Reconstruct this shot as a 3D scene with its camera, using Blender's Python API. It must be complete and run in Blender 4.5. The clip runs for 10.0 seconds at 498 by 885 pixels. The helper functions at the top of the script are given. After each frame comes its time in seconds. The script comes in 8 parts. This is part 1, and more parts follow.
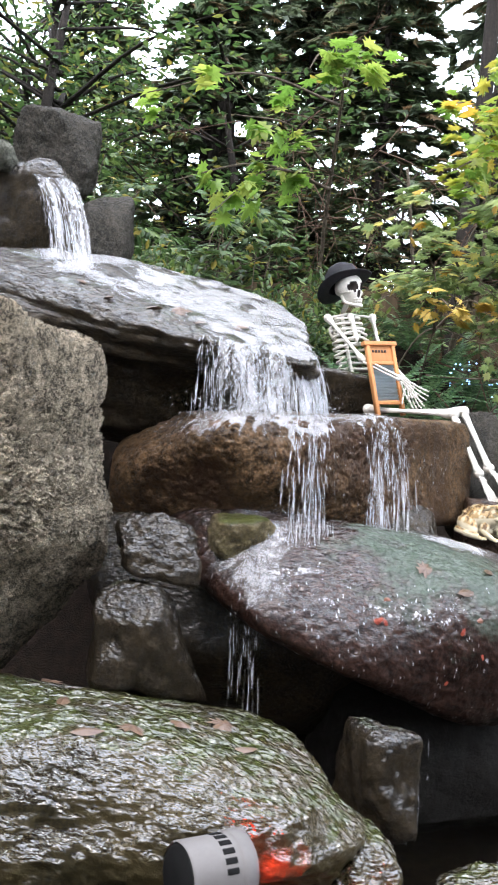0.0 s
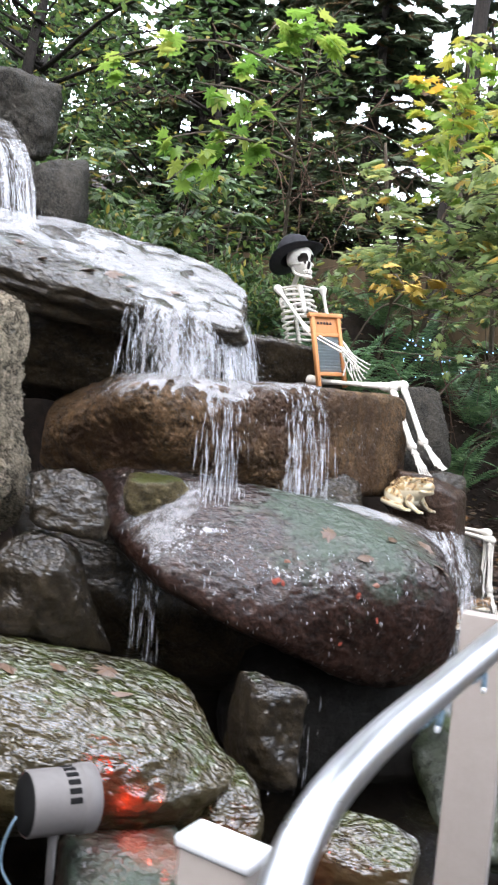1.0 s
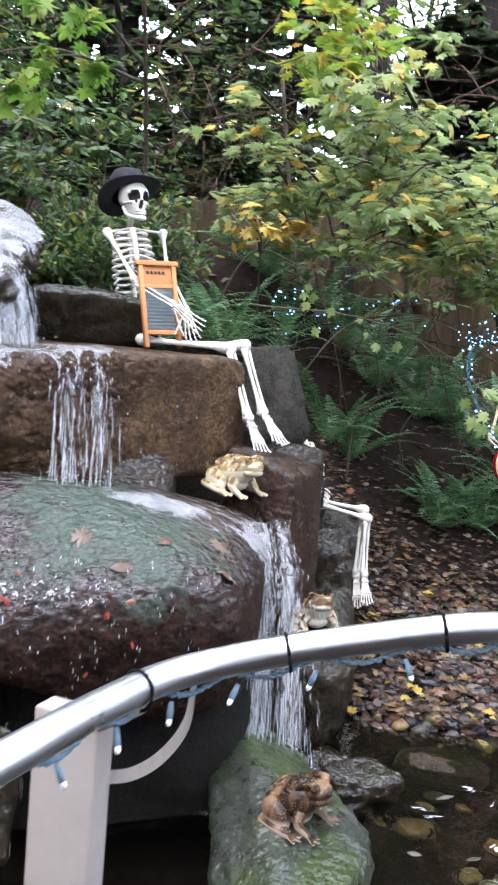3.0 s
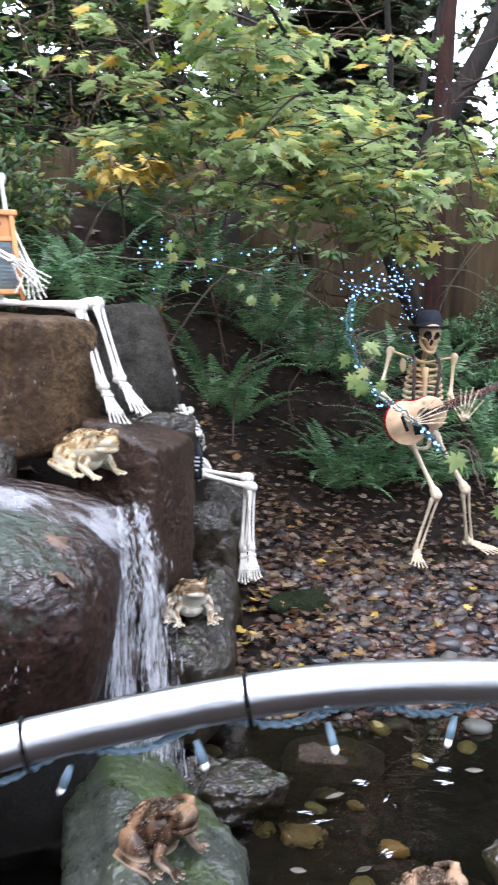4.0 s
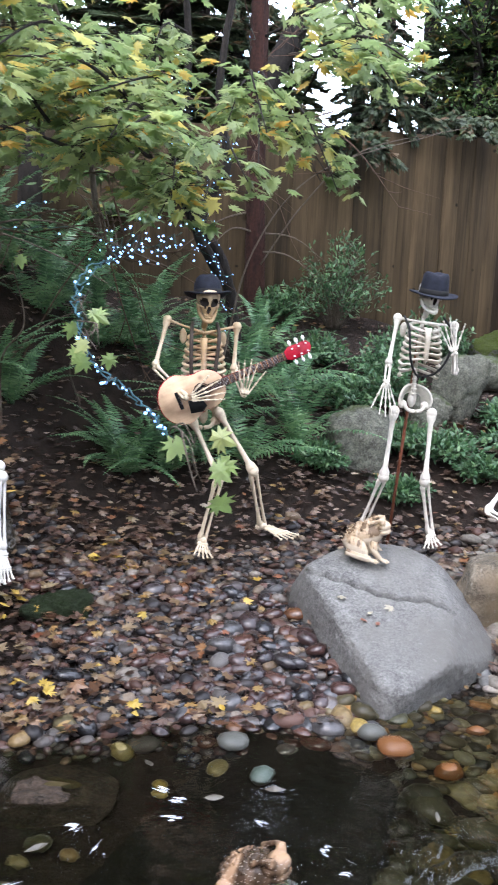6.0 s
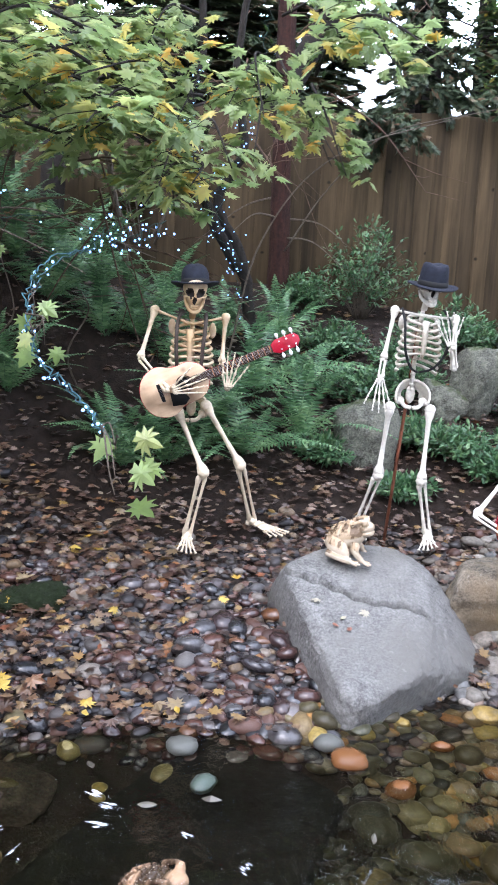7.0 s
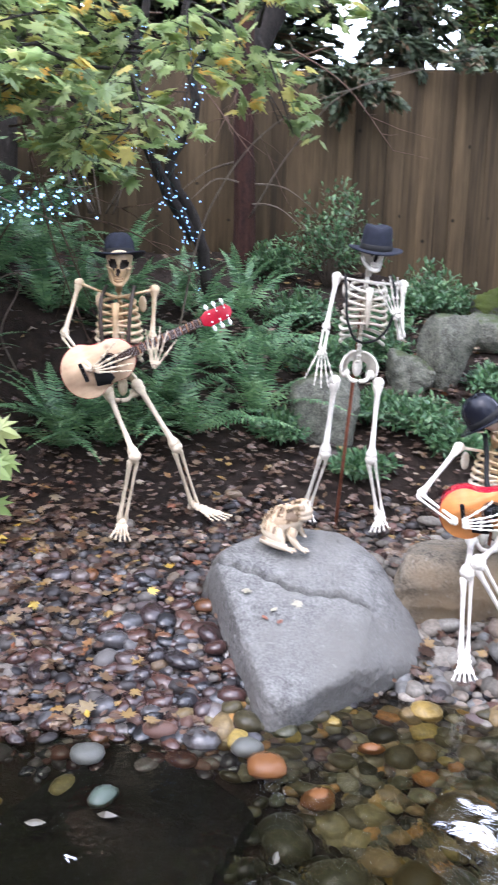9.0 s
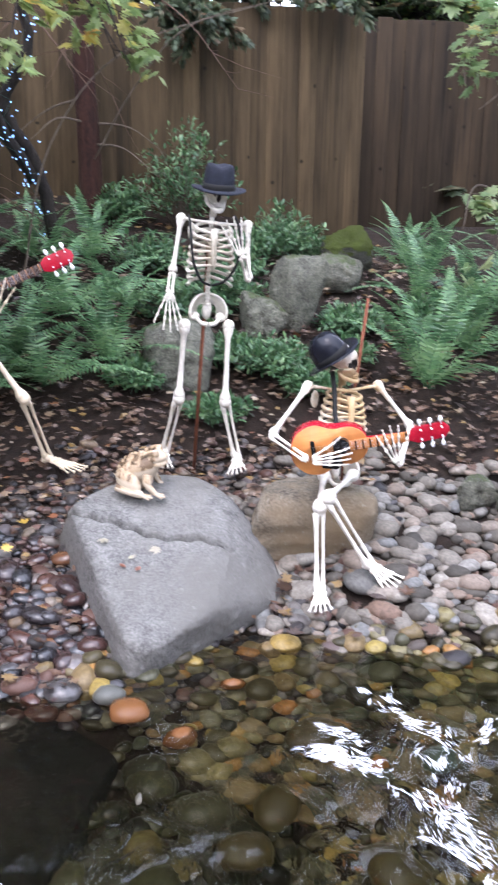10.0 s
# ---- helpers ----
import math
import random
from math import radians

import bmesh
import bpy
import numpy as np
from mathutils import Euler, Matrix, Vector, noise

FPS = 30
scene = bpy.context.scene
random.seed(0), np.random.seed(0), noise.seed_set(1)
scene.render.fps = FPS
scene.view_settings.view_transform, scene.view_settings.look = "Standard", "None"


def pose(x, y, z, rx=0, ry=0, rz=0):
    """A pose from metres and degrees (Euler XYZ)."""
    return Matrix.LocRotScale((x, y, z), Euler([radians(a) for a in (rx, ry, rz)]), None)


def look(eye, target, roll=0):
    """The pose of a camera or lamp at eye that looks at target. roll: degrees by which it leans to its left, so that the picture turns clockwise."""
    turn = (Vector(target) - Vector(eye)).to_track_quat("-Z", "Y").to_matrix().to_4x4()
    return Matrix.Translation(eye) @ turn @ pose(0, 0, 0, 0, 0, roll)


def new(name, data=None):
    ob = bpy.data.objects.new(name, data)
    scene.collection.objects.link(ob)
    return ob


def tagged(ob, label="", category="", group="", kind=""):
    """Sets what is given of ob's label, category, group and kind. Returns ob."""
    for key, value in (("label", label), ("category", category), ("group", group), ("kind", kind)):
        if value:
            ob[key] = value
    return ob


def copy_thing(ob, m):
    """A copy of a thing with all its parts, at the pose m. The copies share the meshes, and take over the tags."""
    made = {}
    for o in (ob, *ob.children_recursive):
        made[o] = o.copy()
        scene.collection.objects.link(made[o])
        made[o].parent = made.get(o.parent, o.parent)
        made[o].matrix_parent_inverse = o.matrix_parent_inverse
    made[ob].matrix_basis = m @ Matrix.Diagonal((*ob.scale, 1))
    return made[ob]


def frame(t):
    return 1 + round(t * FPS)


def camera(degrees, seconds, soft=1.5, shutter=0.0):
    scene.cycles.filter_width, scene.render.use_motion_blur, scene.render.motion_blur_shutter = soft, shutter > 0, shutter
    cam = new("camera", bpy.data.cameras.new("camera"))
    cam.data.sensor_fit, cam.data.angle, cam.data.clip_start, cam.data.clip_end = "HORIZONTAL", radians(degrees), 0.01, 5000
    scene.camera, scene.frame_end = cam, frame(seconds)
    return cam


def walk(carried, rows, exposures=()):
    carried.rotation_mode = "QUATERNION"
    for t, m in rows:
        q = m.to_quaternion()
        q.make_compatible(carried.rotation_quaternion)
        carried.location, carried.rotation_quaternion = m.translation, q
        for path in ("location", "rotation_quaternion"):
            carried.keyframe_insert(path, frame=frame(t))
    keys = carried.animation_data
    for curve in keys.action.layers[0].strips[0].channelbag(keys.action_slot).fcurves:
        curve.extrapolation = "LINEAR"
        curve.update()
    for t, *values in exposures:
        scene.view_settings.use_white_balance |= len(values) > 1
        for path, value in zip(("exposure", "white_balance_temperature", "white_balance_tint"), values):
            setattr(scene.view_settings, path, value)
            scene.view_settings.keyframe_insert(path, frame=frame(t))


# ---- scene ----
cam = camera(32.8, 10.0, 1.8, 0.4)
PATH = [
    (0, (0.446, -0.09, 1.491), (0.203, 1.895, 1.484), 3.2),
    (0.5, (0.611, -0.144, 1.481), (0.361, 1.84, 1.47), 3.4),
    (1, (0.824, -0.133, 1.481), (0.569, 1.849, 1.41), 5.5),
    (1.5, (1.02, 0.063, 1.494), (0.766, 2.044, 1.389), 6.2),
    (2, (1.195, 0.179, 1.515), (0.938, 2.158, 1.381), 6.4),
    (2.2, (1.303, 0.261, 1.51), (1.036, 2.24, 1.387), 6.5),
    (3.3, (1.552, 0.766, 1.64), (1.385, 2.747, 1.421), 4.0),
    (3.5, (1.579, 0.856, 1.634), (1.452, 2.837, 1.39), 3.7),
    (4, (1.704, 1.062, 1.635), (1.704, 3.044, 1.369), 2.7),
    (4.5, (1.728, 1.243, 1.657), (1.842, 3.22, 1.377), 2.3),
    (5, (1.834, 1.396, 1.636), (2.055, 3.361, 1.338), 2.5),
    (5.5, (2.109, 1.452, 1.636), (2.37, 3.412, 1.335), 2.5),
    (6, (2.329, 1.508, 1.637), (2.6, 3.464, 1.319), 2.5),
    (6.2, (2.404, 1.537, 1.662), (2.674, 3.491, 1.335), 2.9),
    (7.3, (2.845, 1.585, 1.696), (2.892, 3.549, 1.326), 2.6),
    (7.5, (2.891, 1.582, 1.693), (2.903, 3.547, 1.323), 2.3),
    (8, (3.021, 1.696, 1.678), (2.982, 3.661, 1.304), 2.1),
    (8.5, (3.111, 1.831, 1.69), (3.094, 3.792, 1.297), 2.3),
    (9, (3.147, 1.831, 1.698), (3.228, 3.782, 1.267), 1.5),
    (9.5, (3.228, 1.835, 1.682), (3.446, 3.764, 1.201), 0.7),
    (10, (3.231, 1.839, 1.679), (3.612, 3.725, 1.136), 0.8),
]
walk(cam, [(t, look(eye, target, roll)) for t, eye, target, roll in PATH], ((0, 0.05, 6850, 16), (2, -0.03, 6850, 17), (3.5, 0.0, 6350, 18), (6, 0.0, 6350, 18), (7.5, 0.22, 6100, 20), (8.5, 0.25, 6120, 21), (10, 0.15, 6300, 23)))

# ---- world, sun, exposure ----
world = bpy.data.worlds.new("overcast_sky")
scene.world = world
world.use_nodes = True
wn, wl = world.node_tree.nodes, world.node_tree.links
sky = wn.new("ShaderNodeTexSky")
sky.sky_type, sky.sun_disc = "NISHITA", False
sky.sun_elevation, sky.sun_rotation = radians(50), radians(200)
sky.air_density, sky.dust_density, sky.ozone_density = 1.0, 5.0, 0.5
veil = wn.new("ShaderNodeMix")  # thin cloud over the whole sky
veil.data_type = "RGBA"
veil.inputs[0].default_value = 0.8
veil.inputs[7].default_value = (11.3, 13.0, 15.4, 1)
wl.new(sky.outputs[0], veil.inputs[6])
wl.new(veil.outputs[2], wn["Background"].inputs[0])
wn["Background"].inputs[1].default_value = 0.5
sun = new("sun", bpy.data.lights.new("sun", "SUN"))
sun.data.energy, sun.data.angle, sun.data.color = 1.5, radians(20), (1.0, 0.98, 0.94)
sun.matrix_world = look((-2.5, -3.5, 11), (0, 0, 0))
scene.view_settings.exposure = 0.0

# ---- materials ----
def mat_base(name, rough=0.6, metal=0.0):
    m = bpy.data.materials.new(name)
    m.use_nodes = True
    b = m.node_tree.nodes["Principled BSDF"]
    b.inputs["Roughness"].default_value, b.inputs["Metallic"].default_value = rough, metal
    b.inputs["Specular IOR Level"].default_value = 0.5 if metal else 0.22
    return m, m.node_tree.nodes, m.node_tree.links, b


def noise_node(n, l, scale, detail=6, rough=0.6, stretch=None, coord="Object"):
    tc, mp, t = n.new("ShaderNodeTexCoord"), n.new("ShaderNodeMapping"), n.new("ShaderNodeTexNoise")
    l.new(tc.outputs[coord], mp.inputs[0])
    if stretch:
        mp.inputs["Scale"].default_value = stretch
    l.new(mp.outputs[0], t.inputs["Vector"])
    t.inputs["Scale"].default_value, t.inputs["Detail"].default_value, t.inputs["Roughness"].default_value = scale, detail, rough
    return t


def ramp_node(n, l, src, stops):
    r = n.new("ShaderNodeValToRGB")
    e = r.color_ramp.elements
    while len(e) < len(stops):
        e.new(0.5)
    for k, (p, c) in enumerate(stops):
        e[k].position = p
        e[k].color = (*c, 1) if len(c) == 3 else c
    l.new(src, r.inputs[0])
    return r


def mix_col(n, l, fac, a, b, mode="MIX"):
    m = n.new("ShaderNodeMix")
    m.data_type, m.blend_type = "RGBA", mode
    for sock, v in ((m.inputs[0], fac), (m.inputs[6], a), (m.inputs[7], b)):
        if hasattr(v, "is_output"):
            l.new(v, sock)
        else:
            sock.default_value = v if isinstance(v, (int, float)) else (*v, 1)
    return m.outputs[2]


def bump_chain(n, l, b, srcs):
    last = None
    for s, strength, dist in srcs:
        k = n.new("ShaderNodeBump")
        k.inputs["Strength"].default_value, k.inputs["Distance"].default_value = strength, dist
        l.new(s, k.inputs["Height"])
        if last:
            l.new(last, k.inputs["Normal"])
        last = k.outputs[0]
    l.new(last, b.inputs["Normal"])
    return last


def mat_simple(name, col, rough=0.6, metal=0.0, var=0.35, scale=14.0, bump=0.15, dist=0.004, coord="Object"):
    m, n, l, b = mat_base(name, rough, metal)
    t, t2 = noise_node(n, l, scale, coord=coord), noise_node(n, l, scale * 7, coord=coord)
    lo, hi = [c * (1 - var) for c in col], [min(1, c * (1 + var)) for c in col]
    r = ramp_node(n, l, t.outputs[0], [(0.3, lo), (0.7, hi)])
    l.new(mix_col(n, l, 0.35, r.outputs[0], ramp_node(n, l, t2.outputs[0], [(0.3, lo), (0.7, hi)]).outputs[0]), b.inputs["Base Color"])
    rr = n.new("ShaderNodeMapRange")
    rr.inputs[3].default_value, rr.inputs[4].default_value = max(0.02, rough - 0.12), min(1, rough + 0.12)
    l.new(t2.outputs[0], rr.inputs[0])
    l.new(rr.outputs[0], b.inputs["Roughness"])
    bump_chain(n, l, b, [(t2.outputs[0], bump, dist)])
    return m


def mat_rock(name, dark, light, rough, moss=0.0, moss_col=(0.05, 0.07, 0.02), tint=None, relief=0.02, fleck=0.0, coat=0.0, film=(24, 0.022), patch=None, grit=0.0, bite=0.0, ior=1.6):
    """Stone: two colours in blotches, fine grain, moss on the upward faces, lichen flecks, a patch of moss (place,
    radius, colour); coat and film are the water running over it; bite hardens the colour contrast.
    """
    m, n, l, b = mat_base(name, rough)
    big, mid, fine = noise_node(n, l, 3.0, 8), noise_node(n, l, 16, 8, 0.65), noise_node(n, l, 90, 5, 0.7)
    col = ramp_node(n, l, big.outputs[0], [(0.32, dark), (0.5, [(p + q) / 2 for p, q in zip(dark, light)]), (0.68, light)]).outputs[0]
    # bite narrows these ramps for a harder step from dark to pale
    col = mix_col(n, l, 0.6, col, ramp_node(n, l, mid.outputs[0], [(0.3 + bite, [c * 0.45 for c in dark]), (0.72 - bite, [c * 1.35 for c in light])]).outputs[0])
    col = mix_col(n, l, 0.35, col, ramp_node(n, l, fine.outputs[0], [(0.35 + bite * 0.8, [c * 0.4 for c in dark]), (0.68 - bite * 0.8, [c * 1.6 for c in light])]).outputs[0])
    if tint:
        col = mix_col(n, l, ramp_node(n, l, noise_node(n, l, 1.8, 5).outputs[0], [(0.42, (0, 0, 0)), (0.62, (1, 1, 1))]).outputs[0], col, tint)
    if fleck:
        col = mix_col(n, l, ramp_node(n, l, noise_node(n, l, 40, 3, 0.5).outputs[0], [(0.64, (0, 0, 0)), (0.7, (fleck,) * 3)]).outputs[0], col, (0.55, 0.56, 0.52))
    if moss:
        g, sx, ad = n.new("ShaderNodeNewGeometry"), n.new("ShaderNodeSeparateXYZ"), n.new("ShaderNodeMath")
        l.new(g.outputs["Normal"], sx.inputs[0])
        ad.operation, hz = "MULTIPLY_ADD", n.new("ShaderNodeMath")
        hz.operation = "MULTIPLY"
        l.new(sx.outputs[2], hz.inputs[0])
        hz.inputs[1].default_value = 0.45
        l.new(noise_node(n, l, 4.5, 6).outputs[0], ad.inputs[0])
        ad.inputs[1].default_value = 0.8
        l.new(hz.outputs[0], ad.inputs[2])
        k = ramp_node(n, l, ad.outputs[0], [(0.9 - moss, (0, 0, 0)), (0.99 - moss, (1, 1, 1))]).outputs[0]
        col = mix_col(n, l, k, col, mix_col(n, l, mid.outputs[0], [c * 0.5 for c in moss_col], [min(1, c * 1.9) for c in moss_col]))
    wet = None
    if patch:
        tc, mp, ln, ad = n.new("ShaderNodeTexCoord"), n.new("ShaderNodeVectorMath"), n.new("ShaderNodeVectorMath"), n.new("ShaderNodeMath")
        mp.operation, ln.operation, ad.operation = "DISTANCE", "LENGTH", "MULTIPLY_ADD"
        l.new(tc.outputs["Object"], mp.inputs[0])
        mp.inputs[1].default_value = patch[0]
        l.new(noise_node(n, l, 7, 8, 0.7).outputs[0], ad.inputs[0])
        ad.inputs[1].default_value = patch[1] * 3.0
        l.new(mp.outputs["Value"], ad.inputs[2])
        k = ramp_node(n, l, ad.outputs[0], [(patch[1] * 2.1, (0.9, 0.9, 0.9)), (patch[1] * 2.7, (0, 0, 0))]).outputs[0]
        col = mix_col(n, l, k, col, mix_col(n, l, fine.outputs[0], [c * 0.4 for c in patch[2]], [c * 1.8 for c in patch[2]]))
        wet = n.new("ShaderNodeMath")
        wet.operation = "MULTIPLY_ADD"
        l.new(k, wet.inputs[0])
        wet.inputs[1].default_value, wet.inputs[2].default_value = -coat * 0.5, coat
    l.new(col, b.inputs["Base Color"])
    rr = n.new("ShaderNodeMapRange")
    rr.inputs[1].default_value, rr.inputs[2].default_value = 0.3, 0.7
    rr.inputs[3].default_value, rr.inputs[4].default_value = max(0.04, rough * 0.7), min(1, rough * 1.5)
    l.new(mid.outputs[0], rr.inputs[0])
    l.new(rr.outputs[0], b.inputs["Roughness"])
    b.inputs["Specular IOR Level"].default_value = 0.1 if coat > 0.2 else 0.18
    b.inputs["Coat Weight"].default_value, b.inputs["Coat Roughness"].default_value = coat, 0.03
    b.inputs["Coat IOR"].default_value = ior
    if wet:
        l.new(wet.outputs[0], b.inputs["Coat Weight"])
    chain = [(mid.outputs[0], 0.9, relief), (fine.outputs[0], 0.9, relief * 0.3)]
    if grit:
        chain.append((noise_node(n, l, 36, 10, 0.75).outputs[0], 1.0, grit))
    last = bump_chain(n, l, b, chain)
    if coat:
        k = n.new("ShaderNodeBump")
        k.inputs["Strength"].default_value, k.inputs["Distance"].default_value = 1.0, film[1]
        l.new(noise_node(n, l, film[0], 2.6, 0.55, (0.75, 0.75, 1.3)).outputs[0], k.inputs["Height"])
        g, sx = n.new("ShaderNodeNewGeometry"), n.new("ShaderNodeSeparateXYZ")
        l.new(g.outputs["Normal"], sx.inputs[0])
        up = ramp_node(n, l, sx.outputs[2], [(film[2] if len(film) > 2 else 0.0, (0.1,) * 3), ((film[2] if len(film) > 2 else 0.0) + 0.3, (1, 1, 1))])
        l.new(up.outputs[0], k.inputs["Strength"])
        run = n.new("ShaderNodeMath")
        run.operation = "MULTIPLY"
        l.new(up.outputs[0], run.inputs[0])
        run.inputs[1].default_value = coat
        if wet:
            l.new(wet.outputs[0], run.inputs[1])
        l.new(run.outputs[0], b.inputs["Coat Weight"])
        l.new(k.outputs[0], b.inputs["Coat Normal"])
    return m


def mat_leaf(name, stops, rough=0.45, trans=0.35):
    """Leaves: a colour for each leaf by chance, lit through a little."""
    m, n, l, b = mat_base(name, rough)
    b.inputs["Specular IOR Level"].default_value = 0.5
    g = n.new("ShaderNodeNewGeometry")
    col = ramp_node(n, l, g.outputs["Random Per Island"], stops).outputs[0]
    col = mix_col(n, l, 0.35, col, ramp_node(n, l, noise_node(n, l, 30, 3).outputs[0], [(0.3, (0.02, 0.02, 0.01)), (0.7, (0.3, 0.34, 0.12))]).outputs[0], "OVERLAY")
    l.new(col, b.inputs["Base Color"])
    tr, mx, out = n.new("ShaderNodeBsdfTranslucent"), n.new("ShaderNodeMixShader"), n["Material Output"]
    l.new(col, tr.inputs[0])
    mx.inputs[0].default_value = trans
    l.new(b.outputs[0], mx.inputs[1])
    l.new(tr.outputs[0], mx.inputs[2])
    l.new(mx.outputs[0], out.inputs[0])
    return m


def mat_pebbles(name, rough, stops):
    """Pebbles: one colour a stone, by the object's or the island's own chance."""
    m, n, l, b = mat_base(name, rough)
    g, oi, ad = n.new("ShaderNodeNewGeometry"), n.new("ShaderNodeObjectInfo"), n.new("ShaderNodeMath")
    ad.operation = "ADD"
    l.new(g.outputs["Random Per Island"], ad.inputs[0])
    l.new(oi.outputs["Random"], ad.inputs[1])
    fr = n.new("ShaderNodeMath")
    fr.operation = "FRACT"
    l.new(ad.outputs[0], fr.inputs[0])
    col = ramp_node(n, l, fr.outputs[0], stops).outputs[0]
    t = noise_node(n, l, 60, 5)
    col = mix_col(n, l, 0.5, col, ramp_node(n, l, t.outputs[0], [(0.3, (0.15, 0.15, 0.15)), (0.7, (0.8, 0.8, 0.8))]).outputs[0], "OVERLAY")
    l.new(col, b.inputs["Base Color"])
    bump_chain(n, l, b, [(t.outputs[0], 0.3, 0.004)])
    return m


def mat_wood(name, lo, hi, rough=0.7, grain=(40, 40, 1.5), rand=0.5):
    """Sawn boards: grain along z, knots, weathered streaks, each board with a shade and grain of its own."""
    m, n, l, b = mat_base(name, rough)
    oi, tc, sh, ad = n.new("ShaderNodeObjectInfo"), n.new("ShaderNodeTexCoord"), n.new("ShaderNodeVectorMath"), n.new("ShaderNodeVectorMath")
    sh.operation, ad.operation = "SCALE", "ADD"
    sh.inputs[0].default_value = (31.0, 17.0, 53.0)
    l.new(oi.outputs["Random"], sh.inputs["Scale"])
    l.new(tc.outputs["Object"], ad.inputs[0])
    l.new(sh.outputs[0], ad.inputs[1])
    t, s = noise_node(n, l, 1.0, 8, 0.6, grain), noise_node(n, l, 1.4, 6, 0.6, (5, 5, 1.2))
    vo, mp = n.new("ShaderNodeTexVoronoi"), n.new("ShaderNodeMapping")
    for k in (t, s):
        l.new(ad.outputs[0], k.inputs["Vector"].links[0].from_node.inputs[0])
    col = ramp_node(n, l, t.outputs[0], [(0.3, lo), (0.7, hi)]).outputs[0]
    col = mix_col(n, l, 0.5, col, ramp_node(n, l, s.outputs[0], [(0.35, [c * 0.4 for c in lo]), (0.65, hi)]).outputs[0])
    v = n.new("ShaderNodeMapRange")
    v.inputs[3].default_value, v.inputs[4].default_value = 1 - rand, 1 + rand * 0.6
    l.new(oi.outputs["Random"], v.inputs[0])
    hs = n.new("ShaderNodeHueSaturation")
    l.new(col, hs.inputs["Color"])
    l.new(v.outputs[0], hs.inputs["Value"])
    mp.inputs["Scale"].default_value = (1, 1, 0.7) if grain[2] > grain[1] else (1, 1, 2.0)
    l.new(ad.outputs[0], mp.inputs[0])
    l.new(mp.outputs[0], vo.inputs["Vector"])
    vo.inputs["Scale"].default_value = 5.0
    kn = ramp_node(n, l, vo.outputs["Distance"], [(0.05, (0.9, 0.9, 0.9)), (0.11, (0, 0, 0))]).outputs[0]
    l.new(mix_col(n, l, kn, hs.outputs[0], [c * 0.3 for c in lo]), b.inputs["Base Color"])
    bump_chain(n, l, b, [(t.outputs[0], 0.35, 0.003)])
    return m


def mat_bark(name, lo, hi):
    m, n, l, b = mat_base(name, 0.9)
    t, u = noise_node(n, l, 9, 8, 0.7, (3, 3, 0.5)), noise_node(n, l, 40, 6)
    col = ramp_node(n, l, t.outputs[0], [(0.32, lo), (0.68, hi)]).outputs[0]
    l.new(mix_col(n, l, 0.4, col, ramp_node(n, l, u.outputs[0], [(0.3, [c * 0.5 for c in lo]), (0.7, hi)]).outputs[0]), b.inputs["Base Color"])
    bump_chain(n, l, b, [(t.outputs[0], 1.0, 0.03), (u.outputs[0], 0.5, 0.008)])
    return m


def mat_pond(name, tint):
    """Pond water: calm ripples, and curling broken streaks where the mesh says that the water rushes."""
    m, n, l, b = mat_base(name, 0.02)
    b.inputs["Specular IOR Level"].default_value = 0.42
    b.inputs["Base Color"].default_value = (*tint, 1)
    b.inputs["Transmission Weight"].default_value, b.inputs["IOR"].default_value = 1.0, 1.33
    t, u = noise_node(n, l, 8, 3, 0.5), noise_node(n, l, 32, 2, 0.5)
    net, fine = noise_node(n, l, 4.2, 2, 0.5, (1.25, 0.8, 1)), noise_node(n, l, 26, 2, 0.5, (1.5, 0.6, 1))
    net.inputs["Distortion"].default_value, fine.inputs["Distortion"].default_value = 0.9, 1.6
    strands = ramp_node(n, l, net.outputs[0], [(0.4, (0, 0, 0)), (0.47, (1, 1, 1)), (0.53, (1, 1, 1)), (0.6, (0, 0, 0))])
    at, gate, high = n.new("ShaderNodeAttribute"), n.new("ShaderNodeMath"), n.new("ShaderNodeMath")
    at.attribute_name = "rush"
    gate.operation = high.operation = "MULTIPLY"
    l.new(at.outputs["Fac"], gate.inputs[0])
    l.new(strands.outputs[0], gate.inputs[1])
    l.new(gate.outputs[0], high.inputs[0])
    l.new(fine.outputs[0], high.inputs[1])
    bump_chain(n, l, b, [(t.outputs[0], 0.12, 0.02), (u.outputs[0], 0.06, 0.005), (high.outputs[0], 1.0, 0.012)])
    return m


def mat_stained(name, col, stain, at, radius):
    """Bone plastic with a yellow-brown stain about one place."""
    m = mat_simple(name, col, 0.45, var=0.32, scale=16, bump=0.25, dist=0.003)
    n, l = m.node_tree.nodes, m.node_tree.links
    b = n["Principled BSDF"]
    tc, ds, ad = n.new("ShaderNodeTexCoord"), n.new("ShaderNodeVectorMath"), n.new("ShaderNodeMath")
    ds.operation, ad.operation = "DISTANCE", "MULTIPLY_ADD"
    l.new(tc.outputs["Object"], ds.inputs[0])
    ds.inputs[1].default_value = at
    l.new(noise_node(n, l, 14, 4).outputs[0], ad.inputs[0])
    ad.inputs[1].default_value = radius
    l.new(ds.outputs["Value"], ad.inputs[2])
    k = ramp_node(n, l, ad.outputs[0], [(radius * 1.0, (0.85,) * 3), (radius * 1.7, (0, 0, 0))]).outputs[0]
    clean = b.inputs["Base Color"].links[0].from_socket
    l.new(mix_col(n, l, k, clean, stain), b.inputs["Base Color"])
    return m


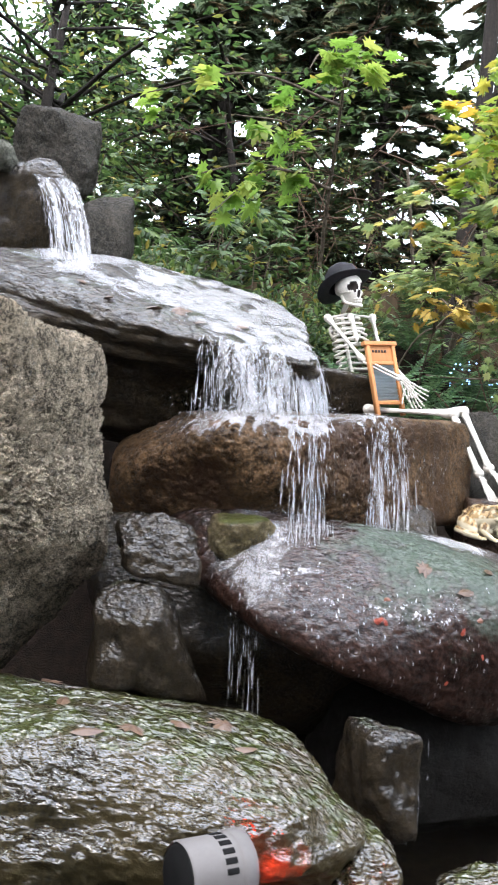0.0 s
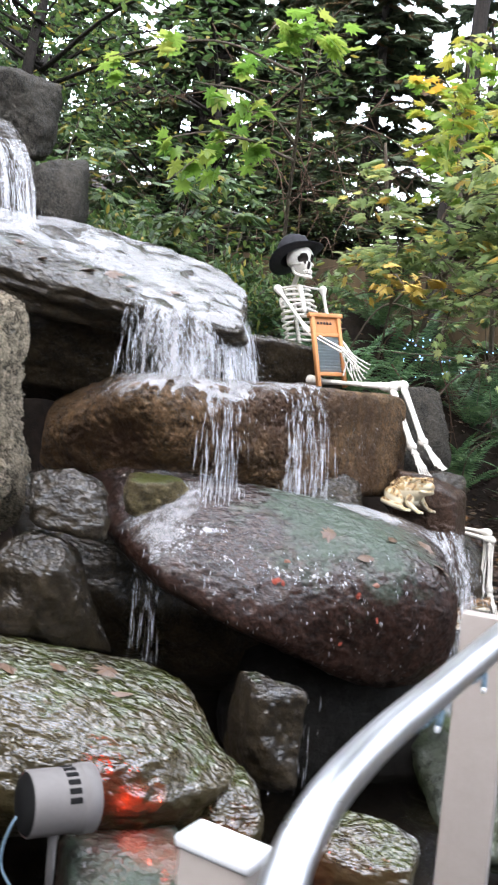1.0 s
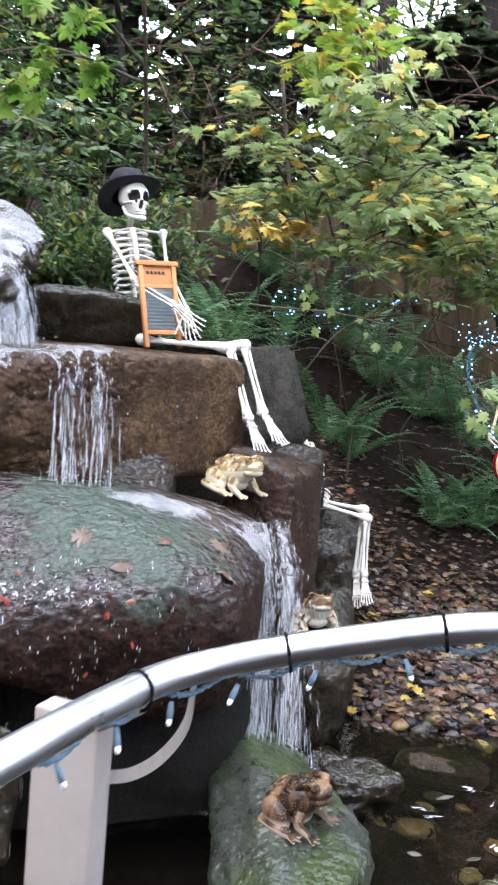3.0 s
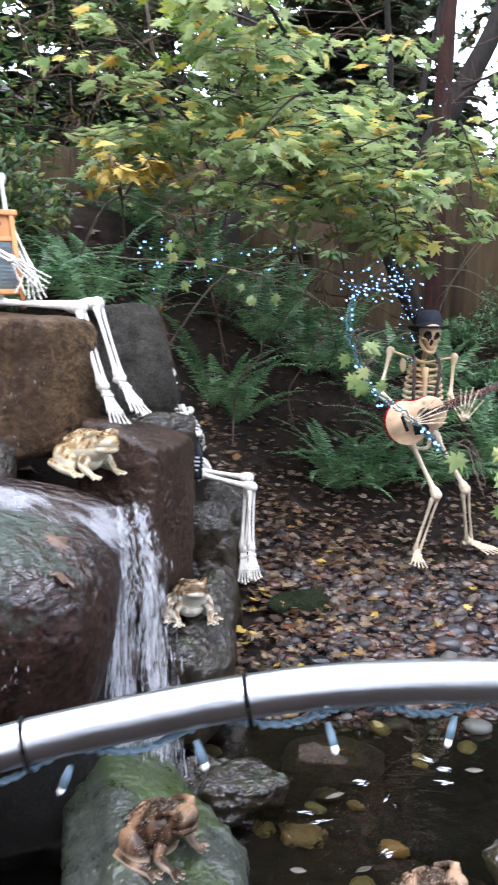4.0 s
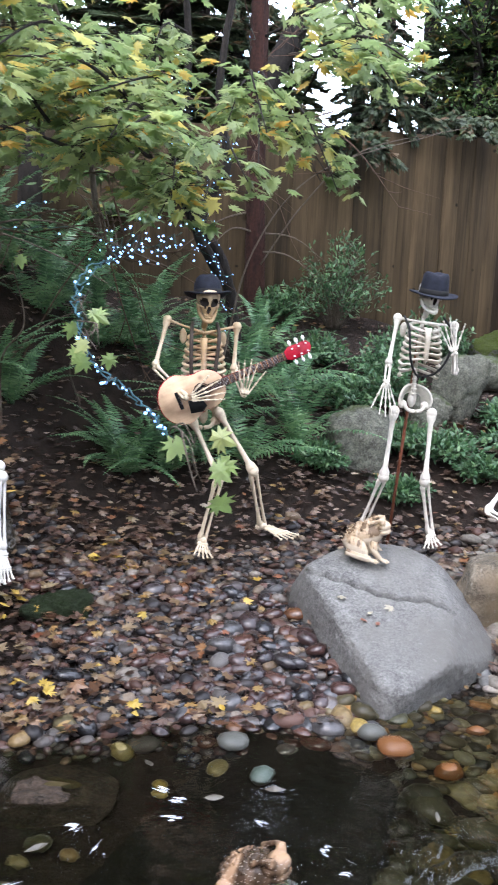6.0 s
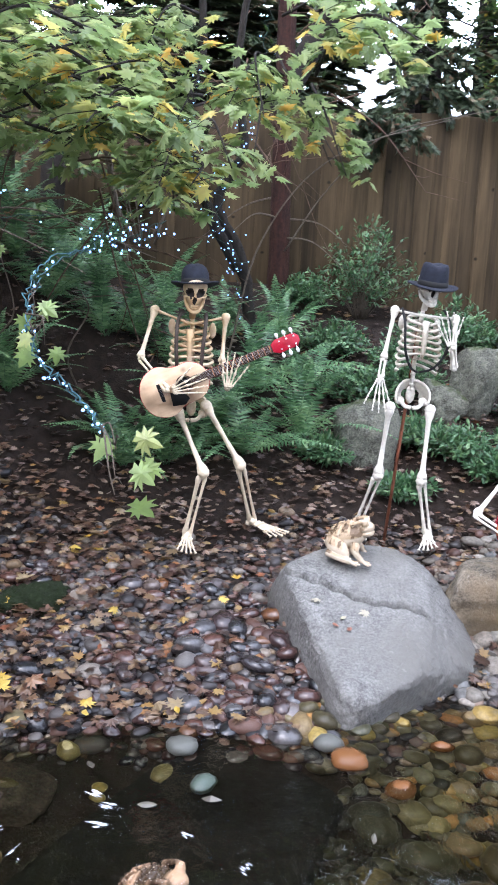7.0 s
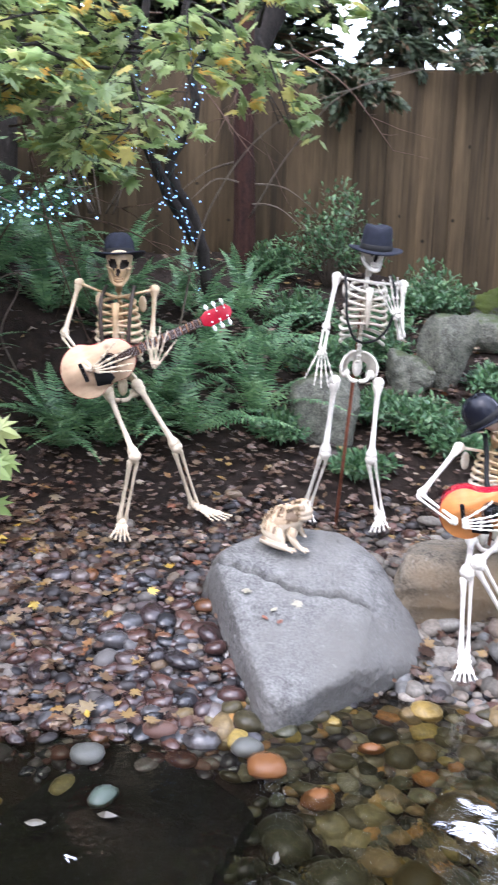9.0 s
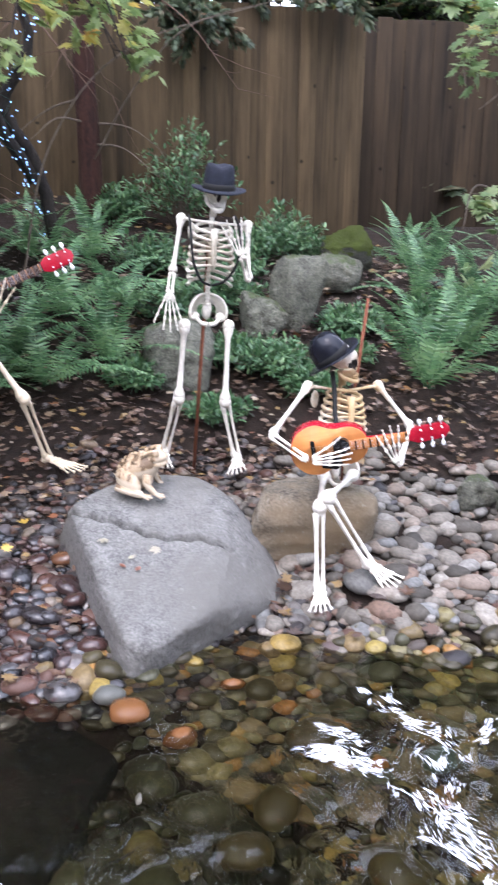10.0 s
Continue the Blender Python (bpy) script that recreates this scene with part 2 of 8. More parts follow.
def mat_foam(name, hi, scale, stretch, alpha, white):
    """Falling and broken water: bright air-filled streaks with clear gaps, as dense as the mesh's own density says."""
    m, n, l, b = mat_base(name, 0.18)
    t, w = noise_node(n, l, scale, 6, 0.68, stretch), noise_node(n, l, scale * 0.3, 4, 0.6, stretch)
    l.new(ramp_node(n, l, w.outputs[0], [(0.3, [white * 0.6] * 3), (0.65, (white, white, white * 1.02))]).outputs[0], b.inputs["Base Color"])
    b.inputs["Transmission Weight"].default_value, b.inputs["IOR"].default_value = 0.2, 1.33
    at, ad, mu = n.new("ShaderNodeAttribute"), n.new("ShaderNodeMath"), n.new("ShaderNodeMath")
    at.attribute_name = "foam_share"
    ad.operation, mu.operation = "MULTIPLY_ADD", "MULTIPLY"
    l.new(at.outputs["Fac"], ad.inputs[0])
    ad.inputs[1].default_value, ad.inputs[2].default_value = 0.5, -0.3
    su = n.new("ShaderNodeMath")
    su.operation = "ADD"
    l.new(t.outputs[0], su.inputs[0])
    l.new(ad.outputs[0], su.inputs[1])
    r = ramp_node(n, l, su.outputs[0], [(alpha[0], (0, 0, 0)), (alpha[1], (hi,) * 3)])
    l.new(r.outputs[0], mu.inputs[0])
    l.new(ramp_node(n, l, at.outputs["Fac"], [(0.0, (0, 0, 0)), (0.25, (1, 1, 1))]).outputs[0], mu.inputs[1])
    l.new(mu.outputs[0], b.inputs["Alpha"])
    bump_chain(n, l, b, [(t.outputs[0], 0.7, 0.02)])
    return m


def mat_toad(name, pale, mid, dark, rough=0.3, scale=26):
    """Painted toad: tan back with wavy dark bars, cream chest, flanks and forelegs."""
    m, n, l, b = mat_base(name, rough)
    t, u = noise_node(n, l, scale, 3, 0.5, (0.6, 1.7, 0.8)), noise_node(n, l, 110, 3)
    tc, sz, g, sx = n.new("ShaderNodeTexCoord"), n.new("ShaderNodeSeparateXYZ"), n.new("ShaderNodeNewGeometry"), n.new("ShaderNodeSeparateXYZ")
    l.new(tc.outputs["Object"], sz.inputs[0])
    l.new(g.outputs["Normal"], sx.inputs[0])
    back = ramp_node(n, l, t.outputs[0], [(0.38, [c * 0.75 + d * 0.25 for c, d in zip(pale, mid)]), (0.47, mid), (0.54, mid), (0.58, dark)]).outputs[0]
    ad = n.new("ShaderNodeMath")
    ad.operation = "MULTIPLY_ADD"
    l.new(sz.outputs[2], ad.inputs[0])
    ad.inputs[1].default_value = 7.0
    l.new(sx.outputs[2], ad.inputs[2])
    under = ramp_node(n, l, ad.outputs[0], [(0.6, (1, 1, 1)), (0.85, (0, 0, 0))]).outputs[0]
    l.new(mix_col(n, l, under, back, pale), b.inputs["Base Color"])
    bump_chain(n, l, b, [(u.outputs[0], 0.6, 0.006)])
    return m


def mat_glow(name, col, power):
    m, n, l, b = mat_base(name, 0.3)
    b.inputs["Base Color"].default_value = (*col, 1)
    b.inputs["Emission Color"].default_value = (*col, 1)
    b.inputs["Emission Strength"].default_value = power
    return m


# strong bite puts the shade of the granite's pits into its colour
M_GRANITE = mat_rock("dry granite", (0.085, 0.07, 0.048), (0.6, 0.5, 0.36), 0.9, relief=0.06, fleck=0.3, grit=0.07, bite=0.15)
M_OCHRE = mat_rock("damp ochre stone", (0.04, 0.03, 0.015), (0.2, 0.16, 0.08), 0.5, moss=0.2, moss_col=(0.06, 0.065, 0.015), relief=0.04, grit=0.04, coat=0.15, bite=0.08)
M_SLAB = mat_rock("grey river boulder", (0.075, 0.073, 0.068), (0.19, 0.186, 0.173), 0.5, tint=(0.12, 0.115, 0.103), relief=0.01, fleck=0.08, grit=0.006, bite=0.05)
M_WET = mat_rock("wet brown rock", (0.016, 0.0095, 0.007), (0.08, 0.047, 0.032), 0.35, tint=(0.045, 0.025, 0.016), relief=0.02, coat=0.4, film=(60, 0.015, 0.3), grit=0.02, bite=0.12)
M_WETMOSS = mat_rock("wet rock with moss", (0.004, 0.002, 0.0015), (0.03, 0.014, 0.0095), 0.45, relief=0.014, fleck=0.03, coat=0.8, film=(34, 0.045, 0.36), patch=((0.1, -0.2, 0.27), 0.36, (0.04, 0.058, 0.042)), bite=0.12, ior=1.75)
# strong bite again, colour doing the shading of the ledge's rough face
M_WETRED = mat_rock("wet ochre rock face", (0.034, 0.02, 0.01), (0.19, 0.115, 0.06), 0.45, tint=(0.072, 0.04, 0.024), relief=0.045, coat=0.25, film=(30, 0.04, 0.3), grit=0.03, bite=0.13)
M_FLAT = mat_rock("mossy streaming rock", (0.004, 0.0035, 0.002), (0.042, 0.034, 0.016), 0.35, moss=0.14, moss_col=(0.03, 0.036, 0.009), tint=(0.05, 0.038, 0.016), relief=0.015, coat=1.0, film=(24, 0.08, 0.05), bite=0.1, ior=1.95)
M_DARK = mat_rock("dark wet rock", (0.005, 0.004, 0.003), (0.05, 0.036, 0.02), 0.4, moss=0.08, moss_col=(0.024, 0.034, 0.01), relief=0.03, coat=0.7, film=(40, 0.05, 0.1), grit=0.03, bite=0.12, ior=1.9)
M_GREYWET = mat_rock("damp grey rock", (0.014, 0.013, 0.01), (0.1, 0.09, 0.073), 0.6, moss=0.05, moss_col=(0.04, 0.046, 0.014), relief=0.04, grit=0.05, bite=0.1)
M_BROWNROCK = mat_rock("damp brown rock", (0.02, 0.014, 0.01), (0.13, 0.095, 0.07), 0.6, moss=0.02, moss_col=(0.035, 0.04, 0.014), relief=0.04, grit=0.05, bite=0.1)
M_NEARBLACK = mat_rock("near-black stone", (0.002, 0.0018, 0.0015), (0.01, 0.0085, 0.0065), 0.7, relief=0.02, bite=0.05)
M_GREYGREEN = mat_rock("wet grey-green stone", (0.018, 0.021, 0.017), (0.066, 0.074, 0.06), 0.3, moss=0.1, moss_col=(0.03, 0.045, 0.012), tint=(0.03, 0.045, 0.014), relief=0.02, coat=0.6, film=(30, 0.03, 0.1), bite=0.06)
M_MOSSROCK = mat_rock("mossy boulder", (0.05, 0.052, 0.04), (0.19, 0.19, 0.15), 0.85, moss=0.16, moss_col=(0.06, 0.075, 0.035), relief=0.03, fleck=0.15, grit=0.02, bite=0.08)
M_SEATROCK = mat_rock("warm brown-grey rock", (0.07, 0.06, 0.045), (0.25, 0.215, 0.165), 0.7, moss=0.02, moss_col=(0.09, 0.085, 0.04), tint=(0.19, 0.14, 0.085), relief=0.015, fleck=0.12, grit=0.012, bite=0.08)
M_MOSSY = mat_rock("moss-covered boulder", (0.06, 0.062, 0.05), (0.14, 0.14, 0.12), 0.9, moss=0.5, moss_col=(0.05, 0.066, 0.012), relief=0.05, grit=0.06, bite=0.1)
M_DARKMOSS = mat_rock("dark wet moss", (0.008, 0.01, 0.006), (0.02, 0.026, 0.012), 0.9, moss=0.8, moss_col=(0.014, 0.022, 0.008), relief=0.03, grit=0.04)
M_SOIL = mat_simple("forest soil", (0.024, 0.0155, 0.011), 0.95, var=0.7, scale=16, bump=1.0, dist=0.03)
M_BONE = mat_stained("bone plastic with a grimy chest", (0.6, 0.56, 0.48), (0.33, 0.28, 0.2), (3.88, 5.93, 1.43), 0.15)
M_BONE_TAN = mat_stained("bone plastic with a tan chest", (0.55, 0.46, 0.33), (0.36, 0.23, 0.105), (2.69, 5.88, 1.52), 0.24)
M_BONE_WHITE = mat_simple("white bone plastic", (0.58, 0.555, 0.5), 0.42, var=0.28, scale=12, bump=0.25, dist=0.003)
M_BONE_STAINED = mat_stained("bone plastic with stained ribs", (0.68, 0.64, 0.56), (0.4, 0.26, 0.1), (4.42, 5.4, 0.86), 0.21)
M_SOCKET = mat_simple("dark socket", (0.02, 0.015, 0.012), 0.8)
M_HAT = mat_simple("black hat felt", (0.022, 0.022, 0.026), 0.75, var=0.4, scale=30, bump=0.3)
M_HATGLOSS = mat_simple("black hat plastic", (0.01, 0.011, 0.016), 0.2, var=0.3, scale=20, bump=0.1)
M_HATNAVY = mat_simple("dark navy hat cloth", (0.013, 0.015, 0.023), 0.85, var=0.4, scale=40, bump=0.5)
M_BAND = mat_simple("black webbing", (0.015, 0.015, 0.015), 0.8)
M_STRAP = mat_simple("brown webbing", (0.05, 0.038, 0.03), 0.8)
M_SPRUCE = mat_wood("pale spruce", (0.5, 0.33, 0.2), (0.64, 0.45, 0.29), 0.4, (60, 2, 60), 0.0)
M_ORANGE = mat_wood("amber spruce", (0.42, 0.15, 0.045), (0.6, 0.245, 0.075), 0.3, (60, 2, 60), 0.0)
M_RED = mat_simple("red lacquer", (0.3, 0.008, 0.02), 0.25, var=0.25, bump=0.05)
M_DARKWOOD = mat_simple("dark fretboard", (0.04, 0.022, 0.015), 0.5)
M_PEG = mat_simple("white pegs", (0.8, 0.8, 0.78), 0.3, var=0.05)
M_STEEL, _n, _l, _b = mat_base("brushed steel", 0.3, 1.0)
_b.inputs["Base Color"].default_value = (0.64, 0.645, 0.66, 1)
_b.inputs["Anisotropic"].default_value = 0.4
_r = ramp_node(_n, _l, noise_node(_n, _l, 9, 4, 0.6).outputs[0], [(0.3, (0.26,) * 3), (0.7, (0.34,) * 3)])
_l.new(_r.outputs[0], _b.inputs["Roughness"])
M_POST = mat_simple("taupe painted steel", (0.3, 0.265, 0.24), 0.45, var=0.08, scale=10, bump=0.05)
M_CAP = mat_simple("pale post cap", (0.62, 0.63, 0.64), 0.35, var=0.06, bump=0.05)
M_LAMP = mat_simple("grey lamp housing", (0.13, 0.122, 0.118), 0.5, var=0.1, bump=0.05)
M_BLACK = mat_simple("black plastic", (0.008, 0.008, 0.008), 0.8)
M_BLACK.node_tree.nodes["Principled BSDF"].inputs["Specular IOR Level"].default_value = 0.06
M_CABLE = mat_simple("blue-grey cable", (0.16, 0.24, 0.3), 0.45)
M_GREENCABLE = mat_simple("dark green cable", (0.02, 0.05, 0.04), 0.5)
M_TEAL = mat_simple("teal cable", (0.03, 0.085, 0.1), 0.45)
M_BULB = mat_glow("cold white bulb", (0.3, 0.55, 1.0), 2.0)
M_BULBOFF = mat_simple("clear bulb cap", (0.85, 0.86, 0.86), 0.1, var=0.03, bump=0.0)
M_REDGLOW = mat_glow("red lens", (1.0, 0.05, 0.02), 12.0)
M_WASHWOOD = mat_wood("orange stained wood", (0.42, 0.17, 0.06), (0.58, 0.26, 0.1), 0.45, (50, 50, 2), 0.0)
M_ZINC = mat_simple("zinc sheet", (0.6, 0.7, 0.74), 0.45, 0.0, var=0.1, bump=0.1)
M_GLASSDARK = mat_simple("dark bottle glass", (0.015, 0.018, 0.02), 0.1, var=0.1, bump=0.0)
M_PAPER = mat_simple("bottle label paper", (0.5, 0.52, 0.54), 0.6, var=0.1)
M_FENCE = mat_wood("weathered cedar board", (0.022, 0.0147, 0.007), (0.092, 0.062, 0.031), 0.85, rand=0.3)
# darkened cedar: the far run's shade is put into its board colour
M_FENCESHADED = mat_wood("shaded cedar board", (0.012, 0.008, 0.0045), (0.045, 0.029, 0.015), 0.85, rand=0.25)
M_BARK_RED = mat_bark("red cedar bark", (0.006, 0.003, 0.0025), (0.055, 0.021, 0.014))
M_BARK = mat_bark("dark bark", (0.006, 0.005, 0.004), (0.036, 0.029, 0.024))
M_TWIG = mat_bark("grey-brown twig", (0.06, 0.045, 0.032), (0.16, 0.13, 0.1))
M_RUST = mat_simple("rusty rod", (0.16, 0.055, 0.03), 0.8, var=0.5, scale=30, bump=0.5)
GREENS = [(0.0, (0.035, 0.075, 0.012)), (0.4, (0.085, 0.16, 0.022)), (0.75, (0.15, 0.22, 0.03)), (0.9, (0.3, 0.28, 0.035)), (1.0, (0.45, 0.27, 0.03))]
M_MAPLE = mat_leaf("vine maple leaf", [(0.0, (0.17, 0.25, 0.1)), (0.4, (0.3, 0.4, 0.18)), (0.78, (0.45, 0.52, 0.26)), (0.92, (0.62, 0.56, 0.18)), (1.0, (0.65, 0.42, 0.1))], 0.36, 0.6)
M_MAPLE_BRIGHT = mat_leaf("bright maple leaf", [(0.0, (0.14, 0.29, 0.05)), (0.6, (0.26, 0.43, 0.08)), (1.0, (0.46, 0.5, 0.12))], 0.38, 0.55)
M_MAPLE_YELLOW = mat_leaf("yellowing maple leaf", [(0.0, (0.18, 0.34, 0.06)), (0.5, (0.32, 0.44, 0.08)), (0.9, (0.55, 0.5, 0.09)), (1.0, (0.65, 0.4, 0.06))], 0.38, 0.55)
M_SPRIG = mat_leaf("yellow-green maple leaf", [(0.0, (0.24, 0.34, 0.12)), (0.6, (0.36, 0.46, 0.19)), (0.9, (0.5, 0.52, 0.22)), (1.0, (0.55, 0.36, 0.1))], 0.38, 0.5)
M_PALELEAF = mat_leaf("pale green maple leaf", [(0.0, (0.18, 0.28, 0.13)), (0.6, (0.3, 0.42, 0.22)), (0.9, (0.44, 0.5, 0.26)), (1.0, (0.55, 0.42, 0.12))], 0.38, 0.55)
M_FERN = mat_leaf("sword fern", [(0.0, (0.06, 0.14, 0.07)), (0.6, (0.15, 0.3, 0.15)), (1.0, (0.28, 0.44, 0.23))], 0.36, 0.4)
M_SHRUB = mat_leaf("shrub leaf", [(0.0, (0.035, 0.1, 0.045)), (0.6, (0.09, 0.2, 0.095)), (1.0, (0.18, 0.3, 0.14))], 0.36, 0.3)
M_NEEDLE = mat_leaf("conifer spray", [(0.0, (0.045, 0.065, 0.038)), (0.5, (0.1, 0.14, 0.085)), (0.75, (0.16, 0.2, 0.12)), (0.9, (0.17, 0.13, 0.08)), (1.0, (0.2, 0.125, 0.07))], 0.55, 0.5)
M_FAR = mat_leaf("far tree leaf", [(0.0, (0.03, 0.07, 0.022)), (0.6, (0.09, 0.17, 0.055)), (0.88, (0.19, 0.27, 0.08)), (1.0, (0.4, 0.3, 0.06))], 0.42, 0.4)
M_LITTER = mat_leaf("fallen leaf", [(0.0, (0.03, 0.015, 0.01)), (0.4, (0.07, 0.033, 0.021)), (0.65, (0.12, 0.06, 0.036)), (0.82, (0.19, 0.12, 0.075)), (0.93, (0.28, 0.17, 0.05)), (1.0, (0.22, 0.07, 0.035))], 0.5, 0.15)
M_YELLOW = mat_leaf("yellow leaf", [(0.0, (0.42, 0.25, 0.03)), (1.0, (0.6, 0.46, 0.12))], 0.5, 0.2)
M_TANLEAF = mat_leaf("tan fallen leaf", [(0.0, (0.045, 0.022, 0.013)), (0.35, (0.11, 0.05, 0.026)), (0.6, (0.17, 0.105, 0.06)), (0.85, (0.27, 0.2, 0.125)), (1.0, (0.2, 0.06, 0.03))], 0.4, 0.15)
M_BROWNLEAF = mat_leaf("wet brown leaf", [(0.0, (0.05, 0.026, 0.018)), (0.5, (0.13, 0.075, 0.054)), (0.9, (0.24, 0.16, 0.125)), (1.0, (0.36, 0.28, 0.21))], 0.3, 0.1)
M_REDLEAF = mat_leaf("red leaf", [(0.0, (0.2, 0.06, 0.045)), (1.0, (0.3, 0.14, 0.1))], 0.4, 0.15)
M_REDSCRAP = mat_leaf("wet red leaf", [(0.0, (0.42, 0.05, 0.035)), (1.0, (0.5, 0.12, 0.08))], 0.4, 0.15)
M_DRYLEAF = mat_leaf("dry bleached leaf", [(0.0, (0.3, 0.26, 0.2)), (1.0, (0.42, 0.38, 0.31))], 0.5, 0.1)
M_PALEDEAD = mat_leaf("bleached leaf", [(0.0, (0.05, 0.042, 0.035)), (1.0, (0.13, 0.115, 0.095))], 0.4, 0.1)
PEB = [(0.0, (0.012, 0.011, 0.012)), (0.2, (0.035, 0.031, 0.03)), (0.38, (0.07, 0.062, 0.056)), (0.5, (0.042, 0.021, 0.016)), (0.62, (0.1, 0.055, 0.042)), (0.74, (0.055, 0.056, 0.06)), (0.86, (0.17, 0.145, 0.12)), (0.94, (0.12, 0.08, 0.045)), (1.0, (0.03, 0.03, 0.033))]
M_PEBBLE = mat_pebbles("damp pebble", 0.42, PEB)
M_PEBBLEWET = mat_pebbles("wet pebble", 0.22, [(0.0, (0.008, 0.008, 0.009)), (0.3, (0.018, 0.017, 0.019)), (0.5, (0.038, 0.02, 0.018)), (0.65, (0.065, 0.03, 0.022)), (0.8, (0.032, 0.032, 0.035)), (0.92, (0.085, 0.075, 0.07)), (1.0, (0.1, 0.042, 0.018))])
M_PEBBLEWET.node_tree.nodes["Principled BSDF"].inputs["Specular IOR Level"].default_value = 0.5
M_PEBBLEDRY = mat_pebbles("dry pebble", 0.7, [(0.0, (0.04, 0.036, 0.03)), (0.25, (0.1, 0.088, 0.072)), (0.5, (0.16, 0.143, 0.12)), (0.65, (0.13, 0.085, 0.062)), (0.8, (0.21, 0.19, 0.16)), (0.92, (0.13, 0.13, 0.125)), (1.0, (0.07, 0.064, 0.055))])
M_PEBBLEGOLD = mat_pebbles("submerged pebble", 0.3, [(0.0, (0.012, 0.011, 0.007)), (0.25, (0.06, 0.05, 0.026)), (0.42, (0.045, 0.047, 0.03)), (0.58, (0.15, 0.1, 0.045)), (0.74, (0.1, 0.095, 0.06)), (0.9, (0.2, 0.15, 0.045)), (1.0, (0.22, 0.095, 0.035))])
M_PEBBLEDEEP = mat_pebbles("deep pebble", 0.3, [(0.0, (0.01, 0.009, 0.006)), (0.5, (0.03, 0.028, 0.016)), (0.85, (0.05, 0.045, 0.024)), (1.0, (0.1, 0.07, 0.02))])
M_POND = mat_pond("pond water", (0.33, 0.33, 0.25))
M_FALL = mat_foam("falling water", 0.62, 1.0, (80, 80, 9), (0.42, 0.64), 0.55)
M_STREAM = mat_foam("white running water", 0.72, 15.0, (1, 1, 1), (0.34, 0.66), 0.45)
M_FILM = mat_foam("thin white film of water", 0.5, 30.0, (1, 1, 0.5), (0.42, 0.7), 0.5)
# white specks put the running water's glints into the film's colour
M_GLINTFILM = mat_foam("broken film of water with white glint specks", 0.85, 55.0, (1, 1, 0.6), (0.5, 0.62), 0.75)

# ---- building helpers ----
def mesh_ob(name, bm, material, smooth=True):
    """Links a bmesh as one mesh object."""
    me = bpy.data.meshes.new(name)
    bm.to_mesh(me)
    bm.free()
    for k in material if isinstance(material, (list, tuple)) else [material]:
        me.materials.append(k)
    if smooth:
        me.polygons.foreach_set("use_smooth", [True] * len(me.polygons))
    return new(name, me)


def part(name, bm, material, parent, label="", smooth=True):
    ob = mesh_ob(name, bm, material, smooth)
    ob.parent = parent
    if label:
        ob["label"] = label
    return ob


def soup(name, verts, faces, material, smooth=False, density=None):
    """A mesh object from arrays built in a loop."""
    me = bpy.data.meshes.new(name)
    me.from_pydata([tuple(v) for v in verts], [], faces)
    me.materials.append(material)
    if density:
        me.attributes.new("foam_share", "FLOAT", "POINT").data.foreach_set("value", density)
    if smooth:
        me.polygons.foreach_set("use_smooth", [True] * len(me.polygons))
    return new(name, me)


def holder(name, at=(0, 0, 0), rz=0.0):
    e = new(name)
    e.matrix_world = pose(*at, 0, 0, rz)
    return e


def smooth_line(pts, per=8):
    """A Catmull-Rom line through the points."""
    P = [Vector(p) for p in pts]
    P = [P[0] * 2 - P[1]] + P + [P[-1] * 2 - P[-2]]
    out = []
    for i in range(1, len(P) - 2):
        a, b, c, d = P[i - 1:i + 3]
        for k in range(per):
            u = k / per
            out.append(0.5 * (2 * b + (c - a) * u + (2 * a - 5 * b + 4 * c - d) * u * u + (3 * b - a - 3 * c + d) * u ** 3))
    out.append(P[-2])
    return out


def add_tube(bm, pts, radii, seg=8, mat=0, cap=True):
    """A tube along points; radii one number or one a point."""
    P = [Vector(p) for p in pts]
    R = radii if isinstance(radii, (list, tuple)) else [radii] * len(P)
    ref = Vector((0.31, 0.17, 0.93))
    rings = []
    for i, p in enumerate(P):
        t = (P[min(i + 1, len(P) - 1)] - P[max(i - 1, 0)]).normalized()
        if abs(t.dot(ref)) > 0.95:
            ref = Vector((0.9, 0.1, 0.2))
        x = (ref - t * ref.dot(t)).normalized()
        ref = x
        y = t.cross(x)
        rings.append([bm.verts.new(p + (x * math.cos(6.2832 * k / seg) + y * math.sin(6.2832 * k / seg)) * R[i]) for k in range(seg)])
    for a, b in zip(rings, rings[1:]):
        for k in range(seg):
            bm.faces.new((a[k], a[(k + 1) % seg], b[(k + 1) % seg], b[k])).material_index = mat
    if cap:
        bm.faces.new(rings[0][::-1]).material_index = mat
        bm.faces.new(rings[-1]).material_index = mat
    return rings


def add_ball(bm, c, r, sub=2, mat=0, rot=None):
    """An ellipsoid; r is one number or three."""
    s = r if isinstance(r, (list, tuple)) else (r, r, r)
    m = Matrix.Translation(c) @ (rot or Matrix.Identity(4)) @ Matrix.Diagonal((*s, 1))
    g = bmesh.ops.create_icosphere(bm, subdivisions=sub, radius=1.0, matrix=m)
    for v in g["verts"]:
        for f in v.link_faces:
            f.material_index = mat
    return g["verts"]


def add_box(bm, m, size, bevel=0.0, mat=0):
    """A box of that size at the pose m, with softened edges."""
    g = bmesh.ops.create_cube(bm, size=1.0, matrix=m @ Matrix.Diagonal((*size, 1)))
    fs = {f for v in g["verts"] for f in v.link_faces}
    for f in fs:
        f.material_index = mat
    if bevel:
        es = {e for v in g["verts"] for e in v.link_edges}
        bmesh.ops.bevel(bm, geom=list(es), offset=bevel, segments=2, affect="EDGES", profile=0.5)


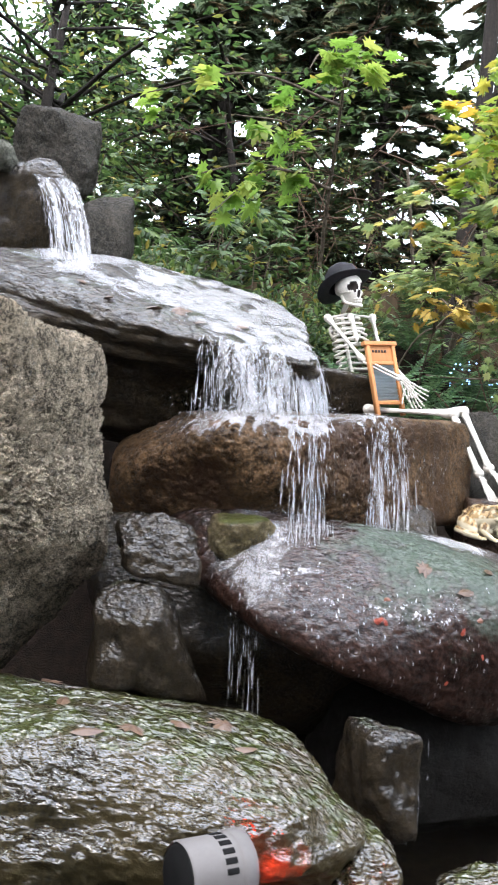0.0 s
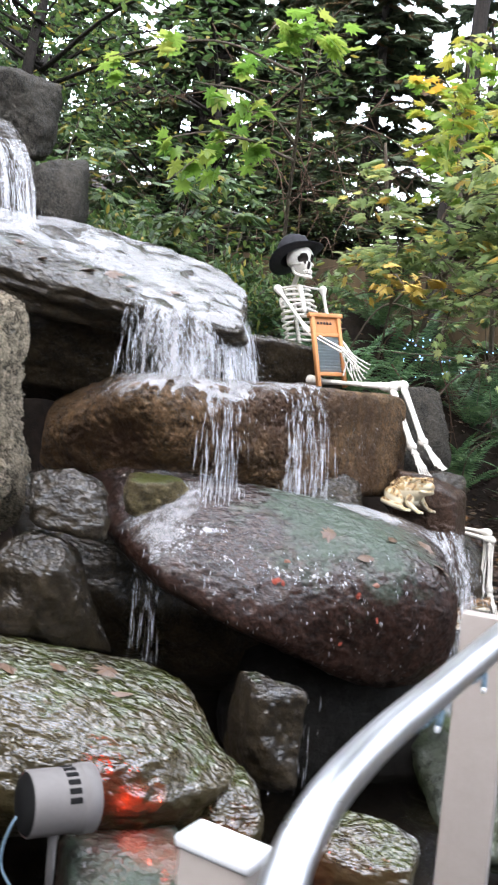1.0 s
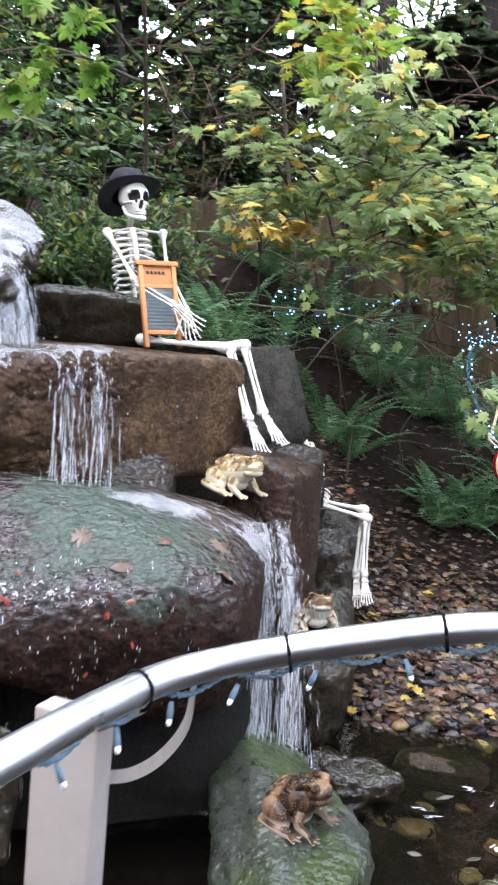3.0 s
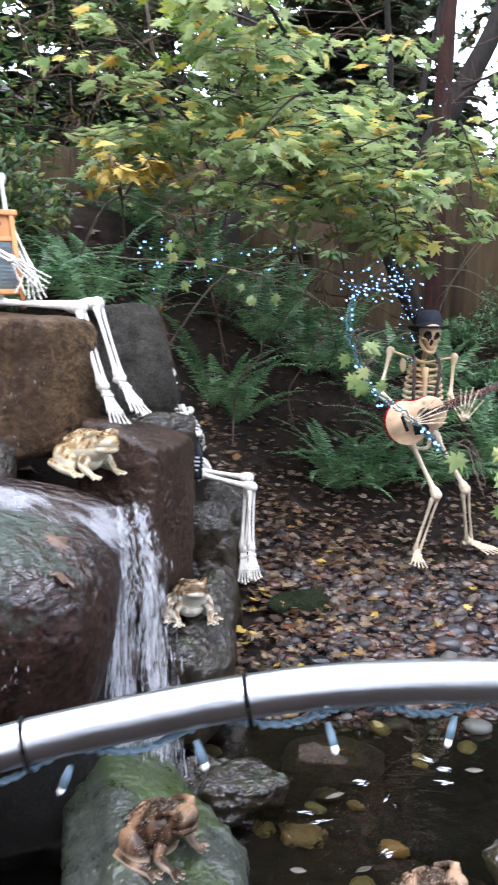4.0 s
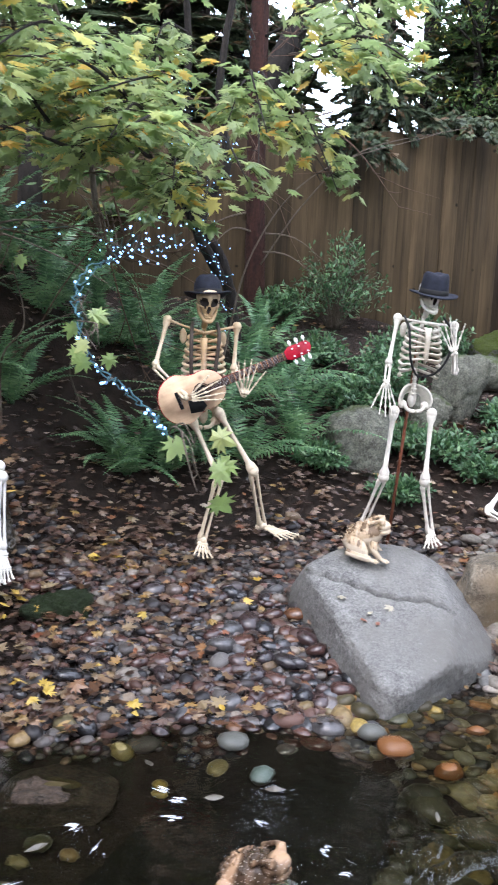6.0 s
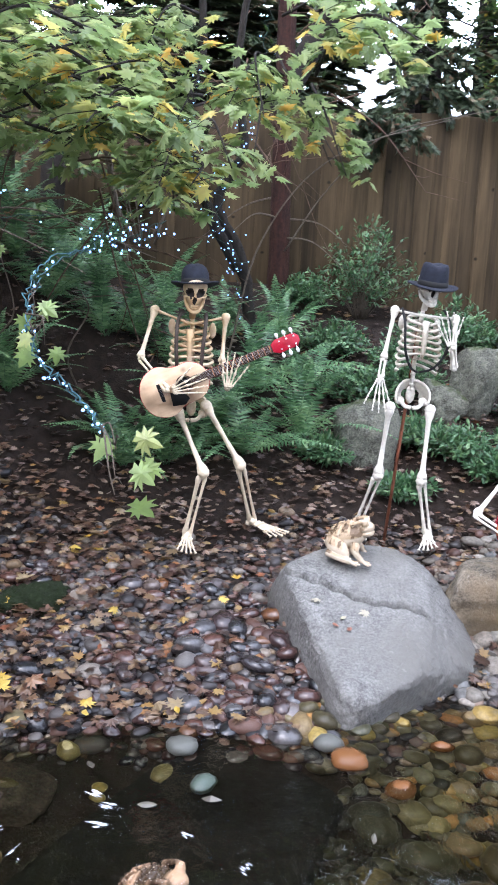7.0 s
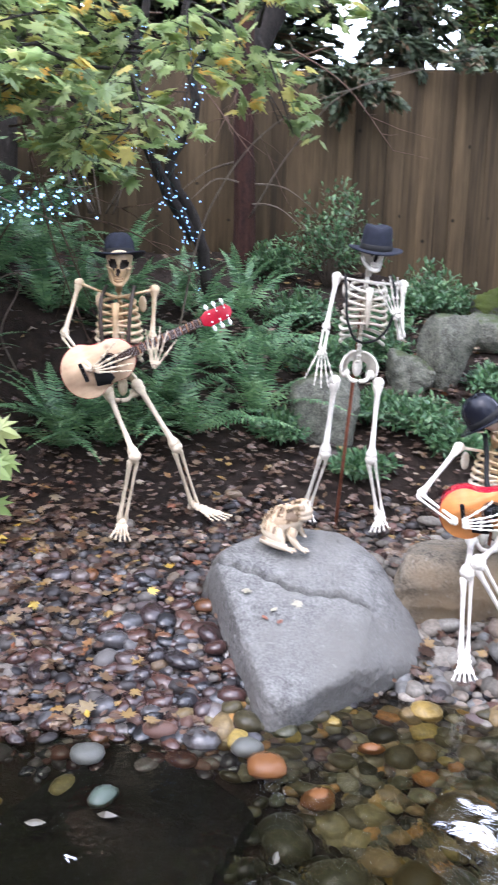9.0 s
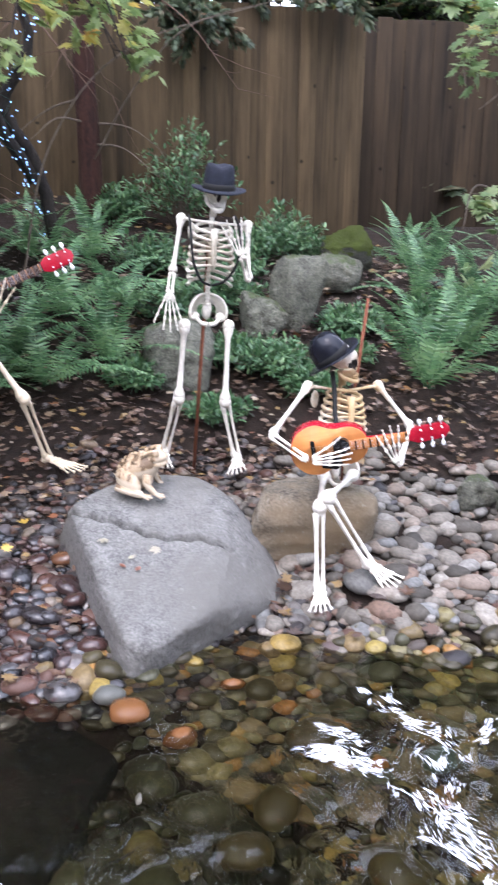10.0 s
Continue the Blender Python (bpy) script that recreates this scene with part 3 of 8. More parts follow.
def add_prism(bm, outline, depth, m, mat=0, bevel=0.0):
    """An outline in x, y raised by depth along z, at the pose m."""
    lo = [bm.verts.new(m @ Vector((x, y, 0))) for x, y in outline]
    hi = [bm.verts.new(m @ Vector((x, y, depth))) for x, y in outline]
    fs = [bm.faces.new(lo[::-1]), bm.faces.new(hi)]
    k = len(outline)
    fs += [bm.faces.new((lo[i], lo[(i + 1) % k], hi[(i + 1) % k], hi[i])) for i in range(k)]
    for f in fs:
        f.material_index = mat
    if bevel:
        bmesh.ops.bevel(bm, geom=list(fs[0].edges) + list(fs[1].edges), offset=bevel, segments=2, affect="EDGES", profile=0.5)
    return fs


def frame_on(o, z, x):
    """A pose at o whose z axis is z and whose x axis lies towards x."""
    z = Vector(z).normalized()
    x = (Vector(x) - z * Vector(x).dot(z)).normalized()
    y = z.cross(x)
    m = Matrix((x, y, z)).transposed().to_4x4()
    m.translation = o
    return m


def sstep(a, b, v):
    u = min(1.0, max(0.0, (v - a) / (b - a)))
    return u * u * (3 - 2 * u)


def rock_bm(half, seed, rough=0.05, sub=5, faces=11, sharp=11.0, pits=0.014, planes=None, squash=None, ridge=0.0):
    """A stone about the origin: planes meeting in worn edges (given, or set by chance), then lumps and pits."""
    rn = random.Random(seed)
    bm = bmesh.new()
    bmesh.ops.create_icosphere(bm, subdivisions=sub, radius=1.0)
    off = Vector((seed * 3.7, seed * 1.3, seed * 7.1))
    cut = [(Vector(n_).normalized(), h) for n_, h in planes or ()]
    if not planes:
        for k in range(6):
            d = Vector((0, 0, 0))
            d[k // 2] = 1 if k % 2 else -1
            d += Vector((rn.gauss(0, 0.16), rn.gauss(0, 0.16), rn.gauss(0, 0.16)))
            cut.append((d.normalized(), 0.93))
        for _ in range(faces):
            d = Vector((rn.gauss(0, 1), rn.gauss(0, 1), rn.gauss(0, 0.8))).normalized()
            cut.append((d, rn.uniform(0.92, 1.12)))
    N = np.array([c[0][:] for c in cut])
    H = np.array([c[1] for c in cut])
    U = np.array([v.co.normalized()[:] for v in bm.verts])
    K = (np.clip(U @ N.T, 0, None) / H) ** sharp
    R = K.sum(1) ** (-1 / sharp)
    mean = sum(half) / 3
    for v, r in zip(bm.verts, R):
        d = v.co.normalized()
        p = d * float(r)
        p *= 1 + rough * (1.5 * noise.noise(p * 1.3 + off) + 0.8 * noise.noise(p * 3.1 + off))
        if squash:
            p = squash(p)
        q = Vector((p.x * half[0], p.y * half[1], p.z * half[2]))
        w = q * 1.0 + off
        a1, a2, a3, a4 = noise.noise(w * 7), noise.noise(w * 16), noise.noise(w * 34), noise.noise(w * 66)
        q += d * (pits * (0.9 * a1 - 0.8 * abs(a2) + 0.45 * a3 + 0.3 * a4 - ridge * (1.0 - abs(a2) * 3) ** 2 * 0.5 - ridge * abs(a3) * 1.4 - ridge * abs(a4)))
        v.co = q
    return bm


def rock(name, label, at, half, material, seed, rot=(0, 0, 0), category="rock", group="", **kw):
    ob = mesh_ob(name, rock_bm(half, seed, **kw), material)
    ob.matrix_world = pose(*at, *rot)
    return tagged(ob, label, category, group)

# ---- ground, pond, fence ----
def ground_z(x, y):
    """Height of the ground: path, pond bed, pebble beach, the bank up to the fence and the higher bank behind the cascade."""
    d = y - (4.68 + 0.08 * math.sin(x * 2.3) + 0.05 * math.sin(x * 5.1 + 1) + 0.22 * math.exp(-((x - 4.1) / 0.5) ** 2))
    if d < 0:
        z = max(-0.32, d * 0.28)
    elif d < 1.2:
        z = d * 0.26
    else:
        z = 0.312 + min(d - 1.2, 3.6) * 0.40 + max(0.0, d - 4.8) * 0.08
    z += 0.05 * noise.noise(Vector((x * 0.9, y * 0.9, 3.0))) * sstep(0.3, 1.5, d)
    z -= 0.33 * sstep(3.6, 5.6, x) * sstep(7.7, 9.2, y)
    bank = 1.55 + (y - 4.6) * 0.22 - 0.2 * min(x, 1.0)
    z = z + (max(bank, z) - z) * sstep(2.2, 0.7, x) * sstep(4.35 + 0.5 * max(0.0, x), 5.1 + 0.5 * max(0.0, x), y)
    z += 0.42 * sstep(2.9, 2.2, x) * sstep(6.75, 7.15, y) * sstep(8.9, 7.6, y)
    path = 0.24
    z = z + (path - z) * sstep(2.25, 1.75, y - 0.12 * max(0.0, x - 2.5))
    z = z + (max(z, 0.15) - z) * sstep(1.0, 0.4, x) * sstep(2.0, 1.6, y)
    return z


def grid_ground():
    xs = [-60, -40, -25, -16, -10, -7, -5] + [-4 + 0.13 * k for k in range(100)] + [9.5, 11, 14, 20, 30, 45, 60]
    ys = [-60, -40, -20, -10, -5, -2] + [-1 + 0.13 * k for k in range(92)] + [11.5, 13, 16, 22, 32, 45, 70]
    V = [(x, y, ground_z(x, y) + 0.012 * noise.noise(Vector((x * 5, y * 5, 0)))) for y in ys for x in xs]
    w = len(xs)
    F = [(j * w + i, j * w + i + 1, (j + 1) * w + i + 1, (j + 1) * w + i) for j in range(len(ys) - 1) for i in range(w - 1)]
    return tagged(soup("ground", V, F, M_SOIL, True), "dark damp forest soil sloping up to a fence", "ground", kind="structure")


ground = grid_ground()


def pond():
    bm = bmesh.new()
    bmesh.ops.create_grid(bm, x_segments=800, y_segments=280, size=1.0, matrix=Matrix.Translation((5.0, 3.3, 0)) @ Matrix.Diagonal((5.6, 1.75, 1, 1)))
    spots = ((4.2, 3.9, 0.42, 0.36, 1.0), (1.45, 3.5, 0.5, 0.5, 0.7), (2.95, 3.5, 0.5, 0.3, 0.3), (3.35, 3.75, 0.3, 0.25, 0.45))
    flow = []
    for v in bm.verts:
        x, y = v.co.x, v.co.y
        rush = min(1.0, 1.4 * sum(k * math.exp(-((x - p) / a) ** 2 - ((y - q) / b) ** 2) for p, q, a, b, k in spots))
        v.co.z = 0.003 * noise.noise(v.co * 3.0)
        if rush > 0.01:
            wx, wy = x + 0.05 * noise.noise(Vector((x * 6, y * 6, 2))), y + 0.05 * noise.noise(Vector((x * 6, y * 6, 7)))
            strand = sstep(0.42, 0.1, abs(noise.noise(Vector((wx * 3.2, wy * 2.4, 1)))))
            v.co.z += rush * (0.004 * noise.noise(Vector((wx * 9, wy * 15, 0))) + strand * (0.018 * noise.noise(Vector((wx * 19, wy * 13, 4))) + 0.008 * noise.noise(Vector((wx * 42, wy * 24, 5)))))
        flow.append(rush)
    ob = tagged(mesh_ob("water", bm, M_POND), "clear dark pond water with slight ripples over stones", "pond", kind="structure")
    ob.visible_shadow = False
    ob.data.attributes.new("rush", "FLOAT", "POINT").data.foreach_set("value", flow)
    return ob


pond()


def board_bm(w, h, t, seed):
    rnd = random.Random(seed)
    bm = bmesh.new()
    add_box(bm, Matrix.Translation((0, 0, h / 2)), (w, t, h), 0.003)
    for v in bm.verts:
        v.co.y += 0.004 * math.sin(v.co.z * 1.3 + seed) + rnd.uniform(-0.0005, 0.0005)
    return bm


def fence_run(name, label, x0, x1, y, top, base, seed, wood):
    """A close-boarded fence: boards side by side with thin gaps, two rails behind and posts."""
    f = tagged(holder(name, (x0, y, 0)), label, "fence", kind="structure")
    rnd = random.Random(seed)
    meshes = []
    for k in range(3):
        b = mesh_ob("board", board_bm(0.148, 1.0, 0.018, seed + k), wood)
        meshes.append(b.data)
        bpy.data.objects.remove(b)
    n_ = int((x1 - x0) / 0.143)
    step = 0.0
    for k in range(n_):
        u = (k + 0.5) * 0.143
        if k % 9 == 0:
            step = rnd.choice((0.0, 0.05, -0.04, 0.02))
        z0 = base(x0 + u) - 0.05
        b = new("board", meshes[k % 3])
        b.parent = f
        h = top + step + rnd.uniform(-0.01, 0.01) - z0
        b.matrix_basis = pose(u, (0.004 if k % 2 else -0.004) + rnd.uniform(-0.002, 0.002), z0, 0, 0, 0) @ Matrix.Diagonal((rnd.uniform(0.98, 1.02), 1, h, 1))
    for z in (1.75, 2.8):
        bm = bmesh.new()
        lx = n_ * 0.143
        m = Matrix.Translation((lx / 2, 0.05, z))
        add_box(bm, m, (lx, 0.04, 0.09), 0.004)
        part("rail", bm, wood, f)
    return f


fence_run("fence", "tall weathered brown cedar board fence on the bank", -6.0, 5.86, 9.4, 3.22, lambda x: ground_z(x, 9.4) + 0.02, 11, M_FENCE)
fence_run("fence", "cedar board fence set further back, its shade put into the board colour", 5.5, 13.0, 10.1, 3.34, lambda x: ground_z(x, 10.1), 12, M_FENCESHADED)

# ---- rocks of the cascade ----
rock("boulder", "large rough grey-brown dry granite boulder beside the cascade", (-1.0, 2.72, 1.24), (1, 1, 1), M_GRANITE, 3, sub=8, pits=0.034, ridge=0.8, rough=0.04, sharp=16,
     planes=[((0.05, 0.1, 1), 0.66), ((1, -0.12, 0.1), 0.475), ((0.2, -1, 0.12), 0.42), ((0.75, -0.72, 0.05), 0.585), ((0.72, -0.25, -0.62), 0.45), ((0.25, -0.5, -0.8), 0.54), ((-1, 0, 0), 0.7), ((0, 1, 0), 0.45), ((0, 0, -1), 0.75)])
R_UP = rock("shelf_rock", "broad wet shelf rock carrying the upper stream", (-0.6, 3.95, 2.1), (0.9, 0.64, 0.13), M_DARK, 8, (23, 12, 8), rough=0.04, sub=6, pits=0.02)
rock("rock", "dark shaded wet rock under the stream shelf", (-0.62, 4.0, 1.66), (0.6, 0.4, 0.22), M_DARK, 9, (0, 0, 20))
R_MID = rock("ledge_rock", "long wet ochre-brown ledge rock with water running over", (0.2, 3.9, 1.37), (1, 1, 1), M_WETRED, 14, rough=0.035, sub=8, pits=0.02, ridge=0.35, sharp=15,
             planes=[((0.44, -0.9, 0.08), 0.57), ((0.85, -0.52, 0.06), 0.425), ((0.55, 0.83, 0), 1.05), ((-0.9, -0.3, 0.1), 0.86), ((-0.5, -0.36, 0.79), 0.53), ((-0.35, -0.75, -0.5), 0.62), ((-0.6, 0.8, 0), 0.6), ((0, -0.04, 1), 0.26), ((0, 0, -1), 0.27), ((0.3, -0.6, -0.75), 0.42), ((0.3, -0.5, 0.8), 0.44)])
R_LOW = rock("boulder", "big wet red-brown boulder with grey-green moss on top", (0.62, 3.5, 0.82), (1, 1, 1), M_WETMOSS, 21, (0, 0, 24), rough=0.05, sub=8, pits=0.008, sharp=9,
             planes=[((0.12, 0.0, 1), 0.33), ((0.32, -0.2, 0.92), 0.37), ((-0.05, -0.5, 0.86), 0.37), ((-0.1, -0.76, 0.64), 0.43), ((0.05, -0.97, 0.1), 0.53), ((0.1, -0.85, -0.5), 0.56), ((-0.39, 0.1, -0.9), 0.26), ((-0.5, -0.35, 0.75), 0.64), ((-0.9, -0.3, 0.2), 0.82), ((-0.75, -0.35, -0.5), 0.74), ((0.72, -0.4, 0.58), 0.6), ((0.9, -0.35, -0.1), 0.7), ((0.2, 1, 0.1), 0.52), ((0, 0, -1), 0.42)])
R_FLAT = rock("flat_rock", "broad low mossy rock streaming with water", (-0.25, 2.43, 0.4), (0.84, 0.56, 0.29), M_FLAT, 27, (-8, 8, 14), rough=0.05, sub=7, pits=0.014, sharp=9)
rock("rock", "black wet rock behind the seated skeleton", (0.22, 4.85, 1.78), (0.3, 0.22, 0.17), M_DARK, 28, (0, 0, 20))
rock("rock", "small angular wet brown rock in the cascade", (-0.24, 2.98, 1.08), (0.16, 0.15, 0.12), M_DARK, 31, (0, 6, 20))
rock("rock", "small pale ochre stone with moss wedged under the ledge", (0.03, 3.22, 1.1), (0.125, 0.13, 0.105), M_OCHRE, 33, (0, 0, 10))
rock("rock", "dark ribbed mossy rock low in the cascade", (-0.29, 2.85, 0.77), (0.16, 0.18, 0.21), M_DARK, 35, (0, 4, 8), sharp=16)
# two dark rocks put the black of shaded hollows into stone colour
rock("rock", "dark backing rock for the shaded recess behind the boulders", (0.1, 3.75, 0.7), (0.8, 0.4, 0.55), M_DARK, 37, (0, 0, 15))
rock("rock", "near-black backing rock for the shaded gap low in the cascade", (0.8, 3.72, 0.15), (0.5, 0.4, 0.38), M_NEARBLACK, 38, (0, 0, 25))
rock("rock", "wet mossy stone below the big boulder", (0.6, 2.85, 0.36), (0.12, 0.14, 0.2), M_DARK, 39, (0, 0, 30))
rock("rock", "low green mossy stone at the water", (0.52, 2.4, 0.18), (0.14, 0.16, 0.2), M_FLAT, 40, (0, 0, 5))
rock("rock", "leaf-strewn stone at the foot of the flat rock", (0.34, 2.02, 0.16), (0.2, 0.17, 0.16), M_WETMOSS, 41, (0, 0, 40))
rock("rock", "rounded wet stone at the pond edge", (0.95, 2.6, 0.06), (0.2, 0.18, 0.15), M_FLAT, 42, (0, 0, 0))
rock("rock", "small rounded stone in the shallow pool", (0.88, 2.2, 0.05), (0.15, 0.13, 0.11), M_GREYWET, 43)
rock("block_rock", "square dark block of rock above the upper fall", (-1.37, 4.75, 3.08), (0.25, 0.25, 0.25), M_GREYWET, 45, (0, 0, 12), sharp=22, pits=0.018, sub=6, ridge=0.2)
rock("rock", "dark wet rock lip of the upper fall", (-1.45, 4.55, 2.52), (0.42, 0.32, 0.31), M_DARK, 46, (0, 4, 0))
rock("rock", "grey-green rock beside the upper fall", (-1.0, 4.5, 2.58), (0.17, 0.2, 0.23), M_GREYWET, 47, (0, 0, 20))
rock("rock", "rounded pale stone above the upper fall", (-1.58, 4.25, 2.94), (0.15, 0.14, 0.1), M_MOSSROCK, 48)
rock("rock", "rounded damp grey-green rock at the end of the ledge", (1.15, 4.98, 1.41), (0.2, 0.22, 0.28), M_GREYWET, 51, (0, -6, 25), sharp=10, pits=0.02)
rock("rock", "dark rock below the ledge end", (1.22, 4.86, 1.08), (0.19, 0.2, 0.18), M_DARK, 52, (0, 0, 35))
rock("rock", "angular wet red-brown rock beside the lower fall", (1.25, 4.5, 0.8), (1, 1, 1), M_WET, 53, sharp=22, rough=0.04, pits=0.016, sub=7, ridge=0.2,
     planes=[((0.5, -0.1, 0.86), 0.38), ((0.1, 0.1, 1), 0.43), ((1, -0.2, 0.02), 0.165), ((-0.2, -1, 0.15), 0.27), ((0.7, -0.7, 0.1), 0.27), ((0.75, -0.3, -0.6), 0.27), ((-1, 0, 0), 0.22), ((0, 1, 0), 0.3), ((0, 0, -1), 0.7)])
rock("rock", "dark damp rock used as a seat", (1.55, 5.7, 0.5), (0.21, 0.2, 0.32), M_DARK, 54, (0, 0, 10))
rock("rock", "dark wet rock under the reclining skeleton", (1.48, 5.28, 0.42), (0.19, 0.25, 0.36), M_DARK, 64, (0, 0, 12), sharp=16, pits=0.02)
rock("rock", "flat dark stone at the beach edge", (1.47, 4.4, 0.25), (0.26, 0.3, 0.25), M_DARK, 55, (0, 0, 0))
rock("rock", "grey-green mossy flat stone in the pond under the fall", (1.5, 3.28, -0.01), (0.27, 0.46, 0.17), M_GREYGREEN, 56, (6, 0, 8), sharp=18, pits=0.022)
rock("rock", "rough blue-grey wet stone half in the pond", (1.68, 3.86, 0.0), (0.17, 0.16, 0.12), M_DARK, 57, (0, 8, 20), pits=0.03)
rock("rock", "flat stone standing just out of the pond", (2.25, 3.15, -0.03), (0.2, 0.17, 0.11), M_FLAT, 63)
rock("rock", "small stone standing out of the pond", (2.68, 3.52, -0.02), (0.17, 0.15, 0.12), M_FLAT, 58)
rock("rock", "rounded brown boulder lying under the water", (2.08, 4.25, -0.12), (0.22, 0.17, 0.12), M_BROWNROCK, 59)
rock("mossy_mound", "low mound of dark green moss on the beach", (2.02, 5.38, 0.17), (0.2, 0.2, 0.12), M_DARKMOSS, 60, pits=0.03, sharp=4, sub=6)
rock("rock", "flat dark submerged slab at the pond edge", (2.75, 4.1, -0.13), (1, 1, 1), M_NEARBLACK, 61, sharp=34, rough=0.015, pits=0.012,
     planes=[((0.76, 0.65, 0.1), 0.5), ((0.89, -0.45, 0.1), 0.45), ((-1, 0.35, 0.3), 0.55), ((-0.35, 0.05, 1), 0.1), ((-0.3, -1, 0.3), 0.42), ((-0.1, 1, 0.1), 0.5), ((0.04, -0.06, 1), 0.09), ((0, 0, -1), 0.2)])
rock("rock", "dark boulder beside the fall pool", (0.98, 4.0, 0.25), (0.3, 0.35, 0.42), M_WET, 62, (0, 0, 0))


def slab_crack(p):
    """A crack with a small step across the upper face."""
    line = ((-0.6, 0.3), (-0.44, 0.21), (-0.2, 0.055), (0.04, -0.04), (0.22, -0.05), (0.6, -0.05))
    at = line[-1][1]
    for (xa, ya), (xb, yb) in zip(line, line[1:]):
        if xa <= p.x <= xb:
            at = ya + (yb - ya) * (p.x - xa) / (xb - xa)
            break
    e = p.y - (at + 0.012 * math.sin(p.x * 23) + 0.006 * math.sin(p.x * 71))
    p = p.copy()
    if p.z > -0.08:
        k = sstep(0.3, 0.12, p.x)
        p.z -= 0.1 * math.exp(-(e / 0.009) ** 2) * k
        p.z += 0.006 * sstep(0.0, 0.03, e) * sstep(0.5, 0.0, p.x)
    return p


R_SLAB = rock("boulder", "large smooth grey boulder with a crack, half at the water", (3.57, 5.15, 0.12), (1, 1, 1), M_SLAB, 71, sub=8, rough=0.02, pits=0.006, sharp=15, squash=slab_crack,
              planes=[((0.0, -0.4, 1), 0.21), ((0.08, -0.12, 1), 0.31), ((0.6, -0.43, 0.67), 0.285), ((0.575, -0.819, -0.28), 0.37), ((-0.955, -0.294, 0.08), 0.37), ((1, 0.15, 0.2), 0.5), ((0, 1, 0.2), 0.5), ((0, 0, -1), 0.3), ((-0.2, -1, 0.1), 0.55), ((0.75, 0.3, 0.6), 0.47), ((-0.5, 0.6, 0.6), 0.53)])
rock("rock", "rounded grey-brown rock used as a seat on the beach", (4.28, 5.42, 0.27), (0.31, 0.24, 0.2), M_SEATROCK, 72, (0, 0, -8), sharp=8, pits=0.008)
rock("boulder", "round grey boulder among ferns on the bank", (3.82, 6.95, 0.8), (0.23, 0.22, 0.23), M_MOSSROCK, 73, sharp=6)
rock("boulder", "grey upright boulder on the bank", (4.66, 7.4, 1.1), (0.17, 0.2, 0.27), M_MOSSROCK, 74, (0, 12, 10), sharp=8)
rock("boulder", "grey boulder lying on the bank", (5.1, 7.85, 1.2), (0.2, 0.2, 0.15), M_MOSSROCK, 75, (0, 0, -12), sharp=7)
rock("boulder", "boulder covered in bright green moss by the fence", (5.24, 8.2, 1.29), (0.22, 0.22, 0.18), M_MOSSY, 76, sharp=6, pits=0.03)
rock("rock", "low grey rock among shrubs on the bank", (4.44, 7.35, 0.95), (0.16, 0.16, 0.14), M_MOSSROCK, 77, sharp=7)
rock("rock", "grey stone on the pebble beach edge", (5.12, 5.5, 0.32), (0.1, 0.08, 0.09), M_MOSSROCK, 78)
rock("rock", "pale rounded stone on the pebble beach edge", (5.27, 5.4, 0.33), (0.08, 0.07, 0.08), M_MOSSROCK, 79)

# ---- skeleton figures, hats, instruments, toads ----
def add_bone(bm, a, b, r, knob=1.8, seg=8):
    a, b = Vector(a), Vector(b)
    us = (0.0, 0.03, 0.08, 0.16, 0.5, 0.84, 0.92, 0.97, 1.0)
    rs = (0.7, knob, knob * 0.95, 1.05, 0.8, 1.05, knob, knob * 1.05, 0.7)
    add_tube(bm, [a.lerp(b, u) for u in us], [r * k for k in rs], seg)


def add_pair(bm, a, b, r, side):
    """Two thin bones side by side, as in a forearm or shin."""
    s = Vector(side) * r * 1.5
    add_bone(bm, Vector(a) + s, Vector(b) + s * 0.9, r, 1.5, 6)
    add_bone(bm, Vector(a) - s, Vector(b) - s * 0.9, r * 0.75, 1.4, 6)
    add_ball(bm, a, r * 2.1, 1)
    add_ball(bm, b, r * 2.0, 1)


def add_hand(bm, wrist, aim, side, size=0.17, curl=0.25):
    """Palm bones and five fingers of three joints, spread like a fan."""
    aim, side = Vector(aim).normalized(), Vector(side).normalized()
    side = (side - aim * side.dot(aim)).normalized()
    nrm = aim.cross(side)
    w = Vector(wrist)
    for k in range(3):
        add_ball(bm, w + aim * 0.012 + side * (k - 1) * 0.013, 0.010, 1)
    for k in range(5):
        s = (k - 2) / 2
        d = (aim + side * s * ((0.32 if curl < 0.3 else 0.2) if k else 0.5)).normalized()
        p = w + side * s * 0.018 + aim * 0.015
        ln = size * (0.8 if k == 0 else 1.0 - 0.12 * abs(s - 0.1))
        q = [p]
        for j, frac in enumerate((0.42, 0.26, 0.19, 0.13)):
            d = (d + nrm * curl * (0.0 if j == 0 else 0.5)).normalized()
            q.append(q[-1] + d * ln * frac)
        for j in range(4):
            add_bone(bm, q[j], q[j + 1], 0.0045 - 0.0005 * j, 1.7, 5)


def add_foot(bm, ankle, toe, side):
    a, t = Vector(ankle), Vector(toe)
    d = t - a
    side = Vector(side).normalized()
    add_ball(bm, a, 0.026, 2)
    add_ball(bm, a - d * 0.12 + Vector((0, 0, -0.02)), (0.022, 0.03, 0.02), 1)
    for k in range(5):
        s = (k - 2) / 2
        p0 = a.lerp(t, 0.1) + side * s * 0.014
        p1 = a.lerp(t, 0.62) + side * s * 0.034
        p2 = t + side * s * 0.05 - d * 0.1 * abs(s)
        add_ball(bm, a.lerp(t, 0.22) + side * s * 0.02, 0.0115, 1)
        add_bone(bm, p0, p1, 0.006, 1.6, 5)
        add_bone(bm, p1, p2, 0.005, 1.6, 5)


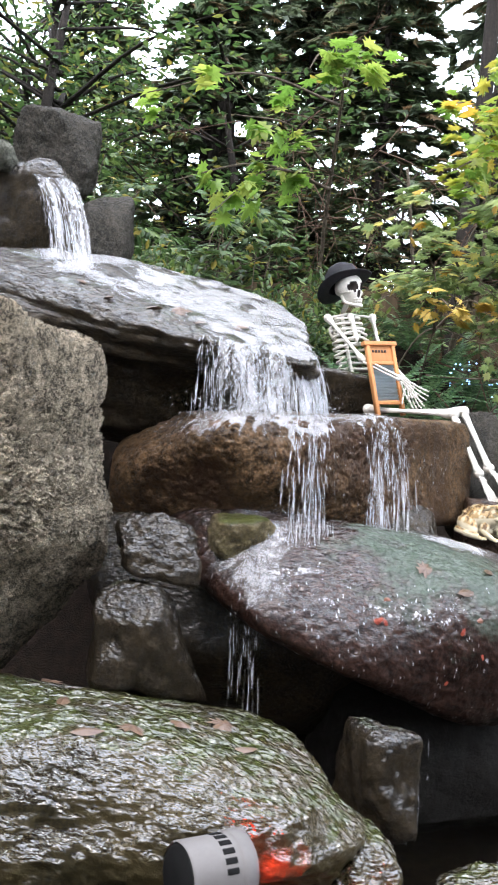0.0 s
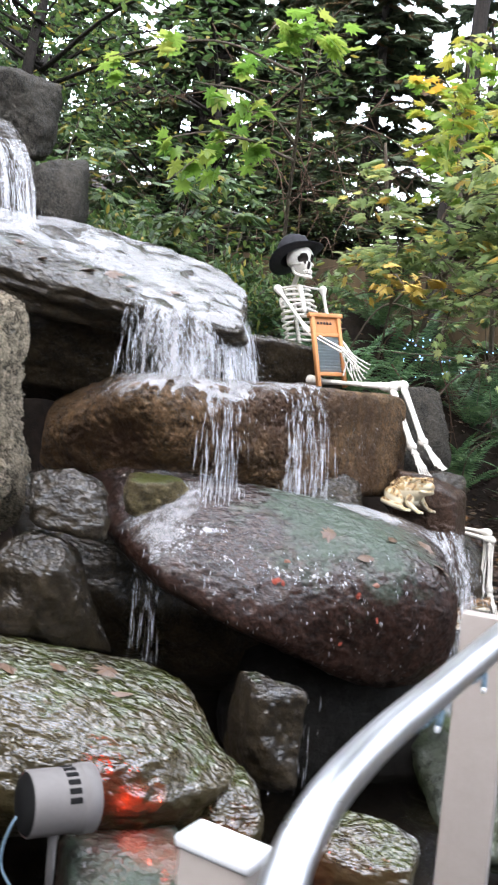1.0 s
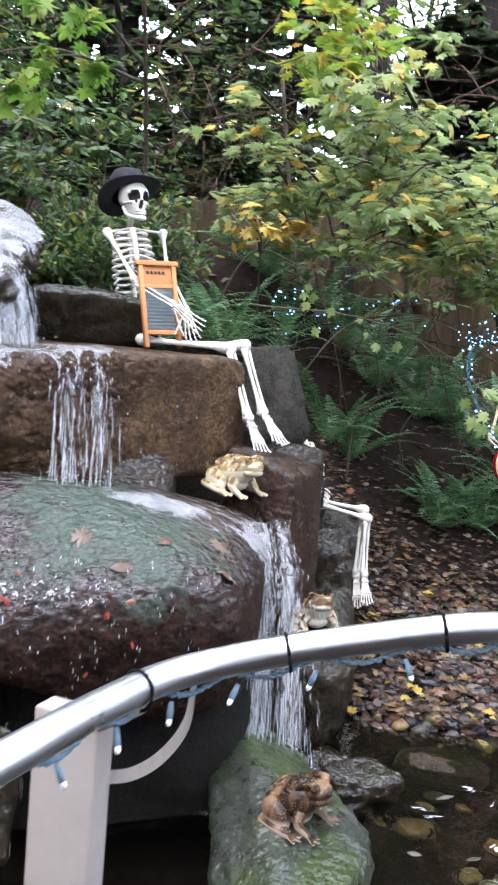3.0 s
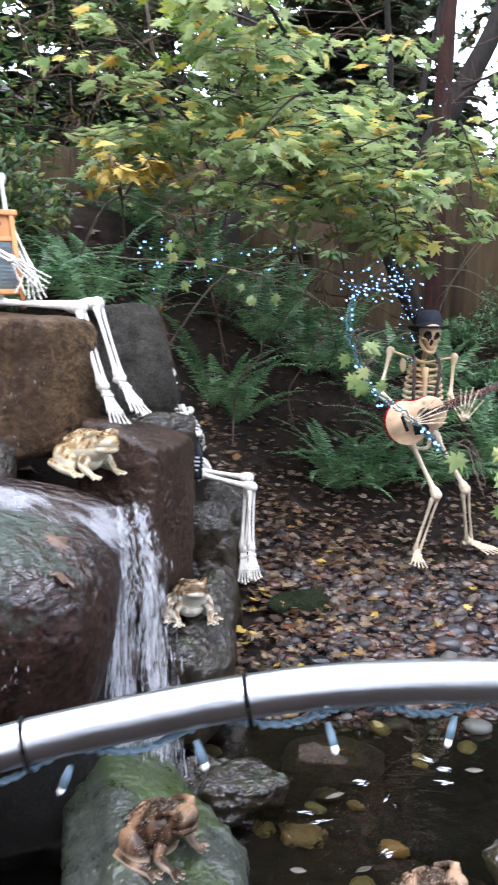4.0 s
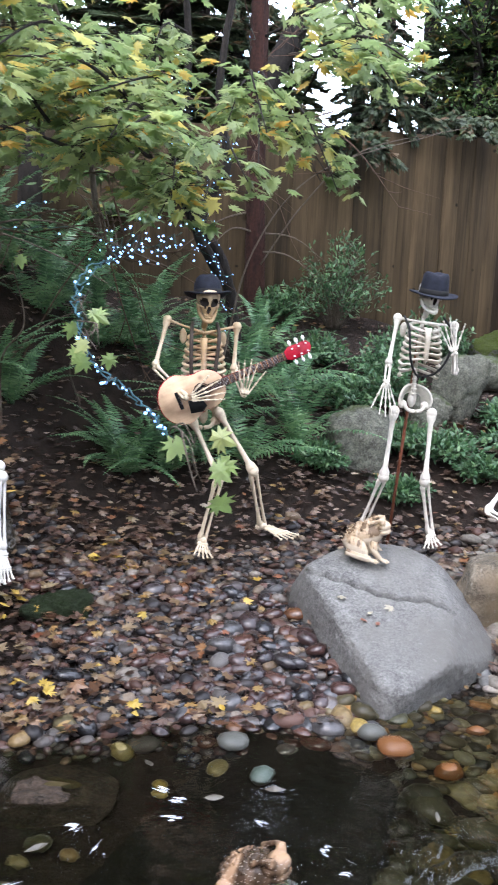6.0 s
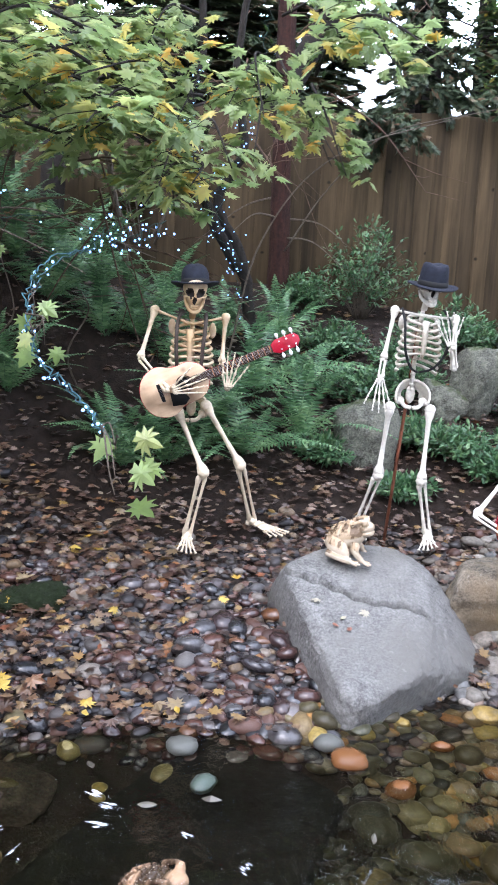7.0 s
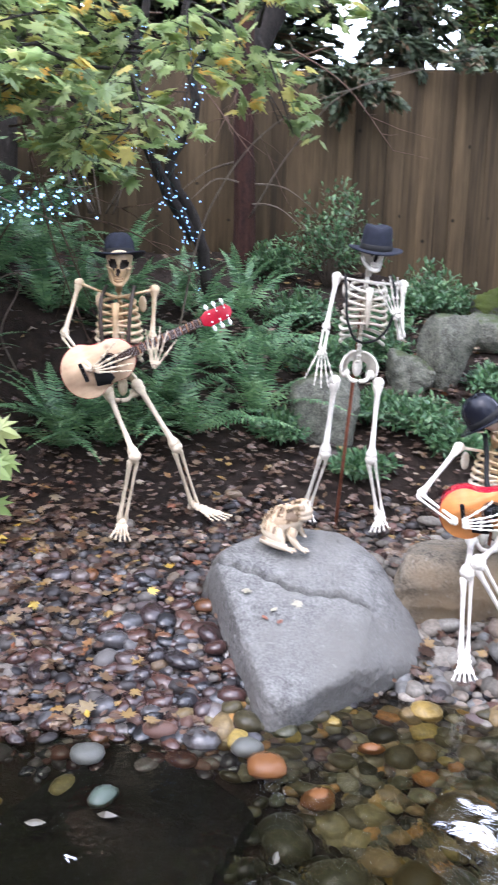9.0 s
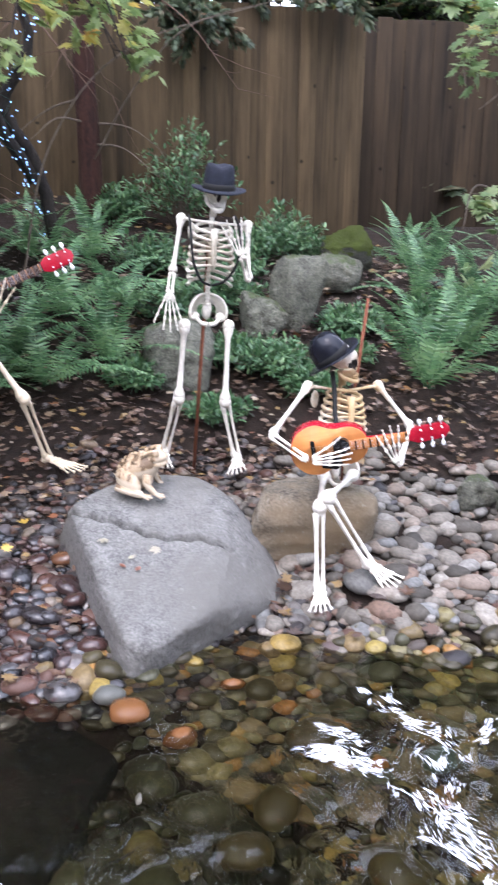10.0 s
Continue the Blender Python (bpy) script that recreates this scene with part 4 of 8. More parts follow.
def add_skull(bm, at, up, face, size=0.86):
    """Cranium, sockets, nose, a face that narrows to the upper jaw, cheek bones, jaw and two rows of teeth."""
    m = frame_on(at, up, Vector(up).cross(Vector(face)) * -1) @ Matrix.Scale(size, 4)
    # local: x to its side, y is back (-y is the face), z up
    if (m.to_3x3() @ Vector((0, -1, 0))).dot(Vector(face)) < 0:
        m = m @ pose(0, 0, 0, 0, 0, 180)
    g = bmesh.ops.create_icosphere(bm, subdivisions=4, radius=1.0)
    for v in g["verts"]:
        d = v.co.normalized()
        p = Vector((d.x * 0.071, d.y * 0.09, d.z * 0.078 + 0.032))
        low = sstep(0.2, -0.85, d.z) * sstep(0.25, -0.3, d.y)
        p.x *= 1 - 0.4 * low
        p.z -= 0.042 * low
        p.y -= 0.012 * low
        if d.y > 0 and d.z < -0.2:
            p.z += 0.02 * sstep(-0.2, -0.9, d.z)
        dark = 0
        for sx in (-1, 1):
            e = math.hypot((p.x - sx * 0.028) / 0.021, (p.z - 0.014) / 0.019)
            if d.y < 0 and e < 1.15:
                p.y += 0.036 * sstep(1.15, 0.55, e)
                dark |= e < 1.0
        e = math.hypot(p.x / 0.012, (p.z + 0.026) / 0.017)
        if d.y < 0 and e < 1.1:
            p.y += 0.02 * sstep(1.1, 0.5, e)
            dark |= e < 0.9
        if dark:
            for f in v.link_faces:
                f.material_index = 1
        v.co = m @ p
    jaw = smooth_line([(0.053, 0.002, -0.022), (0.045, -0.014, -0.062), (0.029, -0.055, -0.083), (0.012, -0.084, -0.094), (-0.012, -0.084, -0.094), (-0.029, -0.055, -0.083), (-0.045, -0.014, -0.062), (-0.053, 0.002, -0.022)], 3)
    add_tube(bm, [m @ p for p in jaw], 0.0105, 6)
    add_ball(bm, m @ Vector((0, -0.072, -0.088)), (0.024 * size, 0.022 * size, 0.015 * size), 2, 0, m.to_3x3().normalized().to_4x4())
    for z, w in ((-0.06, 0.028), (-0.072, 0.024)):
        for k in range(8):
            a = math.pi * (0.18 + 0.64 * k / 7)
            add_box(bm, m @ Matrix.Translation((w * math.cos(a), -0.052 - 0.04 * math.sin(a), z)), (0.0075, 0.0075, 0.0125))
    for sx in (-1, 1):
        add_tube(bm, [m @ Vector(q) for q in ((sx * 0.042, -0.066, -0.012), (sx * 0.059, -0.04, -0.014), (sx * 0.066, 0.0, -0.008))], 0.006, 5)


def add_ribs(bm, neck, pelvis, right, face, w=0.112):
    """Spine, nine pairs of ribs, breastbone, collar bones."""
    N, P = Vector(neck), Vector(pelvis)
    up = (N - P).normalized()
    right = (Vector(right) - up * Vector(right).dot(up)).normalized()
    fwd = Vector(face)
    fwd = (fwd - up * fwd.dot(up) - right * fwd.dot(right)).normalized()
    L = (N - P).length
    for k in range(17):
        u = k / 16
        c = P + up * L * u - fwd * (0.015 + 0.03 * math.sin(u * 3.1))
        add_ball(bm, c, (0.017 - 0.004 * u, 0.017, 0.011), 1)
        add_bone(bm, c, c - fwd * 0.03 - up * 0.006, 0.004, 1.2, 4)
    add_tube(bm, [P + up * L * u - fwd * (0.015 + 0.03 * math.sin(u * 3.1)) for u in [k / 8 for k in range(9)]], 0.011, 6)
    top, span = N - up * 0.03, min(0.3, L * 0.62)
    for k in range(9):
        u = k / 8
        wk = w * (0.55 + 0.45 * math.sin(min(1.0, 0.25 + u * 0.9) * 1.57)) * (1.0 if k < 7 else 0.95)
        dk = 0.085 * (0.6 + 0.4 * math.sin(min(1.0, 0.3 + u) * 1.57))
        c = top - up * (span * u)
        stop = 1.0 if k < 6 else 0.8 - 0.1 * (k - 6)
        for s in (-1, 1):
            pts = []
            for j in range(11):
                a = -1.45 + (2.95 * stop) * j / 10
                pts.append(c + right * s * wk * math.cos(a) + fwd * (dk * math.sin(a) + 0.02) - up * (0.045 * (j / 10) - 0.02 * sstep(0.75, 1.0, j / 10) * (k > 2)))
            add_tube(bm, pts, [0.0085] * 9 + [0.0072, 0.0055], 6)
    s0 = top + fwd * 0.085 - up * 0.025
    add_tube(bm, [s0, s0 - up * 0.06 + fwd * 0.012, s0 - up * 0.16 + fwd * 0.016, s0 - up * 0.19 + fwd * 0.01], [0.02, 0.015, 0.015, 0.006], 6)
    return up, right, fwd


def add_pelvis(bm, at, up, right, fwd):
    """A bowl of two flared wings with thick rims, the sacrum between them, hip sockets, and the arch that closes it below."""
    at = Vector(at)
    for s in (-1, 1):
        rows = []
        for i in range(7):
            u = i / 6
            row = []
            for j in range(11):
                a = -0.35 + 2.45 * j / 10
                rad = 0.03 + 0.05 * u
                row.append(bm.verts.new(at + right * s * (0.022 + rad * math.sin(a) * 0.85) + up * (-0.03 + rad * math.cos(a) * 0.95) - fwd * (0.035 - 0.07 * u * u * max(0.0, math.sin(a)))))
            rows.append(row)
        fs = [bm.faces.new((p[j], p[j + 1], q[j + 1], q[j])) for p, q in zip(rows, rows[1:]) for j in range(10)]
        rim = [v.co.copy() for v in rows[-1]]
        bmesh.ops.solidify(bm, geom=fs, thickness=0.009)
        add_tube(bm, rim, 0.0075, 6)
        c = at + right * s * 0.062 - up * 0.058 + fwd * 0.01
        add_ball(bm, c, 0.024, 2)
        add_tube(bm, smooth_line([rim[-1], c + fwd * 0.014, at + right * s * 0.036 - up * 0.084 + fwd * 0.036, at + right * s * 0.004 - up * 0.09 + fwd * 0.042], 4), [0.009 + 0.0002 * k for k in range(13)], 7)
    add_ball(bm, at - fwd * 0.03 - up * 0.03, 1.0, 2, 0, Matrix((right * 0.026, fwd * 0.016, up * 0.05)).transposed().to_4x4())


def skeleton(name, label, J, face, look_at=None, grips=None, material=None, up_hint=None, skull=0.86):
    """A posable plastic skeleton as one mesh, from the places of its joints."""
    bm = bmesh.new()
    V = {k: Vector(v) for k, v in J.items()}
    if "neck" in V:
        right = V["shR"] - V["shL"]
        up, right_, fwd = add_ribs(bm, V["neck"], V["pelvis"], right, face)
        add_skull(bm, V["skull"], up_hint or (V["skull"] - V["neck"]) + Vector((0, 0, 0.12)), look_at or face, skull)
        add_tube(bm, [V["neck"], V["skull"] - Vector((0, 0, 0.03))], 0.017, 6)
        add_pelvis(bm, V["pelvis"], up, right_, fwd)
        for s in "LR":
            add_bone(bm, V["neck"] + fwd * 0.05 - up * 0.03, V["sh" + s], 0.0075, 1.3, 6)
            add_ball(bm, V["sh" + s].lerp(V["neck"], 0.42) - fwd * 0.075 - up * 0.07, 1.0, 2, 0, Matrix((right_ * 0.02, fwd * 0.006, up * 0.042)).transposed().to_4x4())
            add_ball(bm, V["sh" + s], 0.025, 2)
            if "el" + s in V:
                add_bone(bm, V["sh" + s], V["el" + s], 0.0115)
                add_pair(bm, V["el" + s], V["wr" + s], 0.0075, fwd.cross(V["wr" + s] - V["el" + s]).normalized())
    for s in "LR":
        kn, an = V["kn" + s], V["an" + s]
        side = (an - kn).cross(Vector(face)).normalized()
        add_ball(bm, V["hip" + s], 0.03, 2)
        add_bone(bm, V["hip" + s], kn, 0.0145, 1.9)
        add_ball(bm, kn, 0.031, 2)
        add_pair(bm, kn + (an - kn) * 0.05, an, 0.0105, side)
        add_foot(bm, an, V["to" + s], side)
    for w, aim, side, curl in grips or ():
        add_hand(bm, w, aim, side, curl=curl)
    ob = mesh_ob(name, bm, [material or M_BONE, M_SOCKET])
    return tagged(ob, label, "skeleton", "skeleton band")


FC = Vector((0.05, -1, -0.05))
C = dict(skull=(2.69, 5.87, 1.645), neck=(2.68, 5.92, 1.52), shL=(2.49, 5.95, 1.55), shR=(2.85, 5.92, 1.53), elL=(2.43, 5.85, 1.31), wrL=(2.58, 5.64, 1.18), elR=(2.84, 5.90, 1.30), wrR=(2.87, 5.66, 1.20), pelvis=(2.69, 5.92, 1.09), hipL=(2.63, 5.88, 1.04), hipR=(2.77, 5.88, 1.08), knL=(2.77, 5.74, 0.76), knR=(2.96, 5.86, 0.78), anL=(2.70, 5.82, 0.41), anR=(3.05, 6.02, 0.44), toL=(2.70, 5.72, 0.34), toR=(3.21, 5.92, 0.39))
skeleton("skeleton", "tan plastic skeleton standing with bent knees playing a guitar", C, FC, Vector((0.06, -1, 0.0)), [((2.6, 5.63, 1.18), (0.85, -0.1, 0.35), (0.3, 0.0, -1), 0.1), ((2.87, 5.65, 1.2), (0.15, -0.1, 1), (-1, 0, 0), 0.05)], M_BONE_TAN)
D = dict(skull=(3.88, 5.92, 1.735), neck=(3.87, 5.95, 1.62), shL=(3.72, 5.95, 1.61), shR=(4.04, 5.95, 1.58), elL=(3.67, 5.90, 1.36), wrL=(3.65, 5.85, 1.27), elR=(4.03, 5.86, 1.33), wrR=(3.985, 5.77, 1.44), pelvis=(3.85, 5.97, 1.20), hipL=(3.73, 5.93, 1.11), hipR=(3.95, 5.95, 1.10), knL=(3.70, 5.94, 0.74), knR=(3.93, 5.92, 0.72), anL=(3.64, 6.08, 0.43), anR=(4.00, 5.96, 0.42), toL=(3.62, 5.98, 0.37), toR=(3.98, 5.85, 0.36))
skeleton("skeleton", "white plastic skeleton standing upright with straps", D, Vector((-0.05, -1, 0)), Vector((0.1, -1, 0.1)), [((3.65, 5.85, 1.27), (0, -0.1, -1), (1, 0, 0), 0.1), ((3.98, 5.77, 1.445), (-0.25, -0.05, 1), (-1, 0, 0), 0.1)], M_BONE)
E = dict(skull=(4.37, 5.41, 1.0), neck=(4.39, 5.45, 0.90), shL=(4.22, 5.42, 0.90), shR=(4.57, 5.48, 0.88), elL=(4.03, 5.30, 0.71), wrL=(4.12, 5.06, 0.67), elR=(4.71, 5.40, 0.70), wrR=(4.535, 5.07, 0.628), pelvis=(4.37, 5.40, 0.53), hipL=(4.29, 5.36, 0.50), hipR=(4.43, 5.36, 0.49), knL=(4.17, 5.00, 0.48), knR=(4.20, 4.98, 0.53), anL=(4.17, 4.95, 0.14), anR=(4.41, 5.02, 0.20), toL=(4.15, 4.86, 0.07), toR=(4.50, 4.92, 0.13))
skeleton("skeleton", "white skeleton sitting cross-legged on a rock with a guitar", E, Vector((0.1, -1, 0.0)), Vector((0.9, -0.5, -0.35)), [((4.14, 5.04, 0.67), (0.95, -0.05, 0.1), (0.2, 0, -1), 0.35), ((4.51, 5.02, 0.648), (-0.35, -0.15, 1), (-1, 0, 0), 0.05)], M_BONE_STAINED, None, 0.8)
A = dict(skull=(0.375, 4.94, 2.388), neck=(0.345, 5.00, 2.275), shL=(0.26, 4.90, 2.23), shR=(0.52, 5.02, 2.26), elL=(0.48, 4.70, 1.97), wrL=(0.69, 4.64, 1.87), elR=(0.575, 4.95, 2.06), wrR=(0.735, 4.72, 1.85), pelvis=(0.48, 4.85, 1.76), hipL=(0.52, 4.72, 1.70), hipR=(0.53, 4.88, 1.70), knL=(0.98, 4.60, 1.69), knR=(1.04, 4.66, 1.71), anL=(1.11, 4.45, 1.38), anR=(1.17, 4.50, 1.41), toL=(1.20, 4.40, 1.22), toR=(1.28, 4.42, 1.27))
skeleton("skeleton", "white skeleton seated on the ledge leaning back with a washboard", A, Vector((0.75, -0.6, 0.25)), Vector((0.62, -0.75, -0.02)), [((0.69, 4.64, 1.87), (0.6, 0.1, -0.5), (0.3, 0.2, 1), 0.4), ((0.735, 4.72, 1.85), (0.2, -0.3, -0.7), (0.8, 0.3, 0.1), 0.4)], M_BONE_WHITE, Vector((-0.12, 0.1, 1)), 1.04)
B = dict(skull=(1.22, 5.78, 1.32), neck=(1.25, 5.76, 1.2), shL=(1.12, 5.6, 1.16), shR=(1.36, 5.85, 1.16), pelvis=(1.4, 5.62, 0.88), elR=(1.3, 5.6, 1.0), wrR=(1.40, 5.36, 0.99), hipL=(1.42, 5.57, 0.87), hipR=(1.43, 5.51, 0.86), knL=(1.71, 5.50, 0.85), knR=(1.73, 5.45, 0.81), anL=(1.70, 5.45, 0.47), anR=(1.74, 5.38, 0.50), toL=(1.72, 5.31, 0.32), toR=(1.77, 5.28, 0.35))
skeleton("skeleton", "white skeleton reclining behind a rock with a bottle", B, Vector((0.7, -0.6, 0.3)), None, [((1.41, 5.34, 0.98), (0.6, -0.6, -0.3), (0, 0, 1), 0.4)], M_BONE_WHITE)


def hat(name, label, at, up, wide, crown, material, band=None, flop=0.2, face=(0, -1, 0), dent=0.25, dome=False):
    """A brimmed hat: pinched crown, curled brim, ribbon."""
    h = tagged(new(name), label, "hat")
    z = Vector(up).normalized()
    h.matrix_world = frame_on(at, z, Vector(face).cross(z))
    seg = 36
    prof = [(0.63, 0.0), (0.61, 0.35), (0.575, 0.7), (0.54, 0.9), (0.47, 1.0), (0.34, 1.0), (0.16, 0.94), (0.05, 0.92), (0.0, 0.92)]
    if dome:
        prof = [(0.62, 0.0), (0.63, 0.3), (0.6, 0.62), (0.5, 0.88), (0.34, 1.03), (0.16, 1.1), (0.04, 1.1), (0.0, 1.1)]
    bm = bmesh.new()
    rings = []
    for r, u in prof[:-1]:
        ring = []
        for k in range(seg):
            a = 6.2832 * k / seg
            pinch = 1 - (0.08 + dent * 0.35) * sstep(0.5, 1.0, u) * max(0.0, -math.sin(a)) ** 3
            dz = -dent * 0.55 * sstep(0.75, 1.0, u) * math.exp(-((r * math.cos(a)) / 0.2) ** 2) + (0.015 + 0.05 * dent) * math.sin(3 * a + 0.7) * sstep(0.3, 0.8, u)
            ring.append(bm.verts.new((r * wide * math.cos(a) * 0.95 * pinch, r * wide * math.sin(a) * 1.12, crown * (u + dz))))
        rings.append(ring)
    for a, b in zip(rings, rings[1:]):
        for k in range(seg):
            bm.faces.new((a[k], a[(k + 1) % seg], b[(k + 1) % seg], b[k]))
    bm.faces.new(rings[-1])
    crown_ = part("crown", bm, material, h)
    bm = bmesh.new()
    rr = []
    for r, t in ((0.6, 0), (0.8, 0), (1.0, 0), (1.03, 1), (1.0, 2), (0.8, 2), (0.6, 2)):
        ring = []
        for k in range(seg):
            a = 6.2832 * k / seg
            zz = flop * wide * max(0.0, r - 0.6) * (abs(math.cos(a)) ** 2 * 1.8 - 0.7)
            ring.append(bm.verts.new((r * wide * math.cos(a), r * wide * math.sin(a) * 1.1, zz + (0.004 if t == 0 else 0 if t == 1 else -0.004))))
        rr.append(ring)
    for a, b in zip(rr, rr[1:]):
        for k in range(seg):
            bm.faces.new((a[k], a[(k + 1) % seg], b[(k + 1) % seg], b[k]))
    part("brim", bm, material, h)
    bm = bmesh.new()
    ra = [[bm.verts.new((r * wide * math.cos(6.2832 * k / seg) * 0.95, r * wide * math.sin(6.2832 * k / seg) * 1.12, z_ * crown)) for k in range(seg)] for r, z_ in ((0.63, 0.02), (0.645, 0.04), (0.64, 0.24), (0.62, 0.26))]
    for a, b in zip(ra, ra[1:]):
        for k in range(seg):
            bm.faces.new((a[k], a[(k + 1) % seg], b[(k + 1) % seg], b[k]))
    part("ribbon", bm, band or M_BAND, crown_)
    return h


hat("hat", "black felt hat on a guitar-playing skeleton", (2.69, 5.885, 1.685), (-0.05, 0.12, 1), 0.118, 0.095, M_HATNAVY, dome=True, dent=0.06, flop=0.25)
hat("hat", "dark navy cloth trilby on a standing skeleton", (3.89, 5.9, 1.74), (0.06, -0.14, 1), 0.125, 0.115, M_HATNAVY, flop=0.14, dent=0.16)
hat("hat", "glossy black hat tipped on a seated skeleton", (4.33, 5.42, 1.025), (-0.62, 0.1, 0.75), 0.124, 0.112, M_HATGLOSS, face=(0.7, -0.7, 0), dent=0.04, dome=True)
hat("hat", "black wide-brimmed hat on a reclining skeleton", (0.345, 4.965, 2.437), (-0.42, 0.28, 0.88), 0.158, 0.115, M_HAT, flop=0.3, face=(0.75, -0.55, 0))


def guitar_outline(k, fat=0.74):
    """Lower bout, waist and upper bout."""
    half = []
    for i in range(25):
        y = -math.cos(math.pi * i / 24)
        prof = fat - 0.2 * sstep(-0.35, 0.18, y) + 0.06 * sstep(0.2, 0.6, y)
        half.append((k * prof * math.sqrt(max(0.0, 1 - abs(y) ** 3.2)), k * y))
    return half + [(-x, y) for x, y in half[-2:0:-1]]


def guitar(name, label, body_at, head_at, front, top_mat, side_mat, k=0.17, fat=0.74, deep=0.36, hs=1.0, board_mat=None):
    """A small acoustic guitar: body, bound top, sound hole, bridge, neck, frets, headstock and pegs."""
    g = tagged(new(name), label, "guitar", "guitars")
    axis = (Vector(head_at) - Vector(body_at)).normalized()
    f = Vector(front)
    f = (f - axis * f.dot(axis)).normalized()
    g.matrix_world = frame_on(body_at, f, axis.cross(f))
    L = (Vector(head_at) - Vector(body_at)).length
    bm = bmesh.new()
    add_prism(bm, guitar_outline(k, fat), -k * deep, Matrix.Translation((0, 0, -0.001)), 0, 0.004)
    part("body", bm, side_mat, g)
    bm = bmesh.new()
    add_prism(bm, guitar_outline(k * 0.985, fat), 0.005, Matrix.Identity(4), 0, 0.002)
    part("soundboard", bm, top_mat, g)
    bm = bmesh.new()
    # a flat black disc stands in for the dark inside of the hole
    bmesh.ops.create_circle(bm, cap_ends=True, radius=0.034, segments=24, matrix=Matrix.Translation((0, k * 0.28, 0.0065)))
    part("sound_hole", bm, M_BLACK, g)
    bm = bmesh.new()
    ring = [Vector((0.04 * math.cos(6.2832 * i / 24), k * 0.28 + 0.04 * math.sin(6.2832 * i / 24), 0.006)) for i in range(25)]
    add_tube(bm, ring, 0.003, 5)
    part("rosette", bm, M_DARKWOOD, g)
    bm = bmesh.new()
    add_box(bm, Matrix.Translation((0, -k * 0.42, 0.009)), (0.09, 0.018, 0.008), 0.003)
    part("bridge", bm, M_BLACK, g)
    bm = bmesh.new()
    add_prism(bm, [(-0.03, -0.05), (0.035, -0.06), (0.05, 0.0), (0.03, 0.03), (-0.005, 0.02)], 0.002, Matrix.Translation((0.045, k * 0.1, 0.005)))
    part("scratch_plate", bm, M_BLACK, g)
    bm = bmesh.new()
    y0, y1 = k * 0.5, L - 0.07
    add_box(bm, Matrix.Translation((0, (y0 + y1) / 2, 0.010)), (0.042, y1 - y0, 0.012), 0.003)
    board = part("fretboard", bm, board_mat or M_DARKWOOD, g)
    bm = bmesh.new()
    add_tube(bm, [(0, k * 0.9, -0.01), (0, y1, -0.004)], [0.024, 0.018], 10)
    part("neck", bm, side_mat, g)
    for i in range(11):
        bm = bmesh.new()
        add_tube(bm, [(-0.02, y1 - 0.03 * i - 0.01, 0.0175), (0.02, y1 - 0.03 * i - 0.01, 0.0175)], 0.0035 if board_mat else 0.0015, 4)
        part("fret", bm, M_BLACK if board_mat else M_WASHWOOD, board)
    bm = bmesh.new()
    add_prism(bm, [(x, y * hs) for x, y in ((-0.02, 0), (0.02, 0), (0.036, 0.03), (0.034, 0.13), (0.012, 0.15), (-0.012, 0.15), (-0.034, 0.13), (-0.036, 0.03))], 0.016, Matrix.Translation((0, y1, -0.004)) @ pose(0, 0, 0, -8, 0, 0), 0, 0.003)
    head = part("headstock", bm, M_RED, g, "glossy red headstock")
    for s in (-1, 1):
        for i in range(3):
            bm = bmesh.new()
            c = Vector((s * 0.052, y1 + (0.045 + 0.038 * i) * hs, 0.002))
            add_ball(bm, c, (0.013, 0.009, 0.007), 2)
            add_tube(bm, [c, (s * 0.03, c.y, 0.002)], 0.003, 5)
            add_tube(bm, [(s * 0.02, c.y, 0.004), (s * 0.02, c.y, 0.024)], 0.004, 6)
            part("peg", bm, M_PEG, head, "white tuning peg")
    for i in range(6):
        bm = bmesh.new()
        x = (i - 2.5) * 0.0062
        add_tube(bm, [(x * 1.2, -k * 0.42, 0.015), (x, y1, 0.019)], 0.0003, 4)
        part("string", bm, M_STEEL, g)
    return g


guitar("guitar", "small natural-wood guitar with a red headstock", (2.615, 5.68, 1.19), (3.14, 5.74, 1.425), (0.08, -1, 0.1), M_SPRUCE, M_RED, 0.175)
guitar("guitar", "small amber guitar with red sides and red headstock", (4.24, 5.12, 0.695), (4.62, 5.023, 0.772), (-0.3, -1, 0.0), M_ORANGE, M_RED, 0.165, 0.68, 0.55, 1.15, M_ORANGE)


